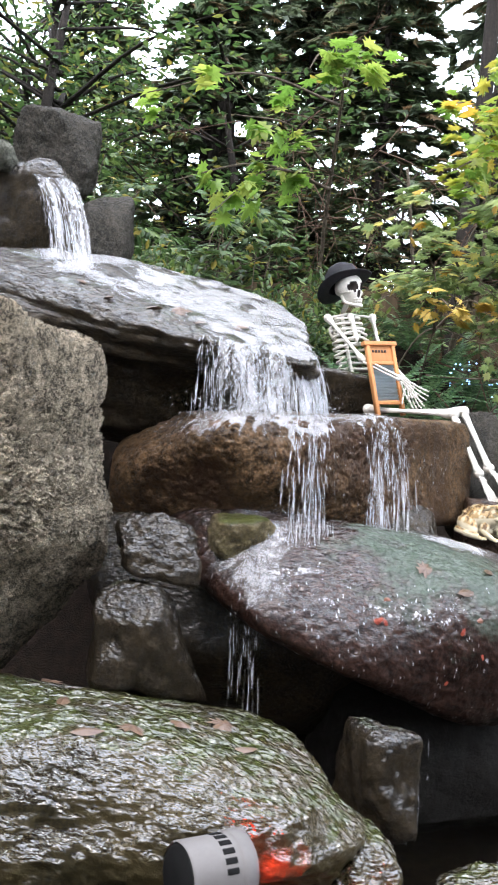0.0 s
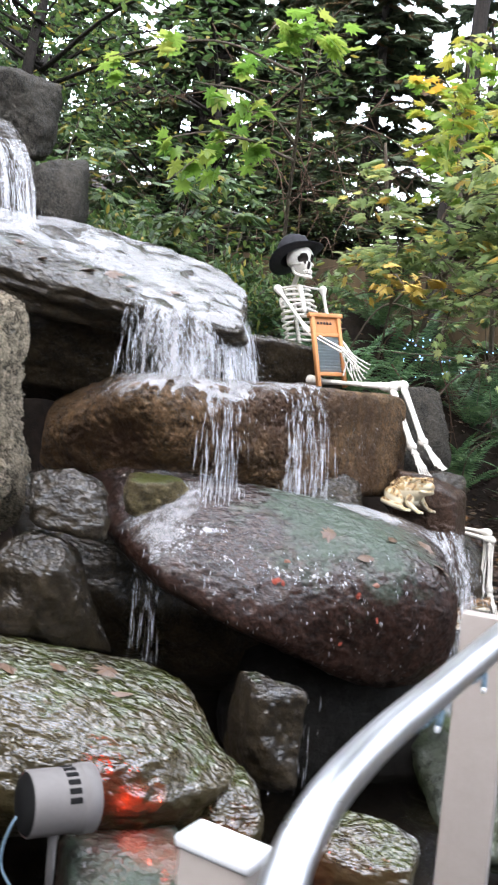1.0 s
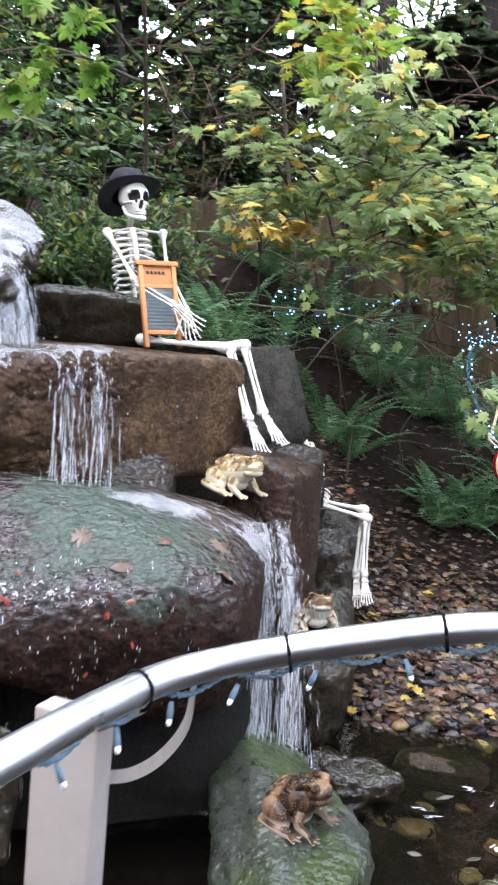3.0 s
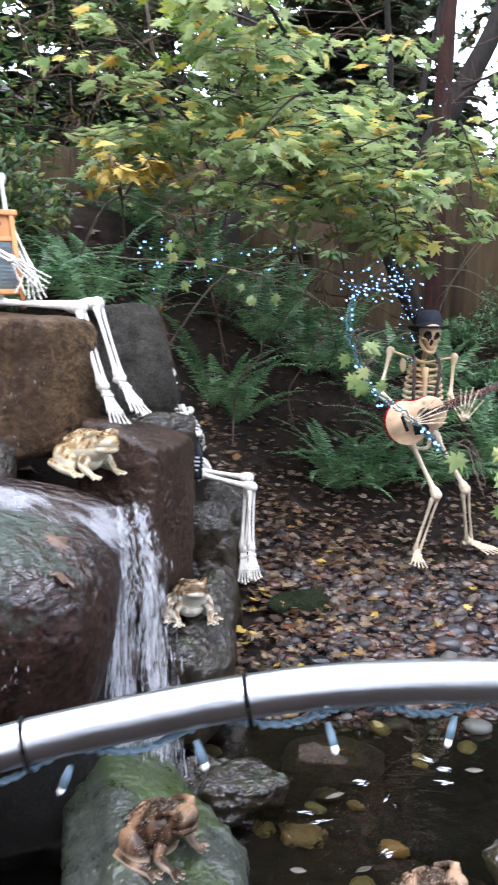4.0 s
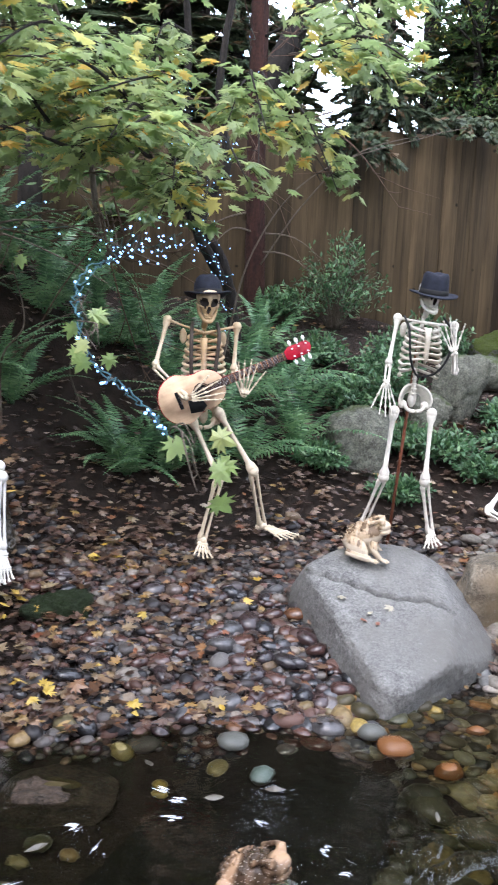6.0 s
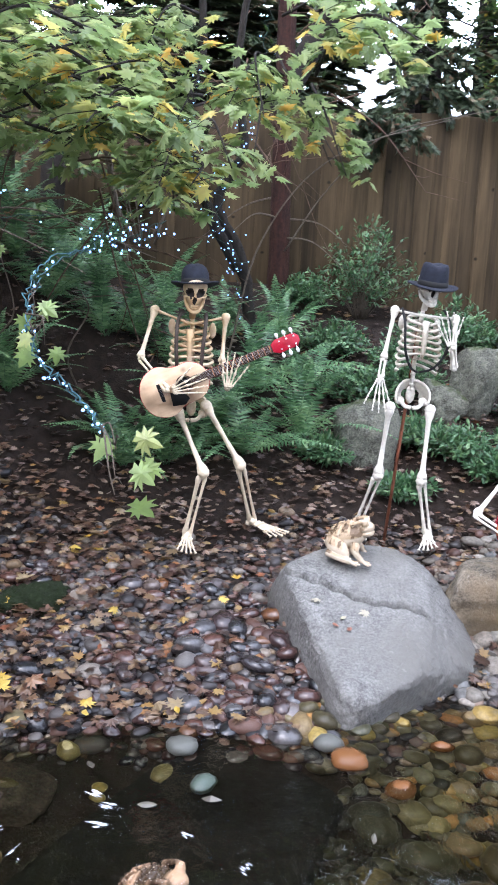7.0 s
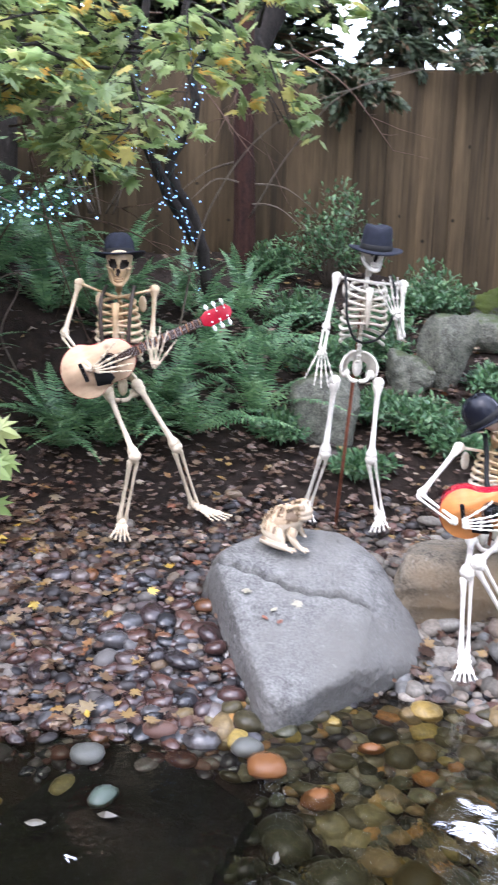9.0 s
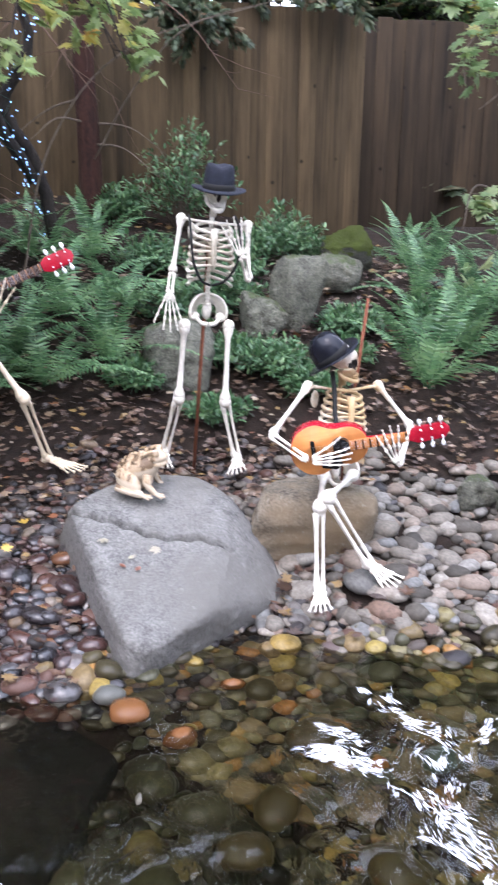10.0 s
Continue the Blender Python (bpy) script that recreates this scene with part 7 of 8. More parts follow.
for k, (x, y) in enumerate([(-0.4, 12.6), (2.0, 13.2), (-5.0, 10.0), (7.2, 13.4), (8.6, 14.0), (-6.5, 12.5), (11.0, 13.5), (2.5, 11.6), (6.9, 12.2)]):
    s = rnd.uniform(0.85, 1.15)
    copy_thing(CON[k % 2], pose(x, y, 1.7, rnd.uniform(-2, 2), rnd.uniform(-2, 2), rnd.uniform(0, 360)) @ Matrix.Diagonal((s, s, s * 0.62, 1)))
for k, (x, y) in enumerate([(-1.2, 9.8), (-5.0, 13.5), (7.6, 11.9), (-2.4, 7.4), (9.5, 16.0), (-7.5, 9.0), (11.5, 14)]):
    s = rnd.uniform(0.9, 1.2)
    copy_thing(FARS[k % 2], pose(x, y, 1.7, 0, 0, rnd.uniform(0, 360)) @ Matrix.Diagonal((s, s, s * 0.65, 1)))


def bare_trunk(name, label, pts, r, material, stubs=0, seed=1):
    t = tagged(holder(name, pts[0]), label, "tree")
    inv = t.matrix_world.inverted()
    rn = random.Random(seed)
    line = smooth_line(pts, 10)
    bm = bmesh.new()
    rings = add_tube(bm, [inv @ p for p in line], [r * (1.15 - 0.35 * k / len(line)) for k in range(len(line))], 18)
    for v in bm.verts:
        v.co += rvec(rn, r * 0.03)
    part("trunk", bm, material, t)
    for k in range(stubs):
        p = inv @ rn.choice(line[4:])
        d = Vector((rn.uniform(-1, 1), rn.uniform(-1, 0.2), rn.uniform(-0.3, 0.5))).normalized()
        bm = bmesh.new()
        add_tube(bm, smooth_line([p, p + d * 0.35 + Vector((0, 0, 0.03)), p + d * rn.uniform(0.6, 1.0) + Vector((0, 0, -0.12))], 5), [0.01 * (1 - 0.08 * j) for j in range(11)], 5)
        part("branch", bm, M_TWIG, t)
    return t


bare_trunk("cedar_trunk", "reddish-brown cedar trunk standing by the fence", [(3.37, 9.1, 1.5), (3.36, 9.1, 2.2), (3.33, 9.12, 3.2), (3.3, 9.15, 6.5)], 0.085, M_BARK_RED, 6, 2)
bare_trunk("tree_trunk", "slim brown trunk beyond the waterfall", [(1.4, 9.0, 1.8), (1.48, 9.0, 3.5), (1.6, 9.0, 5.0), (1.72, 9.0, 7.5)], 0.09, M_BARK, 8, 3)
bare_trunk("tree_trunk", "dark leaning trunk beyond the fence", [(3.1, 10.5, 1.8), (3.4, 10.5, 3.4), (3.96, 10.5, 4.6), (5.0, 10.5, 7.0)], 0.12, M_BARK, 5, 4)
bare_trunk("tree_trunk", "thick dark conifer trunk in the wood", [(-1.5, 11.0, 1.8), (-1.55, 11.0, 5.0), (-1.66, 11.0, 9.5)], 0.24, M_BARK, 6, 5)
for k, pts in enumerate([[(2.9, 7.2, 1.2), (3.1, 7.3, 2.0), (3.6, 7.6, 2.6), (4.6, 8.0, 3.0)], [(3.4, 9.0, 2.0), (3.7, 8.7, 2.5), (4.1, 8.4, 2.9), (4.9, 8.2, 3.1)], [(1.2, 6.0, 1.5), (1.5, 5.9, 1.9), (1.9, 5.8, 2.0), (2.5, 5.7, 1.8)], [(1.5, 6.9, 1.15), (1.7, 6.75, 1.4), (1.95, 6.7, 1.55), (2.2, 6.6, 1.6)], [(2.0, 6.75, 1.0), (1.95, 6.6, 1.25), (2.08, 6.5, 1.5), (2.05, 6.4, 1.62)], [(1.6, 6.3, 0.9), (1.62, 6.2, 1.3), (1.75, 6.1, 1.5), (1.7, 6.0, 1.8)], [(0.6, 6.0, 1.8), (0.9, 5.8, 2.3), (1.3, 5.6, 2.2), (1.8, 5.5, 2.3)]]):
    bm = bmesh.new()
    add_tube(bm, smooth_line(pts, 8), [0.008 - 0.00022 * j for j in range(25)], 5)
    tagged(mesh_ob("bare_stem", bm, M_TWIG), "thin bare arching stem over the bank", "branch", "bare stems")


def understory(name, label, at, wide, high, clumps, seed, material, size=(0.07, 0.13), per=34):
    """Woodland undergrowth: leaning stems that each end in flat clumps of leaves, with dark gaps between."""
    t = tagged(holder(name, at), label, "shrub", "undergrowth")
    r = random.Random(seed)
    bm, lv, o = bmesh.new(), Leaves(), Vector(at)
    for _ in range(clumps):
        a, q = r.uniform(0, 6.2832), math.sqrt(r.random())
        c = Vector((math.cos(a) * q * wide, math.sin(a) * q * wide * 0.7, high * r.uniform(0.2, 1.0)))
        line = smooth_line([(c.x * 0.2, c.y * 0.2, 0), (c.x * 0.5 + r.gauss(0, 0.05), c.y * 0.5, c.z * 0.7), c], 5)
        add_tube(bm, line, [0.009 - 0.0006 * k for k in range(len(line))], 4)
        w = r.uniform(0.12, 0.24)
        for _ in range(per):
            d = Vector((r.gauss(0, 1), r.gauss(0, 1), r.gauss(0, 0.28))) * w * 0.6
            lv.add(o + c + d, d + Vector((0, 0, -0.05)), Vector((r.gauss(0, 0.3), r.gauss(0, 0.3) - 0.3, 1)), r.uniform(*size), OVAL if r.random() < 0.6 else MAPLE, 0.15)
    part("stem_tangle", bm, M_TWIG, t)
    lv.ob("foliage", material, t)
    return t


for k, (x, y, z, w, h, n_) in enumerate([(-0.75, 6.0, 2.0, 0.6, 1.3, 22), (-1.7, 6.3, 2.2, 0.7, 1.6, 22), (-2.6, 7.4, 2.2, 0.9, 1.8, 22), (-0.6, 7.4, 2.0, 0.8, 1.5, 18), (0.9, 8.2, 1.9, 0.6, 0.9, 10), (-3.2, 5.8, 2.3, 0.8, 1.8, 22), (2.2, 9.0, 2.0, 0.6, 0.7, 8), (-2.4, 9.6, 2.0, 1.0, 2.4, 22)]):
    understory("undergrowth", "leafy green woodland undergrowth behind the stream", (x, y, z), w, h, n_, 300 + k, M_FAR, (0.05, 0.1) if k % 2 else (0.06, 0.11))


def dead_twigs(label, lo, hi, n_, seed):
    """A tangle of bare dead twigs hanging among the trees."""
    t = tagged(holder("dead_branch", lo), label, "branch", "dead branches")
    r = random.Random(seed)
    bm = bmesh.new()
    inv = Vector(lo)
    for _ in range(n_):
        p = Vector([r.uniform(a, b) for a, b in zip(lo, hi)]) - inv
        d = Vector((r.gauss(0, 0.7), r.gauss(0, 0.4), r.gauss(-0.25, 0.3))).normalized() * r.uniform(0.4, 1.2)
        line = smooth_line([p, p + d * 0.5 + rvec(r, 0.06), p + d + Vector((0, 0, -0.12))], 4)
        add_tube(bm, line, [0.008 - 0.0007 * k for k in range(len(line))], 4)
        for _ in range(5):
            b = r.choice(line[2:])
            e = (d.normalized() + rvec(r, 0.6)) * r.uniform(0.1, 0.35)
            add_tube(bm, [b, b + e * 0.5 + rvec(r, 0.02), b + e], [0.0035, 0.0025, 0.001], 4)
    part("branchwork", bm, M_DEADTWIG, t)
    return t


M_DEADTWIG = mat_bark("dead brown twig", (0.05, 0.03, 0.02), (0.16, 0.1, 0.07))
dead_twigs("tangle of bare brown dead twigs in the wood", (-0.4, 7.5, 2.6), (1.6, 10.0, 4.8), 46, 1)
dead_twigs("bare dead twigs low in the wood", (-2.4, 8.0, 2.6), (0.2, 10.5, 5.5), 40, 2)
dead_twigs("bare dead twigs above the fence", (2.2, 8.8, 2.9), (4.2, 9.2, 4.6), 24, 3)
dead_twigs("bare pale twigs under the maple", (1.0, 6.2, 1.8), (2.4, 7.6, 2.6), 16, 4)
for k, (x, y, z, q) in enumerate([(-3.4, 9.0, 2.2, 0.7), (0.9, 9.9, 1.9, 0.5), (-1.9, 10.2, 2.0, 0.6), (6.9, 11.4, 1.6, 0.6)]):
    copy_thing(FARS[k % 2], pose(x, y, z, 0, 0, 71 * k) @ Matrix.Diagonal((q, q, q, 1)))
for k, (x, y, q) in enumerate([(6.6, 12.2, 0.62), (7.6, 12.6, 0.7), (8.8, 12.4, 0.75)]):
    copy_thing(FARS[k % 2], pose(x, y, 2.0, 0, 0, 40 + 83 * k) @ Matrix.Diagonal((q, q, q, 1)))
# more of these unseen crowns, darkening the sky mirrored in the pond
for k, (x, y) in enumerate([(3.6, 13.9), (7.6, 14.4), (5.75, 13.9), (8.8, 14.8), (6.2, 17.0), (-1.0, 14.6), (3.0, 12.6), (6.9, 12.4)]):
    copy_thing(TALL, pose(x, y, 1.2, 0, 0, 67 * k))
def bough(label, root, reach, n_, seed):
    """A drooping conifer bough: a limb with side shoots set with flat sprays."""
    t = tagged(holder("conifer_bough", root), label, "branch", "conifer boughs")
    r = random.Random(seed)
    bm, lv, o = bmesh.new(), Leaves(), Vector(root)
    for _ in range(n_):
        d = Vector((r.gauss(0, 1), r.uniform(-0.8, 0.1), r.uniform(-0.9, 0.1))).normalized() * reach * r.uniform(0.5, 1.0)
        line = smooth_line([(0, 0, 0), d * 0.5 + Vector((0, 0, 0.06)), d], 5)
        add_tube(bm, line, [0.008 - 0.0006 * k for k in range(len(line))], 4)
        for p in line[2:]:
            for _ in range(7):
                w = (d.normalized() + rvec(r, 0.5) + Vector((0, 0, -0.4))).normalized()
                lv.add(o + p + w * r.uniform(0.0, 0.09), w, rvec(r, 0.5) + Vector((0, -0.3, 1)), r.uniform(0.07, 0.13), SPRAY, 0.2)
    part("branchwork", bm, M_BARK, t)
    lv.ob("needles", M_NEEDLE, t)
    return t


bough("dark conifer bough hanging in front of the fence", (4.25, 9.2, 3.12), 0.45, 12, 1)
bough("dark conifer bough over the top of the fence", (4.6, 9.3, 3.45), 0.5, 6, 2)
bough("dark conifer bough hanging by the fence end", (5.35, 9.3, 3.4), 0.45, 5, 3)
for k, (x, y, z) in enumerate([(2.7, 11.0, 4.3), (3.3, 11.4, 5.0), (3.9, 11.2, 5.7), (4.3, 11.6, 4.7), (4.8, 11.0, 5.3), (5.2, 11.8, 4.4), (3.6, 11.8, 4.4), (4.6, 12.0, 6.2), (2.9, 11.6, 5.8), (5.6, 11.4, 5.9)]):
    bough("thin conifer bough against the sky", (x, y, z), 0.95, 7, 11 + k)
# unseen trees added above and behind the viewer to cut down the sky light
for k, (x, y) in enumerate([(-5.0, 2.0), (-4.0, -5.0), (10.0, 5.0), (9.0, -3.0), (-6.0, 7.0), (2.5, -7.0)]):
    copy_thing(FARS[k % 2], pose(x, y, 0.2, 0, 0, 60 * k) @ Matrix.Diagonal((1.9, 1.9, 1.5, 1)))
for k, (x, y) in enumerate([(-7.0, -1.5), (-6.0, -7.0), (0.0, -8.5), (5.5, -8.0), (10.5, -6.5), (12.0, 1.5), (12.5, 8.0), (-8.0, 4.5), (-1.5, -6.0), (7.0, -6.0)]):
    copy_thing(CON[k % 2], pose(x, y, 0.0, 0, 0, 77 * k) @ Matrix.Diagonal((1.6, 1.6, 1.25, 1)))
# taller trees deep in the wood, with the sky open between two groups
# x 7.7 and 9.6 are added to keep sky out of pond reflections
for k, (x, y, q) in enumerate([(-6.5, 14.5, 1.0), (-4.0, 13.2, 1.1), (-0.6, 14.2, 1.15), (3.1, 13.2, 0.6), (7.7, 13.8, 0.9), (9.6, 12.6, 0.9), (8.6, 13.2, 1.0), (10.5, 14.0, 1.1), (-8.5, 13.0, 1.1)]):
    copy_thing(CON[k % 2], pose(x, y, 1.6, 0, 0, 53 * k) @ Matrix.Diagonal((1.05, 1.05, q * (1.15 if x < 3 else 1.5), 1)))
for k, (x, y, q) in enumerate([(4.15, 12.4, 0.62), (5.35, 12.9, 0.7)]):
    copy_thing(CON[k % 2], pose(x, y, 1.5, 0, 0, 19 + 110 * k) @ Matrix.Diagonal((0.5, 0.5, q, 1)))
for k, (x, y) in enumerate([(6.3, 11.6), (-2.0, 11.4), (-4.4, 8.6)]):
    copy_thing(FARS[k % 2], pose(x, y, 2.4, 0, 0, 97 * k) @ Matrix.Diagonal((0.75, 0.75, 0.7, 1)))
for k, (x, y) in enumerate([(-4.5, 11.5), (-1.0, 13.2), (7.6, 16.0)]):
    copy_thing(FARS[(k + 1) % 2], pose(x, y, 1.8, 0, 0, 131 * k) @ Matrix.Diagonal((1.05, 1.05, 1.0, 1)))

# ---- pebbles, fallen leaves, running water ----
def pebble_mesh(seed, material):
    r = random.Random(seed)
    bm = bmesh.new()
    bmesh.ops.create_icosphere(bm, subdivisions=2, radius=1.0)
    s = (1.0, r.uniform(0.65, 0.9), r.uniform(0.4, 0.62))
    off = rvec(r, 20)
    for v in bm.verts:
        k = 1 + 0.22 * noise.noise(v.co * 1.1 + off)
        v.co = Vector((v.co.x * s[0] * k, v.co.y * s[1] * k, v.co.z * s[2] * k))
    me = bpy.data.meshes.new("pebble")
    bm.to_mesh(me)
    bm.free()
    me.materials.append(material)
    me.polygons.foreach_set("use_smooth", [True] * len(me.polygons))
    return me


def pebble_places(n_, x0, x1, y0, y1, size, seed, keep):
    r = random.Random(seed)
    out = []
    while len(out) < n_:
        x, y = r.uniform(x0, x1), r.uniform(y0, y1)
        if keep(x, y) < r.random():
            continue
        s = min(size * 2.1, r.lognormvariate(math.log(size), 0.33))
        out.append((x, y, ground_z(x, y) + s * r.uniform(0.05, 0.5), s, r.uniform(0, 360), r.uniform(-18, 18), r.uniform(-18, 18)))
    return out


def beach(x, y):
    if x < 1.7 + 0.2 * math.sin(y * 4):
        return 0.0
    lo = sstep(4.35, 4.6, y)
    top = 5.95 if x < 3.3 else 5.95 - 0.4 * min(0.8, max(0.0, x - 4.4))
    return lo * sstep(top + 0.25, top - 0.2, y)


def joined_pebbles(name, label, places, material, seed):
    """Many pebbles joined in one mesh."""
    base = [pebble_mesh(seed + k, material) for k in range(6)]
    tv = [np.array([v.co[:] for v in me.vertices]) for me in base]
    tf = [np.array([p.vertices[:] for p in me.polygons]) for me in base]
    V, F, i0 = [], [], 0
    for k, (x, y, z, s, a, b, c) in enumerate(places):
        m = np.array(pose(0, 0, 0, b, c, a).to_3x3())
        V.append(tv[k % 6] @ m.T * s + np.array((x, y, z)))
        F.append(tf[k % 6] + i0)
        i0 += len(tv[k % 6])
    ob = soup(name, np.concatenate(V).tolist(), np.concatenate(F).tolist(), material, True)
    return tagged(ob, label, "pebbles", kind="stuff")


near = pebble_places(300, 2.2, 4.9, 4.5, 5.6, 0.034, 1, beach)
bed = tagged(new("pebble_beach"), "damp rounded pebbles of a stream-side beach", "pebbles", kind="structure")
meshes = [pebble_mesh(70 + k, M_PEBBLE) for k in range(8)]
for k, (x, y, z, s, a, b, c) in enumerate(near):
    o = new("pebble", meshes[k % 8])
    o.parent = bed
    o.matrix_basis = pose(x, y, z, b, c, a) @ Matrix.Diagonal((s, s, s, 1))
joined_pebbles("pebble_ground", "small damp brown and grey pebbles on the beach", pebble_places(4200, 1.7, 4.2, 4.3, 6.0, 0.023, 2, beach), M_PEBBLE, 80)
joined_pebbles("pebble_ground", "pebbles scattered on the soil behind the beach", pebble_places(700, 3.1, 4.7, 5.6, 6.4, 0.026, 9, lambda x, y: sstep(6.4, 5.8, y)), M_PEBBLE, 150)
joined_pebbles("pebble_ground", "drier pale grey pebbles on the upper beach", pebble_places(1500, 3.9, 6.5, 4.7, 6.5, 0.041, 3, beach), M_PEBBLEDRY, 90)
joined_pebbles("pond_pebbles", "golden and grey pebbles lying under the water", pebble_places(3000, 2.9, 6.0, 3.0, 4.8, 0.036, 4, lambda x, y: sstep(3.3, 3.65, x + (y - 4.0) * 0.45)), M_PEBBLEGOLD, 100)
joined_pebbles("pond_pebbles", "dark rounded stones in the deeper water", pebble_places(190, 3.1, 3.9, 3.2, 4.2, 0.055, 8, lambda x, y: sstep(3.75, 3.4, x + (y - 4.0) * 0.45)), M_PEBBLEDEEP, 140)
joined_pebbles("pond_pebbles", "scattered dark pebbles on the pond bed", pebble_places(70, 1.2, 3.2, 3.2, 4.6, 0.045, 5, lambda x, y: 1.0), M_PEBBLEGOLD, 110)


joined_pebbles("pebble_ground", "large wet red-brown and black pebbles at the water's edge", pebble_places(330, 2.55, 3.3, 4.3, 5.25, 0.035, 6, lambda x, y: sstep(4.3, 4.5, y) * sstep(2.5, 2.8, x) * 0.9), M_PEBBLEWET, 120)
joined_pebbles("pebble_ground", "wet pebbles along the water's edge", pebble_places(500, 1.8, 3.3, 4.4, 5.6, 0.034, 7, beach), M_PEBBLEWET, 130)


def big_stone(label, x, y, z, half, material, seed, rz):
    """A large rounded cobble of its own."""
    ob = new("cobble", pebble_mesh(seed, material))
    ob.matrix_world = pose(x, y, z, 0, 0, rz) @ Matrix.Diagonal((half, half, half, 1))
    return tagged(ob, label, "stone", "large cobbles")


M_COBBLEGREY = mat_simple("pale grey cobble", (0.075, 0.076, 0.066), 0.35, var=0.4, scale=20)
M_COBBLEGREEN = mat_simple("green-grey cobble", (0.055, 0.072, 0.058), 0.3, var=0.3, scale=20)
M_COBBLEORANGE = mat_simple("orange cobble", (0.13, 0.055, 0.02), 0.25, var=0.3, scale=20)
M_COBBLETAN = mat_simple("mossy tan cobble", (0.045, 0.034, 0.015), 0.35, var=0.5, scale=18)
for x, y, z, h, mt, label, rz in ((2.83, 4.98, 0.07, 0.1, M_PEBBLEWET, "large wet dark cobble on the beach", 20), (2.727, 4.46, 0.01, 0.065, M_COBBLEGREY, "pale oval cobble at the water's edge", -10), (2.809, 4.247, -0.01, 0.06, M_COBBLEGREEN, "green-grey oval cobble in the water", 60),
                                  (3.342, 4.4, 0.0, 0.075, M_COBBLEORANGE, "orange oval cobble at the water's edge", -15), (3.28, 4.5, 0.01, 0.06, M_COBBLEGREY, "pale cobble at the water's edge", 5), (3.724, 4.528, -0.02, 0.05, M_COBBLEORANGE, "orange cobble under shallow water", 0),
                                  (3.5, 4.25, -0.03, 0.065, M_COBBLEORANGE, "tan-orange cobble under shallow water", 40), (3.95, 4.2, -0.05, 0.11, M_COBBLETAN, "large brown cobble under the water", 15), (3.75, 3.9, -0.07, 0.1, M_COBBLETAN, "large dark cobble under the water", 70),
                                  (3.62, 3.75, -0.09, 0.09, M_COBBLETAN, "mossy cobble under the water", 10), (4.0, 3.6, -0.07, 0.11, M_COBBLETAN, "broad cobble under the water", 120), (4.3, 4.0, -0.04, 0.08, M_COBBLEGREEN, "grey-green cobble under the water", 30), (2.06, 4.22, -0.08, 0.17, M_COBBLETAN, "broad tan boulder just under the water", 5)):
    big_stone(label, x, y, z, h, mt, int(x * 100), rz)


def litter(name, label, n_, x0, x1, y0, y1, size, seed, material, keep, lift=0.02):
    r, lv = random.Random(seed), Leaves()
    while n_:
        x, y = r.uniform(x0, x1), r.uniform(y0, y1)
        if keep(x, y) < r.random():
            continue
        n_ -= 1
        a = r.uniform(0, 6.2832)
        lv.add((x, y, max(0.006, ground_z(x, y)) + lift * r.uniform(0.6, 1.6)), (math.cos(a), math.sin(a), r.uniform(-0.2, 0.2)), (r.gauss(0, 0.3), r.gauss(0, 0.3) - 0.15, 1), r.uniform(*size), MAPLE if r.random() < (0.2 if material is M_PALEDEAD else 0.75) else OVAL, r.uniform(-0.3, 0.4))
    return tagged(lv.ob(name, material), label, "leaves", kind="stuff")


litter("fallen_leaves", "brown and rust fallen maple leaves on the beach", 1150, 1.6, 4.4, 4.5, 6.2, (0.03, 0.062), 1, M_LITTER, lambda x, y: (0.35 + 0.65 * sstep(2.9, 2.0, x)) * (sstep(4.75, 5.0, y) if x > 3.2 else 1.0), 0.045)
litter("fallen_leaves", "brown leaf litter on the soil of the bank", 2400, 0.9, 6.5, 5.7, 9.3, (0.03, 0.065), 2, M_LITTER, lambda x, y: 1.0, 0.035)
litter("fallen_leaves", "bright yellow fallen maple leaves", 16, 1.7, 4.6, 4.45, 5.9, (0.04, 0.07), 3, M_YELLOW, lambda x, y: (0.3 + 0.7 * sstep(2.8, 1.9, x)) * (sstep(5.0, 5.2, y) if x > 3.2 else 1.0), 0.06)
litter("fallen_leaves", "large tan and orange maple leaves drifted on the beach", 170, 1.65, 3.2, 4.5, 6.1, (0.045, 0.085), 12, M_TANLEAF, lambda x, y: sstep(3.1, 2.1, x), 0.05)
for k, (x, y) in enumerate([(1.95, 4.72), (1.83, 5.3), (2.2, 5.75), (1.7, 5.0)]):
    litter("fallen_leaves", "small cluster of bright yellow maple leaves", 5, x - 0.07, x + 0.07, y - 0.07, y + 0.07, (0.045, 0.07), 30 + k, M_YELLOW, lambda x, y: 1.0, 0.06)
litter("fallen_leaves", "pale dead leaves floating on the dark pond", 9, 1.9, 3.4, 3.4, 4.4, (0.04, 0.075), 5, M_PALEDEAD, lambda x, y: 1.0, 0.003)
litter("fallen_leaves", "pinkish and brown leaf litter among the ferns", 3000, 1.4, 5.8, 5.7, 8.6, (0.03, 0.06), 6, M_BROWNLEAF, lambda x, y: 1.0, 0.045)
litter("fallen_leaves", "leaf litter under the shrubs by the stream", 500, -2.0, 1.2, 5.0, 7.5, (0.05, 0.1), 4, M_LITTER, lambda x, y: 1.0, 0.03)


litter("fallen_leaves", "brown leaf litter on bare soil behind the beach", 60, 4.3, 6.0, 5.6, 7.2, (0.05, 0.1), 9, M_LITTER, lambda x, y: 1.0, 0.025)
litter("fallen_leaves", "rust and orange leaves caught among the stones at the shore", 12, 3.9, 5.0, 4.65, 5.2, (0.05, 0.09), 10, M_LITTER, lambda x, y: 1.0, 0.05)


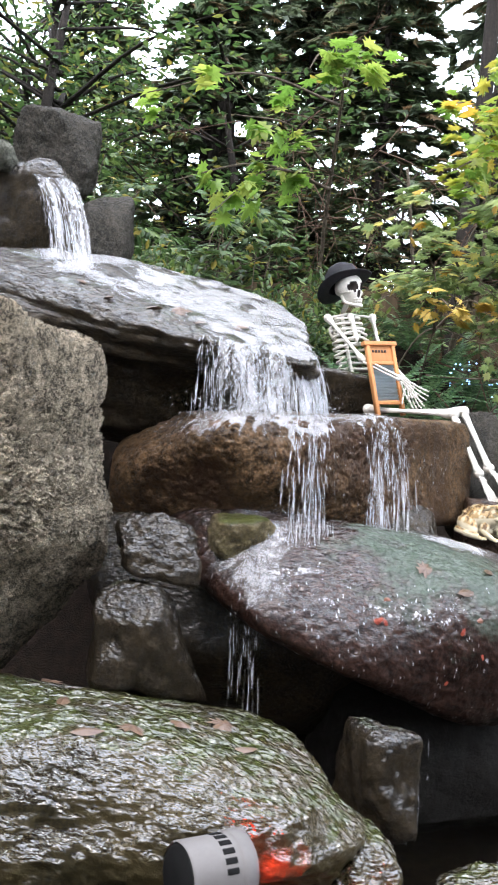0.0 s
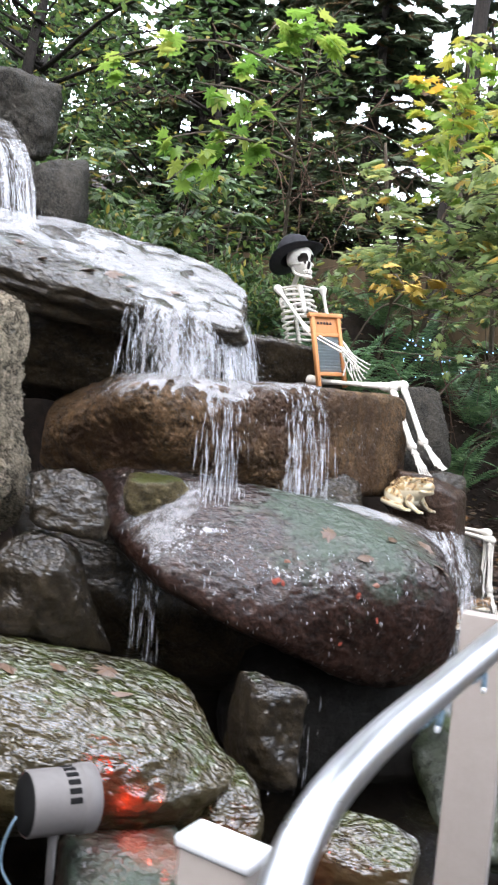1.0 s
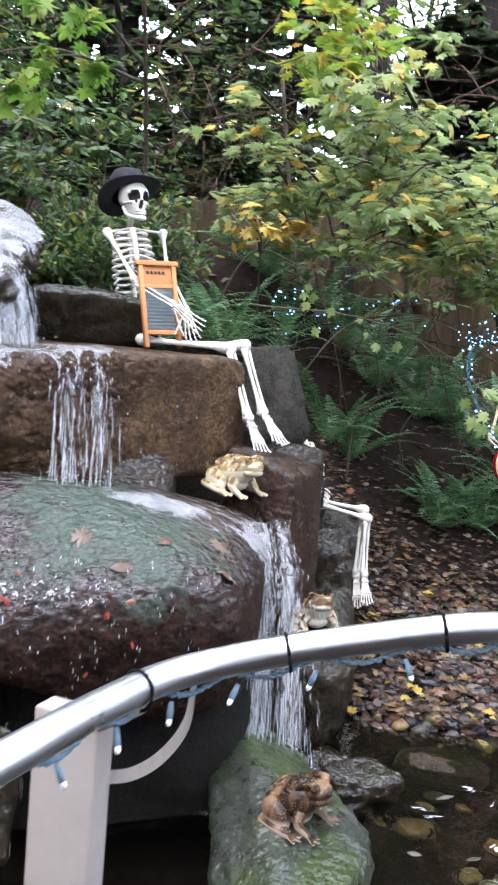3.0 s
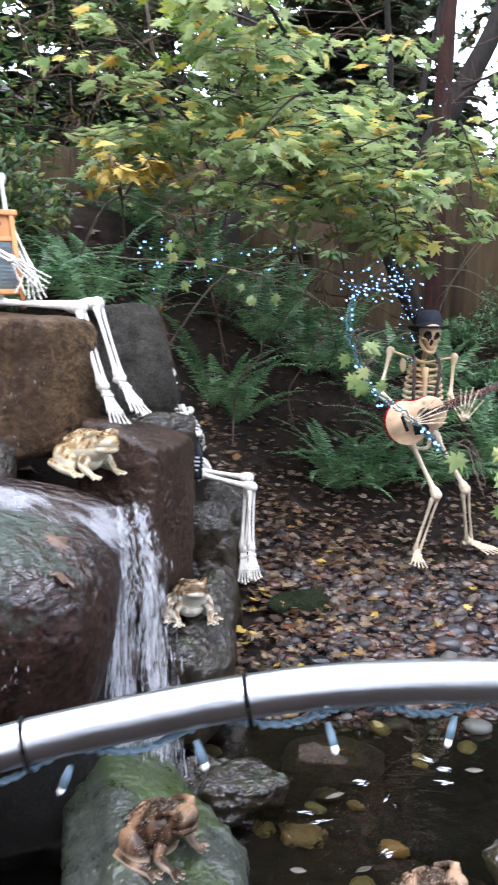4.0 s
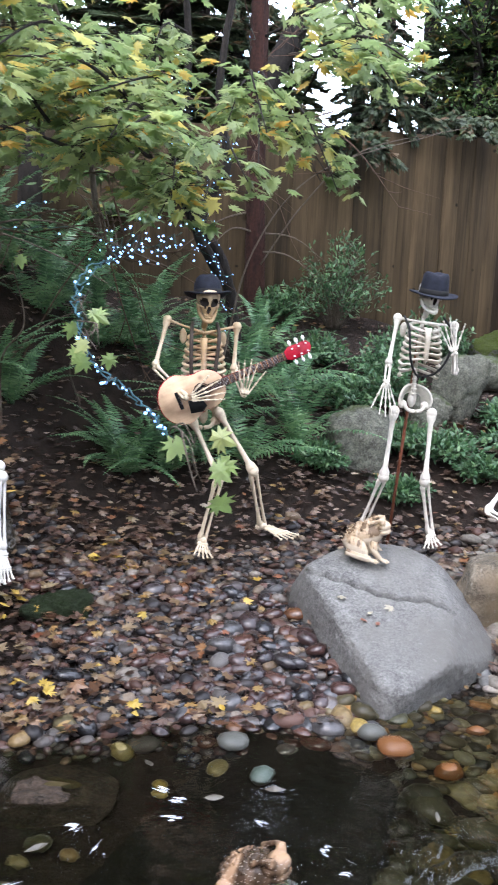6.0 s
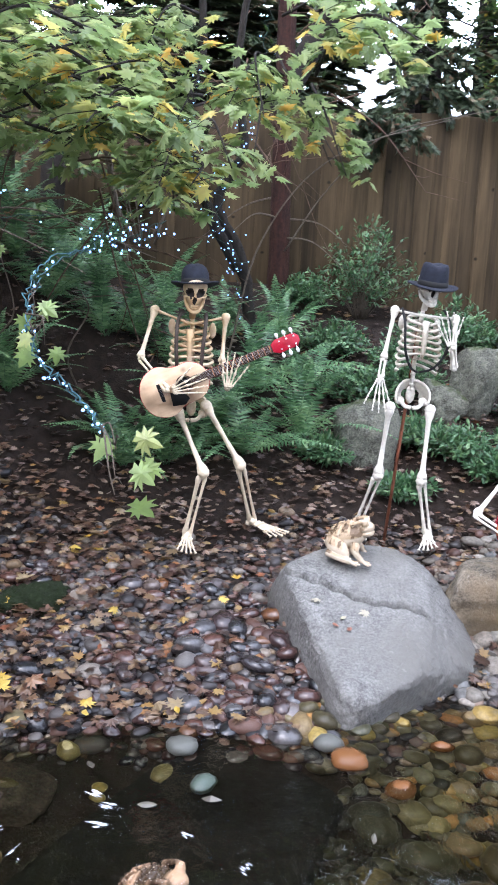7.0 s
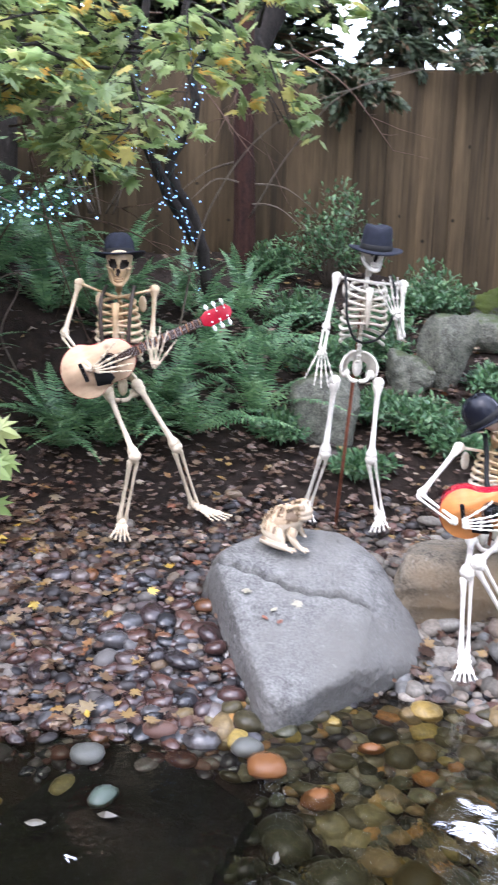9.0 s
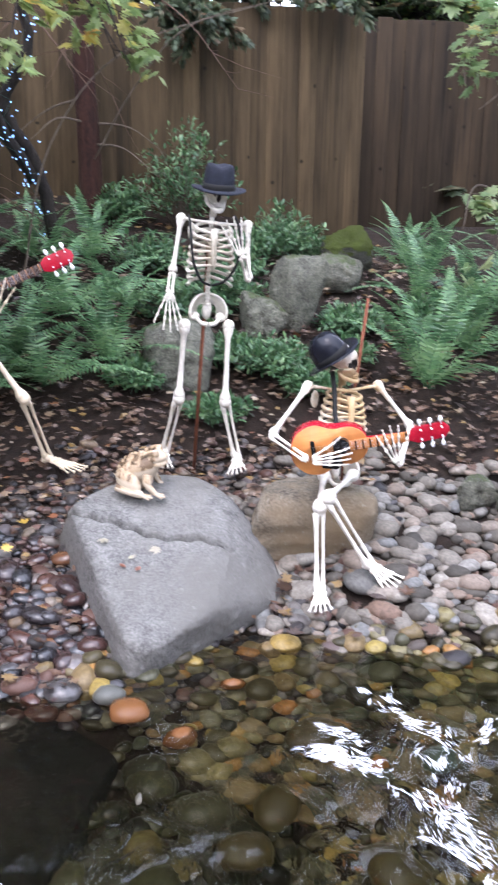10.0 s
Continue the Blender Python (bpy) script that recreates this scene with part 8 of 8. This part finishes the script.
def on_rock(ob, x, y, dz=0.004):
    """The place on top of a rock above x, y, and its normal there."""
    inv = ob.matrix_world.inverted()
    o, d = inv @ Vector((x, y, 6)), (inv.to_3x3() @ Vector((0, 0, -1))).normalized()
    hit, p, n_, _ = ob.ray_cast(o, d)
    return (ob.matrix_world @ p + Vector((0, 0, dz)), (ob.matrix_world.to_3x3() @ n_).normalized()) if hit else (None, None)


bpy.context.view_layer.update()


def rock_leaf(label, ob, x, y, size, material, shape, ang, seed=0):
    p, n_ = on_rock(ob, x, y, 0.008)
    if p is None:
        return
    lv = Leaves()
    lv.add(p, Vector((math.cos(ang), math.sin(ang), 0)), n_, size, shape, 0.15)
    tagged(lv.ob("leaf", material), label, "leaf", "leaves on rocks")


for ob, pts, mat_, label in ((R_FLAT, [(-0.1, 2.15), (-0.35, 2.3), (0.1, 2.5), (0.18, 2.35), (-0.5, 2.6), (-0.2, 2.05), (-0.6, 2.2), (0.0, 2.3)], M_BROWNLEAF, "wet brown leaf stuck to mossy rock"),
                             (R_LOW, [(0.75, 3.2), (1.0, 3.3), (1.15, 3.5), (0.9, 3.15), (1.2, 3.35)], M_BROWNLEAF, "wet pale brown leaf on the boulder"),
                             (R_UP, [(-0.45, 3.55), (-0.25, 3.55), (-0.35, 3.6), (-0.65, 3.5), (-0.1, 3.7), (-0.8, 3.6)], M_BROWNLEAF, "dead brown leaf lying on the stream shelf"),
                             (R_SLAB, [(3.36, 4.99), (3.42, 4.97)], M_REDLEAF, "thin reddish leaf scrap on the grey boulder"),
                             (R_SLAB, [(3.29, 5.13), (3.4, 5.03), (3.5, 5.06)], M_DRYLEAF, "small bleached leaf on the grey boulder"),
                             (R_LOW, [(0.6, 3.05), (0.95, 3.1)], M_REDLEAF, "red leaf stuck to wet rock"),
                             (R_MID, [(-0.2, 3.15), (-0.3, 3.25), (-0.1, 3.3)], M_BROWNLEAF, "dead leaf on the wet ledge")):
    for k, (x, y) in enumerate(pts):
        rock_leaf(label, ob, x, y, 0.09 if mat_ is M_BROWNLEAF else 0.048, mat_, OVAL if k % 2 or mat_ is M_REDLEAF else MAPLE, k * 1.7 + x * 9)


def along(pts, u):
    """The point at the share u of a line of points."""
    k = min(int(u * (len(pts) - 1)), len(pts) - 2)
    return Vector(pts[k]).lerp(Vector(pts[k + 1]), u * (len(pts) - 1) - k)


M_DROPS, _n, _l, _b = mat_base("white water threads", 0.15)
_b.inputs["Base Color"].default_value = (0.9, 0.93, 0.97, 1)
_b.inputs["Transmission Weight"].default_value = 0.3
_b.inputs["IOR"].default_value = 1.33
_b.inputs["Alpha"].default_value = 0.45


def falling_water(name, label, top, bottom, strands, seed, thick=(0.0004, 0.0016), run=(0.02, 0.12), scatter=0.014, splash=0):
    """Falling water: drops and threads between a top line and a bottom line, bunched, and drops thrown up where it lands."""
    r = random.Random(seed)
    bm = bmesh.new()
    heads = [(r.random(), r.uniform(0.012, 0.06)) for _ in range(9)]
    for _ in range(strands):
        c = r.choice(heads)
        u = min(1.0, max(0.0, r.gauss(*c))) if r.random() < 0.75 else r.random()
        w = min(1.0, max(0.0, u + r.gauss(0, 0.05)))
        a, b = along(top, u) + rvec(r, scatter * 0.3), along(bottom, w) + rvec(r, scatter)
        s = r.random() ** 0.8 * 0.95
        e = min(1.04, s + r.uniform(*run) / max(0.1, (a - b).length) * (0.4 + s))
        k = r.uniform(*thick)
        pts = []
        for j in range(6):
            q = s + (e - s) * j / 5
            h = a.lerp(b, math.sqrt(q) * 0.45 + q * 0.55)
            pts.append(Vector((h.x, h.y, a.z + (b.z - a.z) * (0.3 * q + 0.7 * q * q))) + rvec(r, 0.0012))
        add_tube(bm, pts, [k * f for f in (0.1, 0.6, 1.0, 1.0, 0.7, 0.15)], 4)
    V, F = [v.co.copy() for v in bm.verts], []
    bm.verts.index_update()
    F = [tuple(v.index for v in f.verts) for f in bm.faces]
    bm.free()
    for _ in range(splash):
        p = along(bottom, r.random()) + Vector((r.gauss(0, 0.05), r.gauss(-0.02, 0.05), abs(r.gauss(0, 0.05))))
        k, i0 = r.uniform(0.0008, 0.003), len(V)
        V += [p + Vector(d) * k for d in ((1, 0, 0), (0, 1, 0), (-1, 0, 0), (0, -1, 0), (0, 0, 1.4), (0, 0, -1.4))]
        F += [(i0 + j, i0 + (j + 1) % 4, i0 + 4) for j in range(4)] + [(i0 + (j + 1) % 4, i0 + j, i0 + 5) for j in range(4)]
    ob = soup(name, V, F, M_DROPS, True)
    ob.visible_shadow = False
    return tagged(ob, label, "waterfall", kind="stuff")


def curtain(name, label, top, bottom, seed, thin=1.0):
    """A veil of falling water between two lines, bunched into streaks and thinning at its sides."""
    nx, ny, V, F, dn = 70, 30, [], [], []
    for j in range(ny + 1):
        q = j / ny
        for i in range(nx + 1):
            u = i / nx
            a, b = along(top, u), along(bottom, min(1.0, max(0.0, u + 0.05 * q * noise.noise(Vector((u * 6, 0, seed))))))
            h = a.lerp(b, math.sqrt(q) * 0.5 + q * 0.5)
            w = 0.02 * noise.noise(Vector((u * 14, q * 0.8, seed)))
            V.append(Vector((h.x + 0.008 * noise.noise(Vector((u * 20, q * 2, seed + 5))), h.y - w * 2, a.z + (b.z - a.z) * (0.35 * q + 0.65 * q * q))))
            bunch = 0.55 + 1.0 * noise.noise(Vector((u * 7, q * 0.7, seed * 3.1))) + 0.5 * noise.noise(Vector((u * 19, q * 1.1, seed)))
            dn.append(thin * min(1.0, max(0.0, bunch)) * sstep(0.0, 0.1, min(u, 1 - u)))
    for j in range(ny):
        for i in range(nx):
            F.append((j * (nx + 1) + i, j * (nx + 1) + i + 1, (j + 1) * (nx + 1) + i + 1, (j + 1) * (nx + 1) + i))
    ob = soup(name, V, F, M_FALL, True, dn)
    ob.visible_shadow = False
    return tagged(ob, label, "waterfall", kind="stuff")


def lip(ob, pts, dz=0.012):
    return [on_rock(ob, x, y, dz)[0] or Vector((x, y, 1.95)) for x, y in pts]


SHELF_LIP = lip(R_UP, [(-0.22, 3.42), (-0.05, 3.46), (0.08, 3.56), (0.16, 3.7), (0.2, 3.88)])
SHELF_FOOT = [(-0.2, 3.27, 1.6), (0.0, 3.31, 1.6), (0.18, 3.41, 1.61), (0.28, 3.6, 1.62), (0.32, 3.83, 1.63)]
UPPER = ([(-1.33, 4.18, 2.82), (-1.22, 4.17, 2.8), (-1.1, 4.18, 2.79)], [(-1.08, 3.94, 2.3), (-0.97, 3.9, 2.29), (-0.86, 3.92, 2.28)])
LOWER = ([(1.17, 3.92, 1.0), (1.26, 3.96, 1.0), (1.34, 4.05, 1.0)], [(1.12, 3.66, 0.03), (1.34, 3.72, 0.03), (1.56, 3.84, 0.03)])
falling_water("waterfall", "white upper fall pouring over a dark rock lip", *UPPER, 420, 1, splash=120)
falling_water("waterfall", "white curtain of water falling from the shelf to the ledge", SHELF_LIP, SHELF_FOOT, 520, 2, thick=(0.0004, 0.0013), splash=260)
falling_water("waterfall", "thin streams running down the ledge face", [(0.2, 3.28, 1.6), (0.32, 3.36, 1.6)], [(0.22, 3.17, 1.1), (0.36, 3.26, 1.12)], 170, 3, scatter=0.022, splash=60)
falling_water("waterfall", "thin streams running down the ledge face", [(0.5, 3.55, 1.6), (0.66, 3.74, 1.6)], [(0.54, 3.47, 1.15), (0.7, 3.62, 1.15)], 220, 4, scatter=0.022, splash=60)
falling_water("waterfall", "scattered drips from the boulder's edge", [(0.03, 2.98, 0.88), (0.14, 2.94, 0.84)], [(0.05, 2.94, 0.5), (0.15, 2.92, 0.5)], 50, 5, thick=(0.0003, 0.001), scatter=0.008)
falling_water("waterfall", "broad lower fall pouring beside the boulder into the pond", *LOWER, 1300, 6, thick=(0.0005, 0.0018), run=(0.015, 0.08), scatter=0.035, splash=1100)
falling_water("waterfall", "drips falling from the underside of the boulder", [(0.62, 2.98, 0.5), (0.8, 3.05, 0.5)], [(0.62, 2.96, 0.1), (0.8, 3.02, 0.1)], 30, 7)
for k in range(3):
    o = Vector((0, 0.018 * k, 0))
    for (ta, bo), label, sd in ((UPPER, "white veil of the upper fall", 1), ((SHELF_LIP, SHELF_FOOT), "white veil falling from the shelf", 5), (LOWER, "white veil of the lower fall", 9)):
        curtain("waterfall", label, [Vector(p) + o for p in ta], [Vector(p) + o for p in bo], sd + k, 0.72 if sd == 9 else 0.85)
curtain("waterfall", "thin veil of water on the ledge face", [(0.2, 3.27, 1.6), (0.32, 3.33, 1.6)], [(0.22, 3.2, 1.1), (0.36, 3.28, 1.1)], 12, 0.55)
curtain("waterfall", "thin veil of water on the ledge face", [(0.5, 3.5, 1.6), (0.64, 3.7, 1.6)], [(0.54, 3.46, 1.12), (0.7, 3.64, 1.12)], 13, 0.55)


def running_sheet(name, label, ob, x0, x1, y0, y1, material, seed, share, nx=90, ny=70, steep=(0.45, 0.75)):
    """A film of running water lying on a rock, thin at its edges and broken by the stones under it."""
    V, F, dn, idx = [], [], [], {}
    for j in range(ny + 1):
        for i in range(nx + 1):
            x, y = x0 + (x1 - x0) * i / nx, y0 + (y1 - y0) * j / ny
            p, n_ = on_rock(ob, x, y, 0.004)
            if p is None or n_.z < steep[0]:
                continue
            k = share(x, y) * sstep(steep[0], steep[1], n_.z)
            k *= min(1.0, max(0.0, 0.85 + 0.9 * noise.noise(p * 5 + Vector((seed, 0, 0))) + 0.6 * noise.noise(p * 13)))
            idx[i, j] = len(V)
            V.append(p + n_ * (0.005 + 0.006 * noise.noise(p * 22)))
            dn.append(k)
    for j in range(ny):
        for i in range(nx):
            q = [(i, j), (i + 1, j), (i + 1, j + 1), (i, j + 1)]
            if all(k in idx for k in q):
                F.append(tuple(idx[k] for k in q))
    s = soup(name, V, F, material, True, dn)
    s.visible_shadow = False
    return tagged(s, label, "stream", kind="stuff")


running_sheet("stream_water", "white shallow water running down the shelf rock", R_UP, -1.5, 0.3, 3.3, 4.6, M_STREAM, 1, lambda x, y: 1.2 * sstep(3.5, 3.8, y + 0.25 * sstep(-0.5, 0.0, x)) * sstep(-1.35, -0.95, x))
running_sheet("stream_water", "white splashing water on the ledge top", R_MID, -0.5, 0.9, 3.0, 4.6, M_STREAM, 2, lambda x, y: max(1.5 * math.exp(-((x - 0.08) / 0.34) ** 2 - ((y - 3.4) / 0.32) ** 2), 1.0 * math.exp(-((x - 0.5) / 0.2) ** 2 - ((y - 3.75) / 0.3) ** 2)))
running_sheet("stream_water", "thin white film of water on the big boulder", R_LOW, -0.15, 0.6, 2.85, 3.5, M_FILM, 3, lambda x, y: math.exp(-((x - 0.1) / 0.2) ** 2), 100, 90, (0.3, 0.6))
running_sheet("stream_water", "broken film of water on the boulder's shoulder, glints painted as white specks", R_LOW, -0.3, 0.9, 2.75, 3.35, M_GLINTFILM, 6, lambda x, y: 0.62 * max(math.exp(-((y - 2.951 - 0.273 * x) / 0.07) ** 2) * sstep(0.75, 0.5, x), 0.9 * math.exp(-((y - 2.882 - 0.227 * x) / 0.045) ** 2) * sstep(0.25, 0.35, x), 0.9 * math.exp(-((x - 0.02) / 0.12) ** 2 - ((y - 3.0) / 0.1) ** 2)), 240, 150, (0.1, 0.3))
running_sheet("stream_water", "grey water streaming over the boulder to the lower fall", R_LOW, 0.6, 1.4, 3.3, 4.1, M_STREAM, 5, lambda x, y: 1.15 * math.exp(-((y - 3.52 - 0.62 * (x - 0.75)) / 0.13) ** 2) * sstep(0.62, 0.85, x), 110, 110, (0.15, 0.4))
running_sheet("stream_water", "film of water on the ledge's wet end, glints painted as white specks", R_MID, -0.65, 0.2, 3.0, 3.8, M_GLINTFILM, 8, lambda x, y: 0.6, 110, 90, (0.6, 0.85))


def pool_foam(label, x0, x1, y0, y1, cx, cy, rad, seed):
    """White churned foam on the water where a fall lands."""
    nx, ny, V, F, dn = 50, 40, [], [], []
    for j in range(ny + 1):
        for i in range(nx + 1):
            x, y = x0 + (x1 - x0) * i / nx, y0 + (y1 - y0) * j / ny
            q = Vector((x * 9, y * 9, seed))
            V.append((x, y, 0.018 + 0.012 * noise.noise(q)))
            dn.append(min(1.0, max(0.0, 1.15 * math.exp(-((x - cx) / rad) ** 2 - ((y - cy) / rad) ** 2) * (0.8 + 0.8 * noise.noise(q * 0.7)) - 0.06)))
    F = [(j * (nx + 1) + i, j * (nx + 1) + i + 1, (j + 1) * (nx + 1) + i + 1, (j + 1) * (nx + 1) + i) for j in range(ny) for i in range(nx)]
    ob = soup("foam", V, F, M_STREAM, True, dn)
    ob.visible_shadow = False
    return tagged(ob, label, "foam", kind="stuff")


pool_foam("white churning foam on the pond under the lower fall", 0.85, 2.0, 3.2, 4.3, 1.36, 3.76, 0.3, 3)


def sky_glints(label, lines, n_, seed):
    """Sky glints painted on the pond as white meshes along lines: bundles of thin parallel streaks that bend together.
    """
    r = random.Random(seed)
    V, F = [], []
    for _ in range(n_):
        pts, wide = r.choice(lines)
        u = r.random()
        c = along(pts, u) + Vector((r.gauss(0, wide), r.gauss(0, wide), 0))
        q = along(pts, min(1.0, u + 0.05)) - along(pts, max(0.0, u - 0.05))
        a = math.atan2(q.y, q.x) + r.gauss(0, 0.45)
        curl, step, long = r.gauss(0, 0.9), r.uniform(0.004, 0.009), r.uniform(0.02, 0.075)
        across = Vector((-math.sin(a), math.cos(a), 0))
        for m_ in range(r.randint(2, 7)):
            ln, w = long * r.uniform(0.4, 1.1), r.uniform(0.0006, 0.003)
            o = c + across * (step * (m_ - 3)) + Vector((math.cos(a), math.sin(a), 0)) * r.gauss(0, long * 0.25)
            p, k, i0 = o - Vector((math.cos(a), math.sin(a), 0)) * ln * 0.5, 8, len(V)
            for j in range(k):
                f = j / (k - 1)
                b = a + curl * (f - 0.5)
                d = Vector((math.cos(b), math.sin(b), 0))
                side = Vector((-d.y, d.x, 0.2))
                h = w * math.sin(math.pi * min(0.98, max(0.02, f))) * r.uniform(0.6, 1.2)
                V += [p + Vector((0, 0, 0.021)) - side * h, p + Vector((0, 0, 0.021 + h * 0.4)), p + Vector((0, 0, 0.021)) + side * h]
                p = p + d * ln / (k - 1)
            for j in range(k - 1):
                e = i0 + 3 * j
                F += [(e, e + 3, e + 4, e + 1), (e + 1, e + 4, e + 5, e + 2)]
    # drawn streaks of reflected sky, filed with the foam
    ob = soup("foam", V, F, M_SKYGLINT, True)
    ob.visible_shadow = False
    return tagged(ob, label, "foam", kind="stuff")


# pale half-clear white in place of sky mirrored by the ripples
M_SKYGLINT, _n, _l, _b = mat_base("painted sky glint", 0.12)
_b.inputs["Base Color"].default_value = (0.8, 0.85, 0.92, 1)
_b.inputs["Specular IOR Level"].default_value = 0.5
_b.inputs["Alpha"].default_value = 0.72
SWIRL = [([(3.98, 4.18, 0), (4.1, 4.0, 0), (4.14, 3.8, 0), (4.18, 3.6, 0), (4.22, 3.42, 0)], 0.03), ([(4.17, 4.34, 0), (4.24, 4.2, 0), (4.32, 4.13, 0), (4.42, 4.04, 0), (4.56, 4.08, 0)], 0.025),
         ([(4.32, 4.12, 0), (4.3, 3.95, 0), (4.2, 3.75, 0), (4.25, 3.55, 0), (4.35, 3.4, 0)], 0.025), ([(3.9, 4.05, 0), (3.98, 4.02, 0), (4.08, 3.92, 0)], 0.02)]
sky_glints("white sky glints painted as streaks on the rushing pond water", SWIRL, 150, 4)
sky_glints("sparse white sky glints painted as streaks on the dark pond", [([(1.75, 3.6, 0), (2.0, 3.7, 0), (2.3, 3.9, 0)], 0.1), ([(2.3, 4.2, 0), (2.7, 4.0, 0), (3.1, 3.8, 0)], 0.1)], 13, 5)


def drips(label, ob, x0, x1, z0, z1, n_, seed):
    """Short white runs of water down a rock's front."""
    r = random.Random(seed)
    inv = ob.matrix_world.inverted()
    V, F = [], []
    for _ in range(n_):
        x, z = r.uniform(x0, x1), r.uniform(z0, z1)
        hit, q, nrm, _i = ob.ray_cast(inv @ Vector((x - 0.2, 1.5, z + 0.15)), (inv.to_3x3() @ Vector((0.12, 1, -0.1))).normalized())
        if not hit:
            continue
        q, nrm = ob.matrix_world @ q, (ob.matrix_world.to_3x3() @ nrm).normalized()
        run = (Vector((0, 0, -1)) + nrm * nrm.z).normalized()
        side = nrm.cross(run)
        a, b, i0 = r.uniform(0.003, 0.014), r.uniform(0.0005, 0.0012), len(V)
        q = q + nrm * 0.002
        V += [q + run * a, q + side * b, q - run * a, q - side * b, q + nrm * b]
        F += [(i0 + j, i0 + (j + 1) % 4, i0 + 4) for j in range(4)]
    return tagged(soup("water_drips", V, F, M_DROPWHITE, True), label, "drips", kind="stuff")


M_DROPWHITE, _n, _l, _b = mat_base("white water drops", 0.1)
_b.inputs["Base Color"].default_value = (0.75, 0.79, 0.84, 1)
_b.inputs["Specular IOR Level"].default_value = 0.5
_b.inputs["Alpha"].default_value = 0.8
drips("thin white drips down the big wet boulder", R_LOW, -0.05, 1.15, 0.5, 1.0, 240, 3)
drips("thin white drips down the ledge rock", R_MID, 0.1, 0.8, 1.15, 1.6, 120, 4)
for x, y, z, a, q in ((0.573, 2.98, 0.868, 0.5, 0.04), (0.6, 2.985, 0.862, 1.9, 0.025), (0.883, 3.06, 0.833, 1.3, 0.028), (0.832, 3.053, 0.645, 1.0, 0.02), (0.66, 3.0, 0.78, 2.0, 0.02), (0.96, 3.09, 0.74, 1.6, 0.025)):
    lv = Leaves()
    lv.add((x, y, z), (math.cos(a), -0.1, math.sin(a)), (0.3, -1, 0.4), q, SPRAY, 0.1)
    tagged(lv.ob("leaf", M_REDSCRAP), "shrivelled red leaf stuck to the wet boulder", "leaf", "leaves on rocks")
